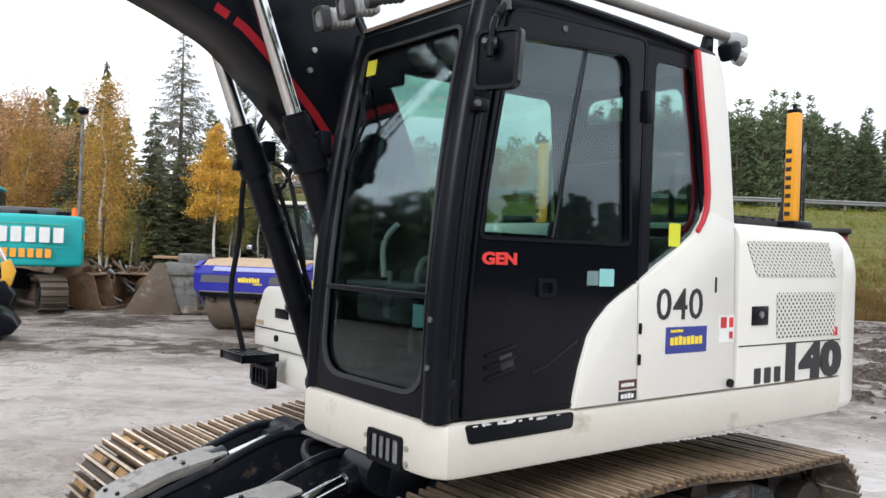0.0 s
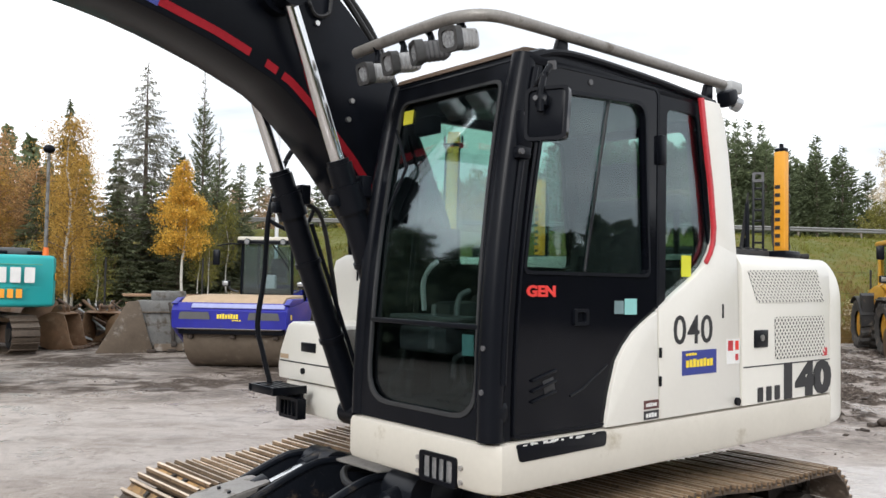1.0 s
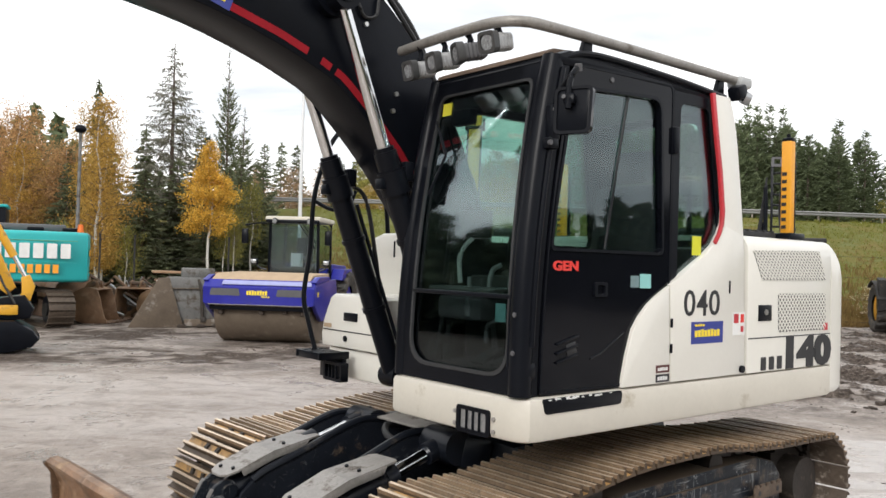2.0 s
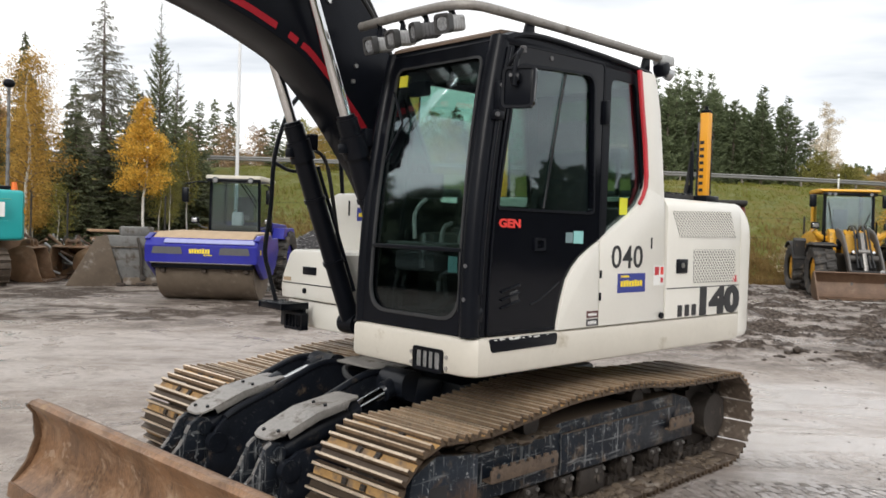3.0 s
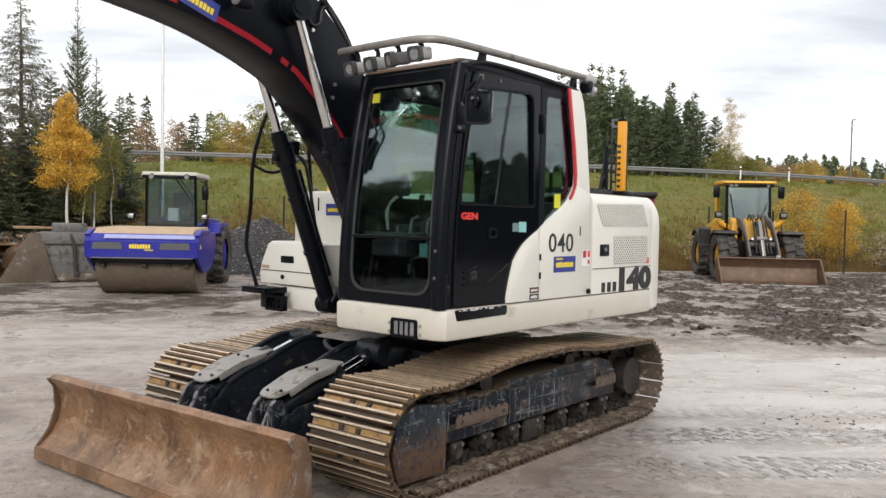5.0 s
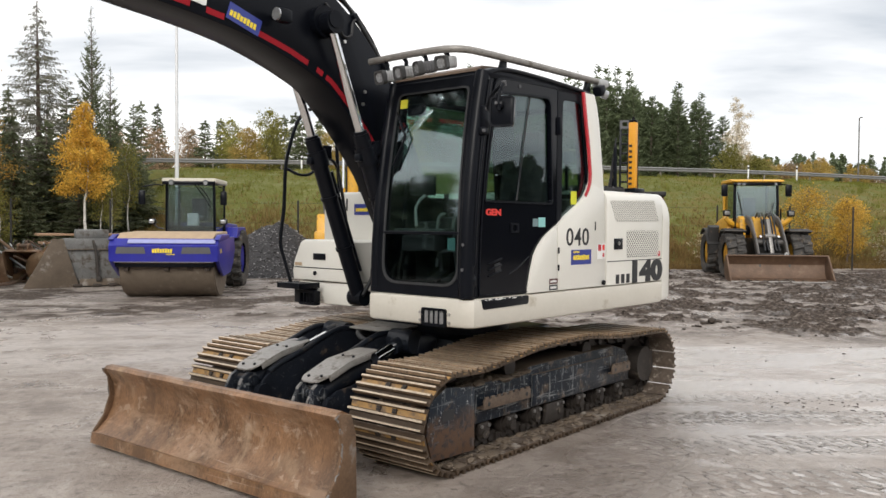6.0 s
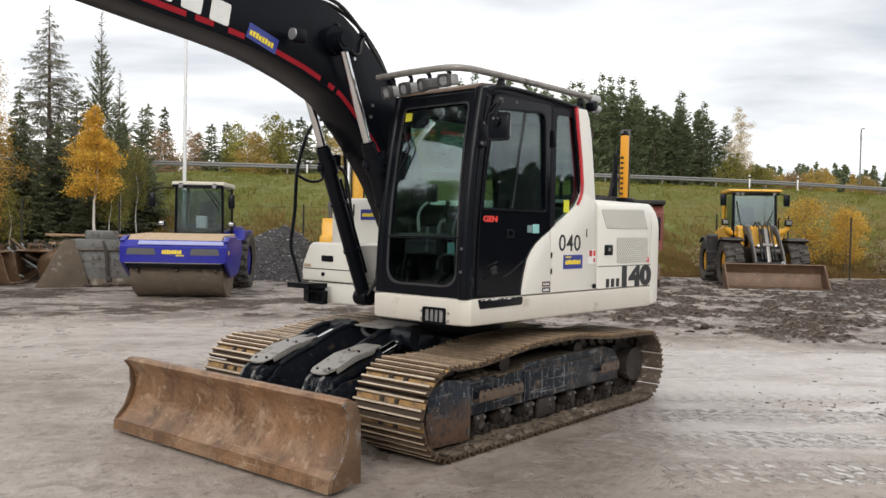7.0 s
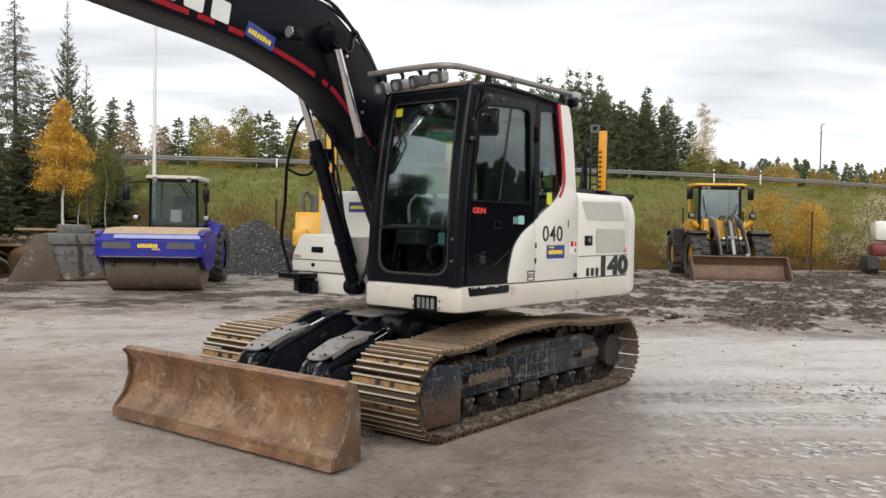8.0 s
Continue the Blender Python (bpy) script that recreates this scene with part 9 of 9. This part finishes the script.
gold = [(rngw.uniform(34, 66), rngw.uniform(80, 90)) for _ in range(26)] + [(rngw.uniform(-60, -24), rngw.uniform(36, 60)) for _ in range(30)]
tagged(new("autumn_woods", quads("autumn_woods", woods(gold, 79, LEAF_GOLD, 3.4, 1.2, 600, 0.36), LEAF_GOLD)), "autumn-coloured birch woods far off", "woods", kind="stuff")
back = [(rngw.uniform(-60, 60), rngw.uniform(-46, -26)) for _ in range(170)]
tagged(new("near_woods", quads("near_woods", woods(back, 80, NEEDLE, 10.0, 2.0, 220), NEEDLE)), "dark conifer woods closing the yard", "woods", kind="stuff")
west = [(rngw.uniform(-60, -30), rngw.uniform(-30, 26)) for _ in range(150)]
tagged(new("west_woods", quads("west_woods", woods(west, 82, NEEDLE, 9.0, 2.2, 300, 1.05), NEEDLE)), "dark spruce woods beside the yard", "woods", kind="stuff")
east = [(rngw.uniform(32, 60), rngw.uniform(-30, 24)) for _ in range(120)]
tagged(new("east_woods", quads("east_woods", woods(east, 83, LEAF_OLIVE, 4.6, 1.7, 350, 0.8), NEEDLE)), "low young woods beside the yard", "woods", kind="stuff")


# ---- grass on the bank, tall and dry by the fence ----
def grass(n, seed, where, hgt, width):
    rng = random.Random(seed)
    items = []
    k = 0
    while k < n:
        x, y = where(rng)
        d0 = y - foot_y(x)
        if d0 < -0.5 + 0.4 * noise.noise((x * 0.8, 0, 0)) or y > road_y(x) - 1.8:
            continue
        k += 1
        z = ground_z(x, y)
        for _ in range(3):
            d = Vector((rng.gauss(0, 0.35), rng.gauss(0, 0.35), 1)).normalized()
            s = d.cross(rand_dir(rng)).normalized()
            h = hgt * rng.uniform(0.5, 1.3) * (0.6 + 1.6 * max(0.0, noise.noise((x * 0.7, y * 0.5, 3)) + 0.5 * noise.noise((x * 2.2, y * 1.6, 4))))
            items.append((Vector((x + rng.uniform(-0.1, 0.1), y + rng.uniform(-0.1, 0.1), z - 0.03)), d, s, h, width))
    return items


tagged(new("dry_grass", quads("dry_grass", grass(24000, 91, lambda r: (r.uniform(-9.5, 30), 28.0 + 0.05 * 8 + abs(r.gauss(0, 3.6))), 0.36, 0.022), GRASS_DRY)), "tall dry brown grass along the fence", "grass", kind="stuff")
tagged(new("bank_grass", quads("bank_grass", grass(21000, 92, lambda r: (r.uniform(-10, 46), r.uniform(31, 54)), 0.16, 0.026), GRASS)), "green and yellow grass on the road bank", "grass", kind="stuff")

# ---- road, guard rail, marker posts ----
ASPHALT = mat("asphalt", (0.055, 0.055, 0.058), 0.8, 0, 0.25, 3, 0.3, 60)
xs_ = [-60 + 4 * k for k in range(36)]
rd = bmesh.new()
prev = None
for x in xs_:
    y = road_y(x)
    cur = [rd.verts.new((x, y + dy, 4.80 + dz)) for dy, dz in ((-1.2, -0.5), (-1.2, 0.03), (6.5, 0.06), (6.5, -0.5))]
    if prev:
        for i in range(3):
            rd.faces.new((prev[i], cur[i], cur[i + 1], prev[i + 1]))
    prev = cur
bmesh.ops.recalc_face_normals(rd, faces=rd.faces)
tagged(part("road", rd, ASPHALT), "asphalt road on top of the bank", "road", kind="structure")
RAILM = mat("weathered_galvanised", (0.22, 0.22, 0.215), 0.55, 0.3, 0.12, 2, 0.05, 40)
GR = thing("guard_rail", pose(0, 0, 0), "weathered galvanised steel guard rail along the road", "guard rail", kind="structure")
gxs = [-44 + 4 * k for k in range(27)]
for x0, x1 in zip(gxs, gxs[1:]):
    b = bmesh.new()
    pr = [(0.0, -0.135), (0.05, -0.10), (0.055, -0.06), (0.0, -0.02), (0.0, 0.02), (0.055, 0.06), (0.05, 0.10), (0.0, 0.135)]
    ends = []
    for x in (x0, x1):
        y = road_y(x) - 1.45
        ends.append([b.verts.new((x, y - o, 5.38 + z)) for o, z in pr] + [b.verts.new((x, y + 0.012 - o, 5.38 + z)) for o, z in pr[::-1]])
    n = len(ends[0])
    for i in range(n):
        b.faces.new((ends[0][i], ends[0][(i + 1) % n], ends[1][(i + 1) % n], ends[1][i]))
    bmesh.ops.recalc_face_normals(b, faces=b.faces)
    part("rail_beam", b, RAILM, GR)
    y = road_y(x0) - 1.38
    part("rail_post", box((x0, y, 5.0), (0.07, 0.12, 1.1), 0.01), mat("post_wood", (0.23, 0.20, 0.17), 0.8) if x0 == gxs[0] else bpy.data.materials["post_wood"], GR)
for x, y in ((28.4, 46.6), (-2.8, 47.2), (24.9, 46.2)):
    mp_ = thing("marker_post", pose(x, y, ground_z(x, y)), "white road marker post with a dark band", "post", "road marker posts")
    part("stake", box((0, 0, 0.45), (0.10, 0.05, 1.0), 0.02), WHITE_INK, mp_)
    part("reflector_band", box((0, 0, 0.78), (0.105, 0.055, 0.14), 0.02), BLACK, mp_)

# ---- poles and fence ----
POLEW = mat("white_pole", (0.72, 0.73, 0.74), 0.4, 0.1, 0.05, 2, 0.02)
fp = thing("flag_pole", pose(-7.6, 33.9, ground_z(-7.6, 33.9)), "tall white flag pole", "pole")
part("shaft", rod((0, 0, 0), (0, 0, 12.5), 0.085, 0.045, n=14), POLEW, fp)
part("knob", rod((0, 0, 12.5), (0, 0, 12.62), 0.07, 0.02, n=12), ALU, fp)
lp = thing("lamp_post", pose(-13.3, 25.95, 0.0), "slim grey lamp post with a dark round head", "street lamp")
part("shaft", rod((0, 0, 0), (0, 0, 5.85), 0.07, 0.05, n=12), GALV, lp)
hd_ = bmesh.new()
bmesh.ops.create_uvsphere(hd_, u_segments=16, v_segments=10, radius=0.17)
bmesh.ops.transform(hd_, matrix=Matrix.Translation((0, 0, 5.95)) @ Matrix.Diagonal((1.1, 1.1, 0.85, 1)), verts=hd_.verts)
part("lamp_head", hd_, BLACK, lp)
for x, y, h in ((40.9, 58.7, 5.6),):
    sl = thing("street_lamp", pose(x, y, ground_z(x, y)), "distant thin street lamp by the road", "street lamp", "lamps along the road")
    part("shaft", rod((0, 0, 0), (0, 0, h), 0.06, 0.05, n=8), GALV, sl)
    part("lamp_arm", tube([(0, 0, h), (0.06, 0, h + 0.10), (0.28, 0, h + 0.12)], 0.04, 6), GALV, sl)
FP = thing("fence", pose(0, 0, 0), "dark steel fence posts with thin wires at the bank's foot", "fence", kind="structure")
FENCE = mat("fence_steel", (0.03, 0.028, 0.025), 0.6, 0.3, 0.2)
fpx = [-22.0, -18.6, -15.4, -13.2, -12.0, -8.75, -5.4, -2.2, 1.0, 4.2, 7.4, 10.6, 13.8, 16.9, 19.7, 23.6, 27.5, 31.5]
for x in fpx:
    y = foot_y(x) - 1.7 if x > -3 else foot_y(x) - 0.5
    part("fence_post", rod((x, y, -0.1), (x, y, 2.55), 0.035, n=8), FENCE, FP)
for a, b in zip(fpx, fpx[1:]):
    for z in (0.25, 1.0, 1.75, 2.45):
        ya = foot_y(a) - (1.7 if a > -3 else 0.5)
        yb = foot_y(b) - (1.7 if b > -3 else 0.5)
        part("fence_wire", rod((a, ya, z), (b, yb, z), 0.004, n=4), FENCE, FP)


# ---- track shoes ----
def shoe_mesh():
    """One triple-bar track shoe, 0.7 m wide; the bars stand out along -z."""
    one = bmesh.new()
    w = 0.35
    prof = [(-0.083, 0.012), (-0.082, -0.008), (-0.080, -0.028), (-0.067, -0.028), (-0.062, 0.0), (-0.030, 0.0), (-0.026, -0.014), (-0.022, -0.033), (-0.006, -0.033), (0.001, 0.0),
            (0.042, 0.0), (0.046, -0.012), (0.049, -0.029), (0.064, -0.029), (0.070, 0.002), (0.076, 0.008), (0.076, 0.018), (0.06, 0.014), (-0.08, 0.014)]
    a = [one.verts.new((x, -w, z)) for x, z in prof]
    b = [one.verts.new((x, w, z)) for x, z in prof]
    n = len(prof)
    inside = {15, 16, 17, 18}
    edge = {2, 7, 12}
    side = {1, 6, 11}
    ochre = {9}
    for i in range(n):
        f = one.faces.new((a[i], a[(i + 1) % n], b[(i + 1) % n], b[i]))
        f.material_index = 1 if i in edge else 5 if i in side else 2 if i in ochre else 4 if i in inside else 0
    one.faces.new(a[::-1])
    one.faces.new(b)
    for y in (-0.075, 0.075):
        for x in (0.012, 0.030):
            k = len(one.faces)
            box((x, y, -0.006), (0.016, 0.036, 0.018), 0, None, one)
            one.faces.ensure_lookup_table()
            for f in one.faces[k:]:
                f.material_index = 3
    bmesh.ops.recalc_face_normals(one, faces=one.faces)
    me = bpy.data.meshes.new("track_shoe")
    one.to_mesh(me)
    one.free()
    for m in (SHOE, SHOE_EDGE, OCHRE, ROLLER_STEEL, INNER, SHOE_SIDE):
        me.materials.append(m)
    return me


SHOE_ME = shoe_mesh()
for track, yc in tracks:
    for x, z, a in TRACK_PATH:
        ob = new("track_shoe", SHOE_ME)
        ob.parent = track
        ob.matrix_basis = Matrix.Translation((x, yc, z)) @ Matrix.Rotation(-a, 4, "Y")
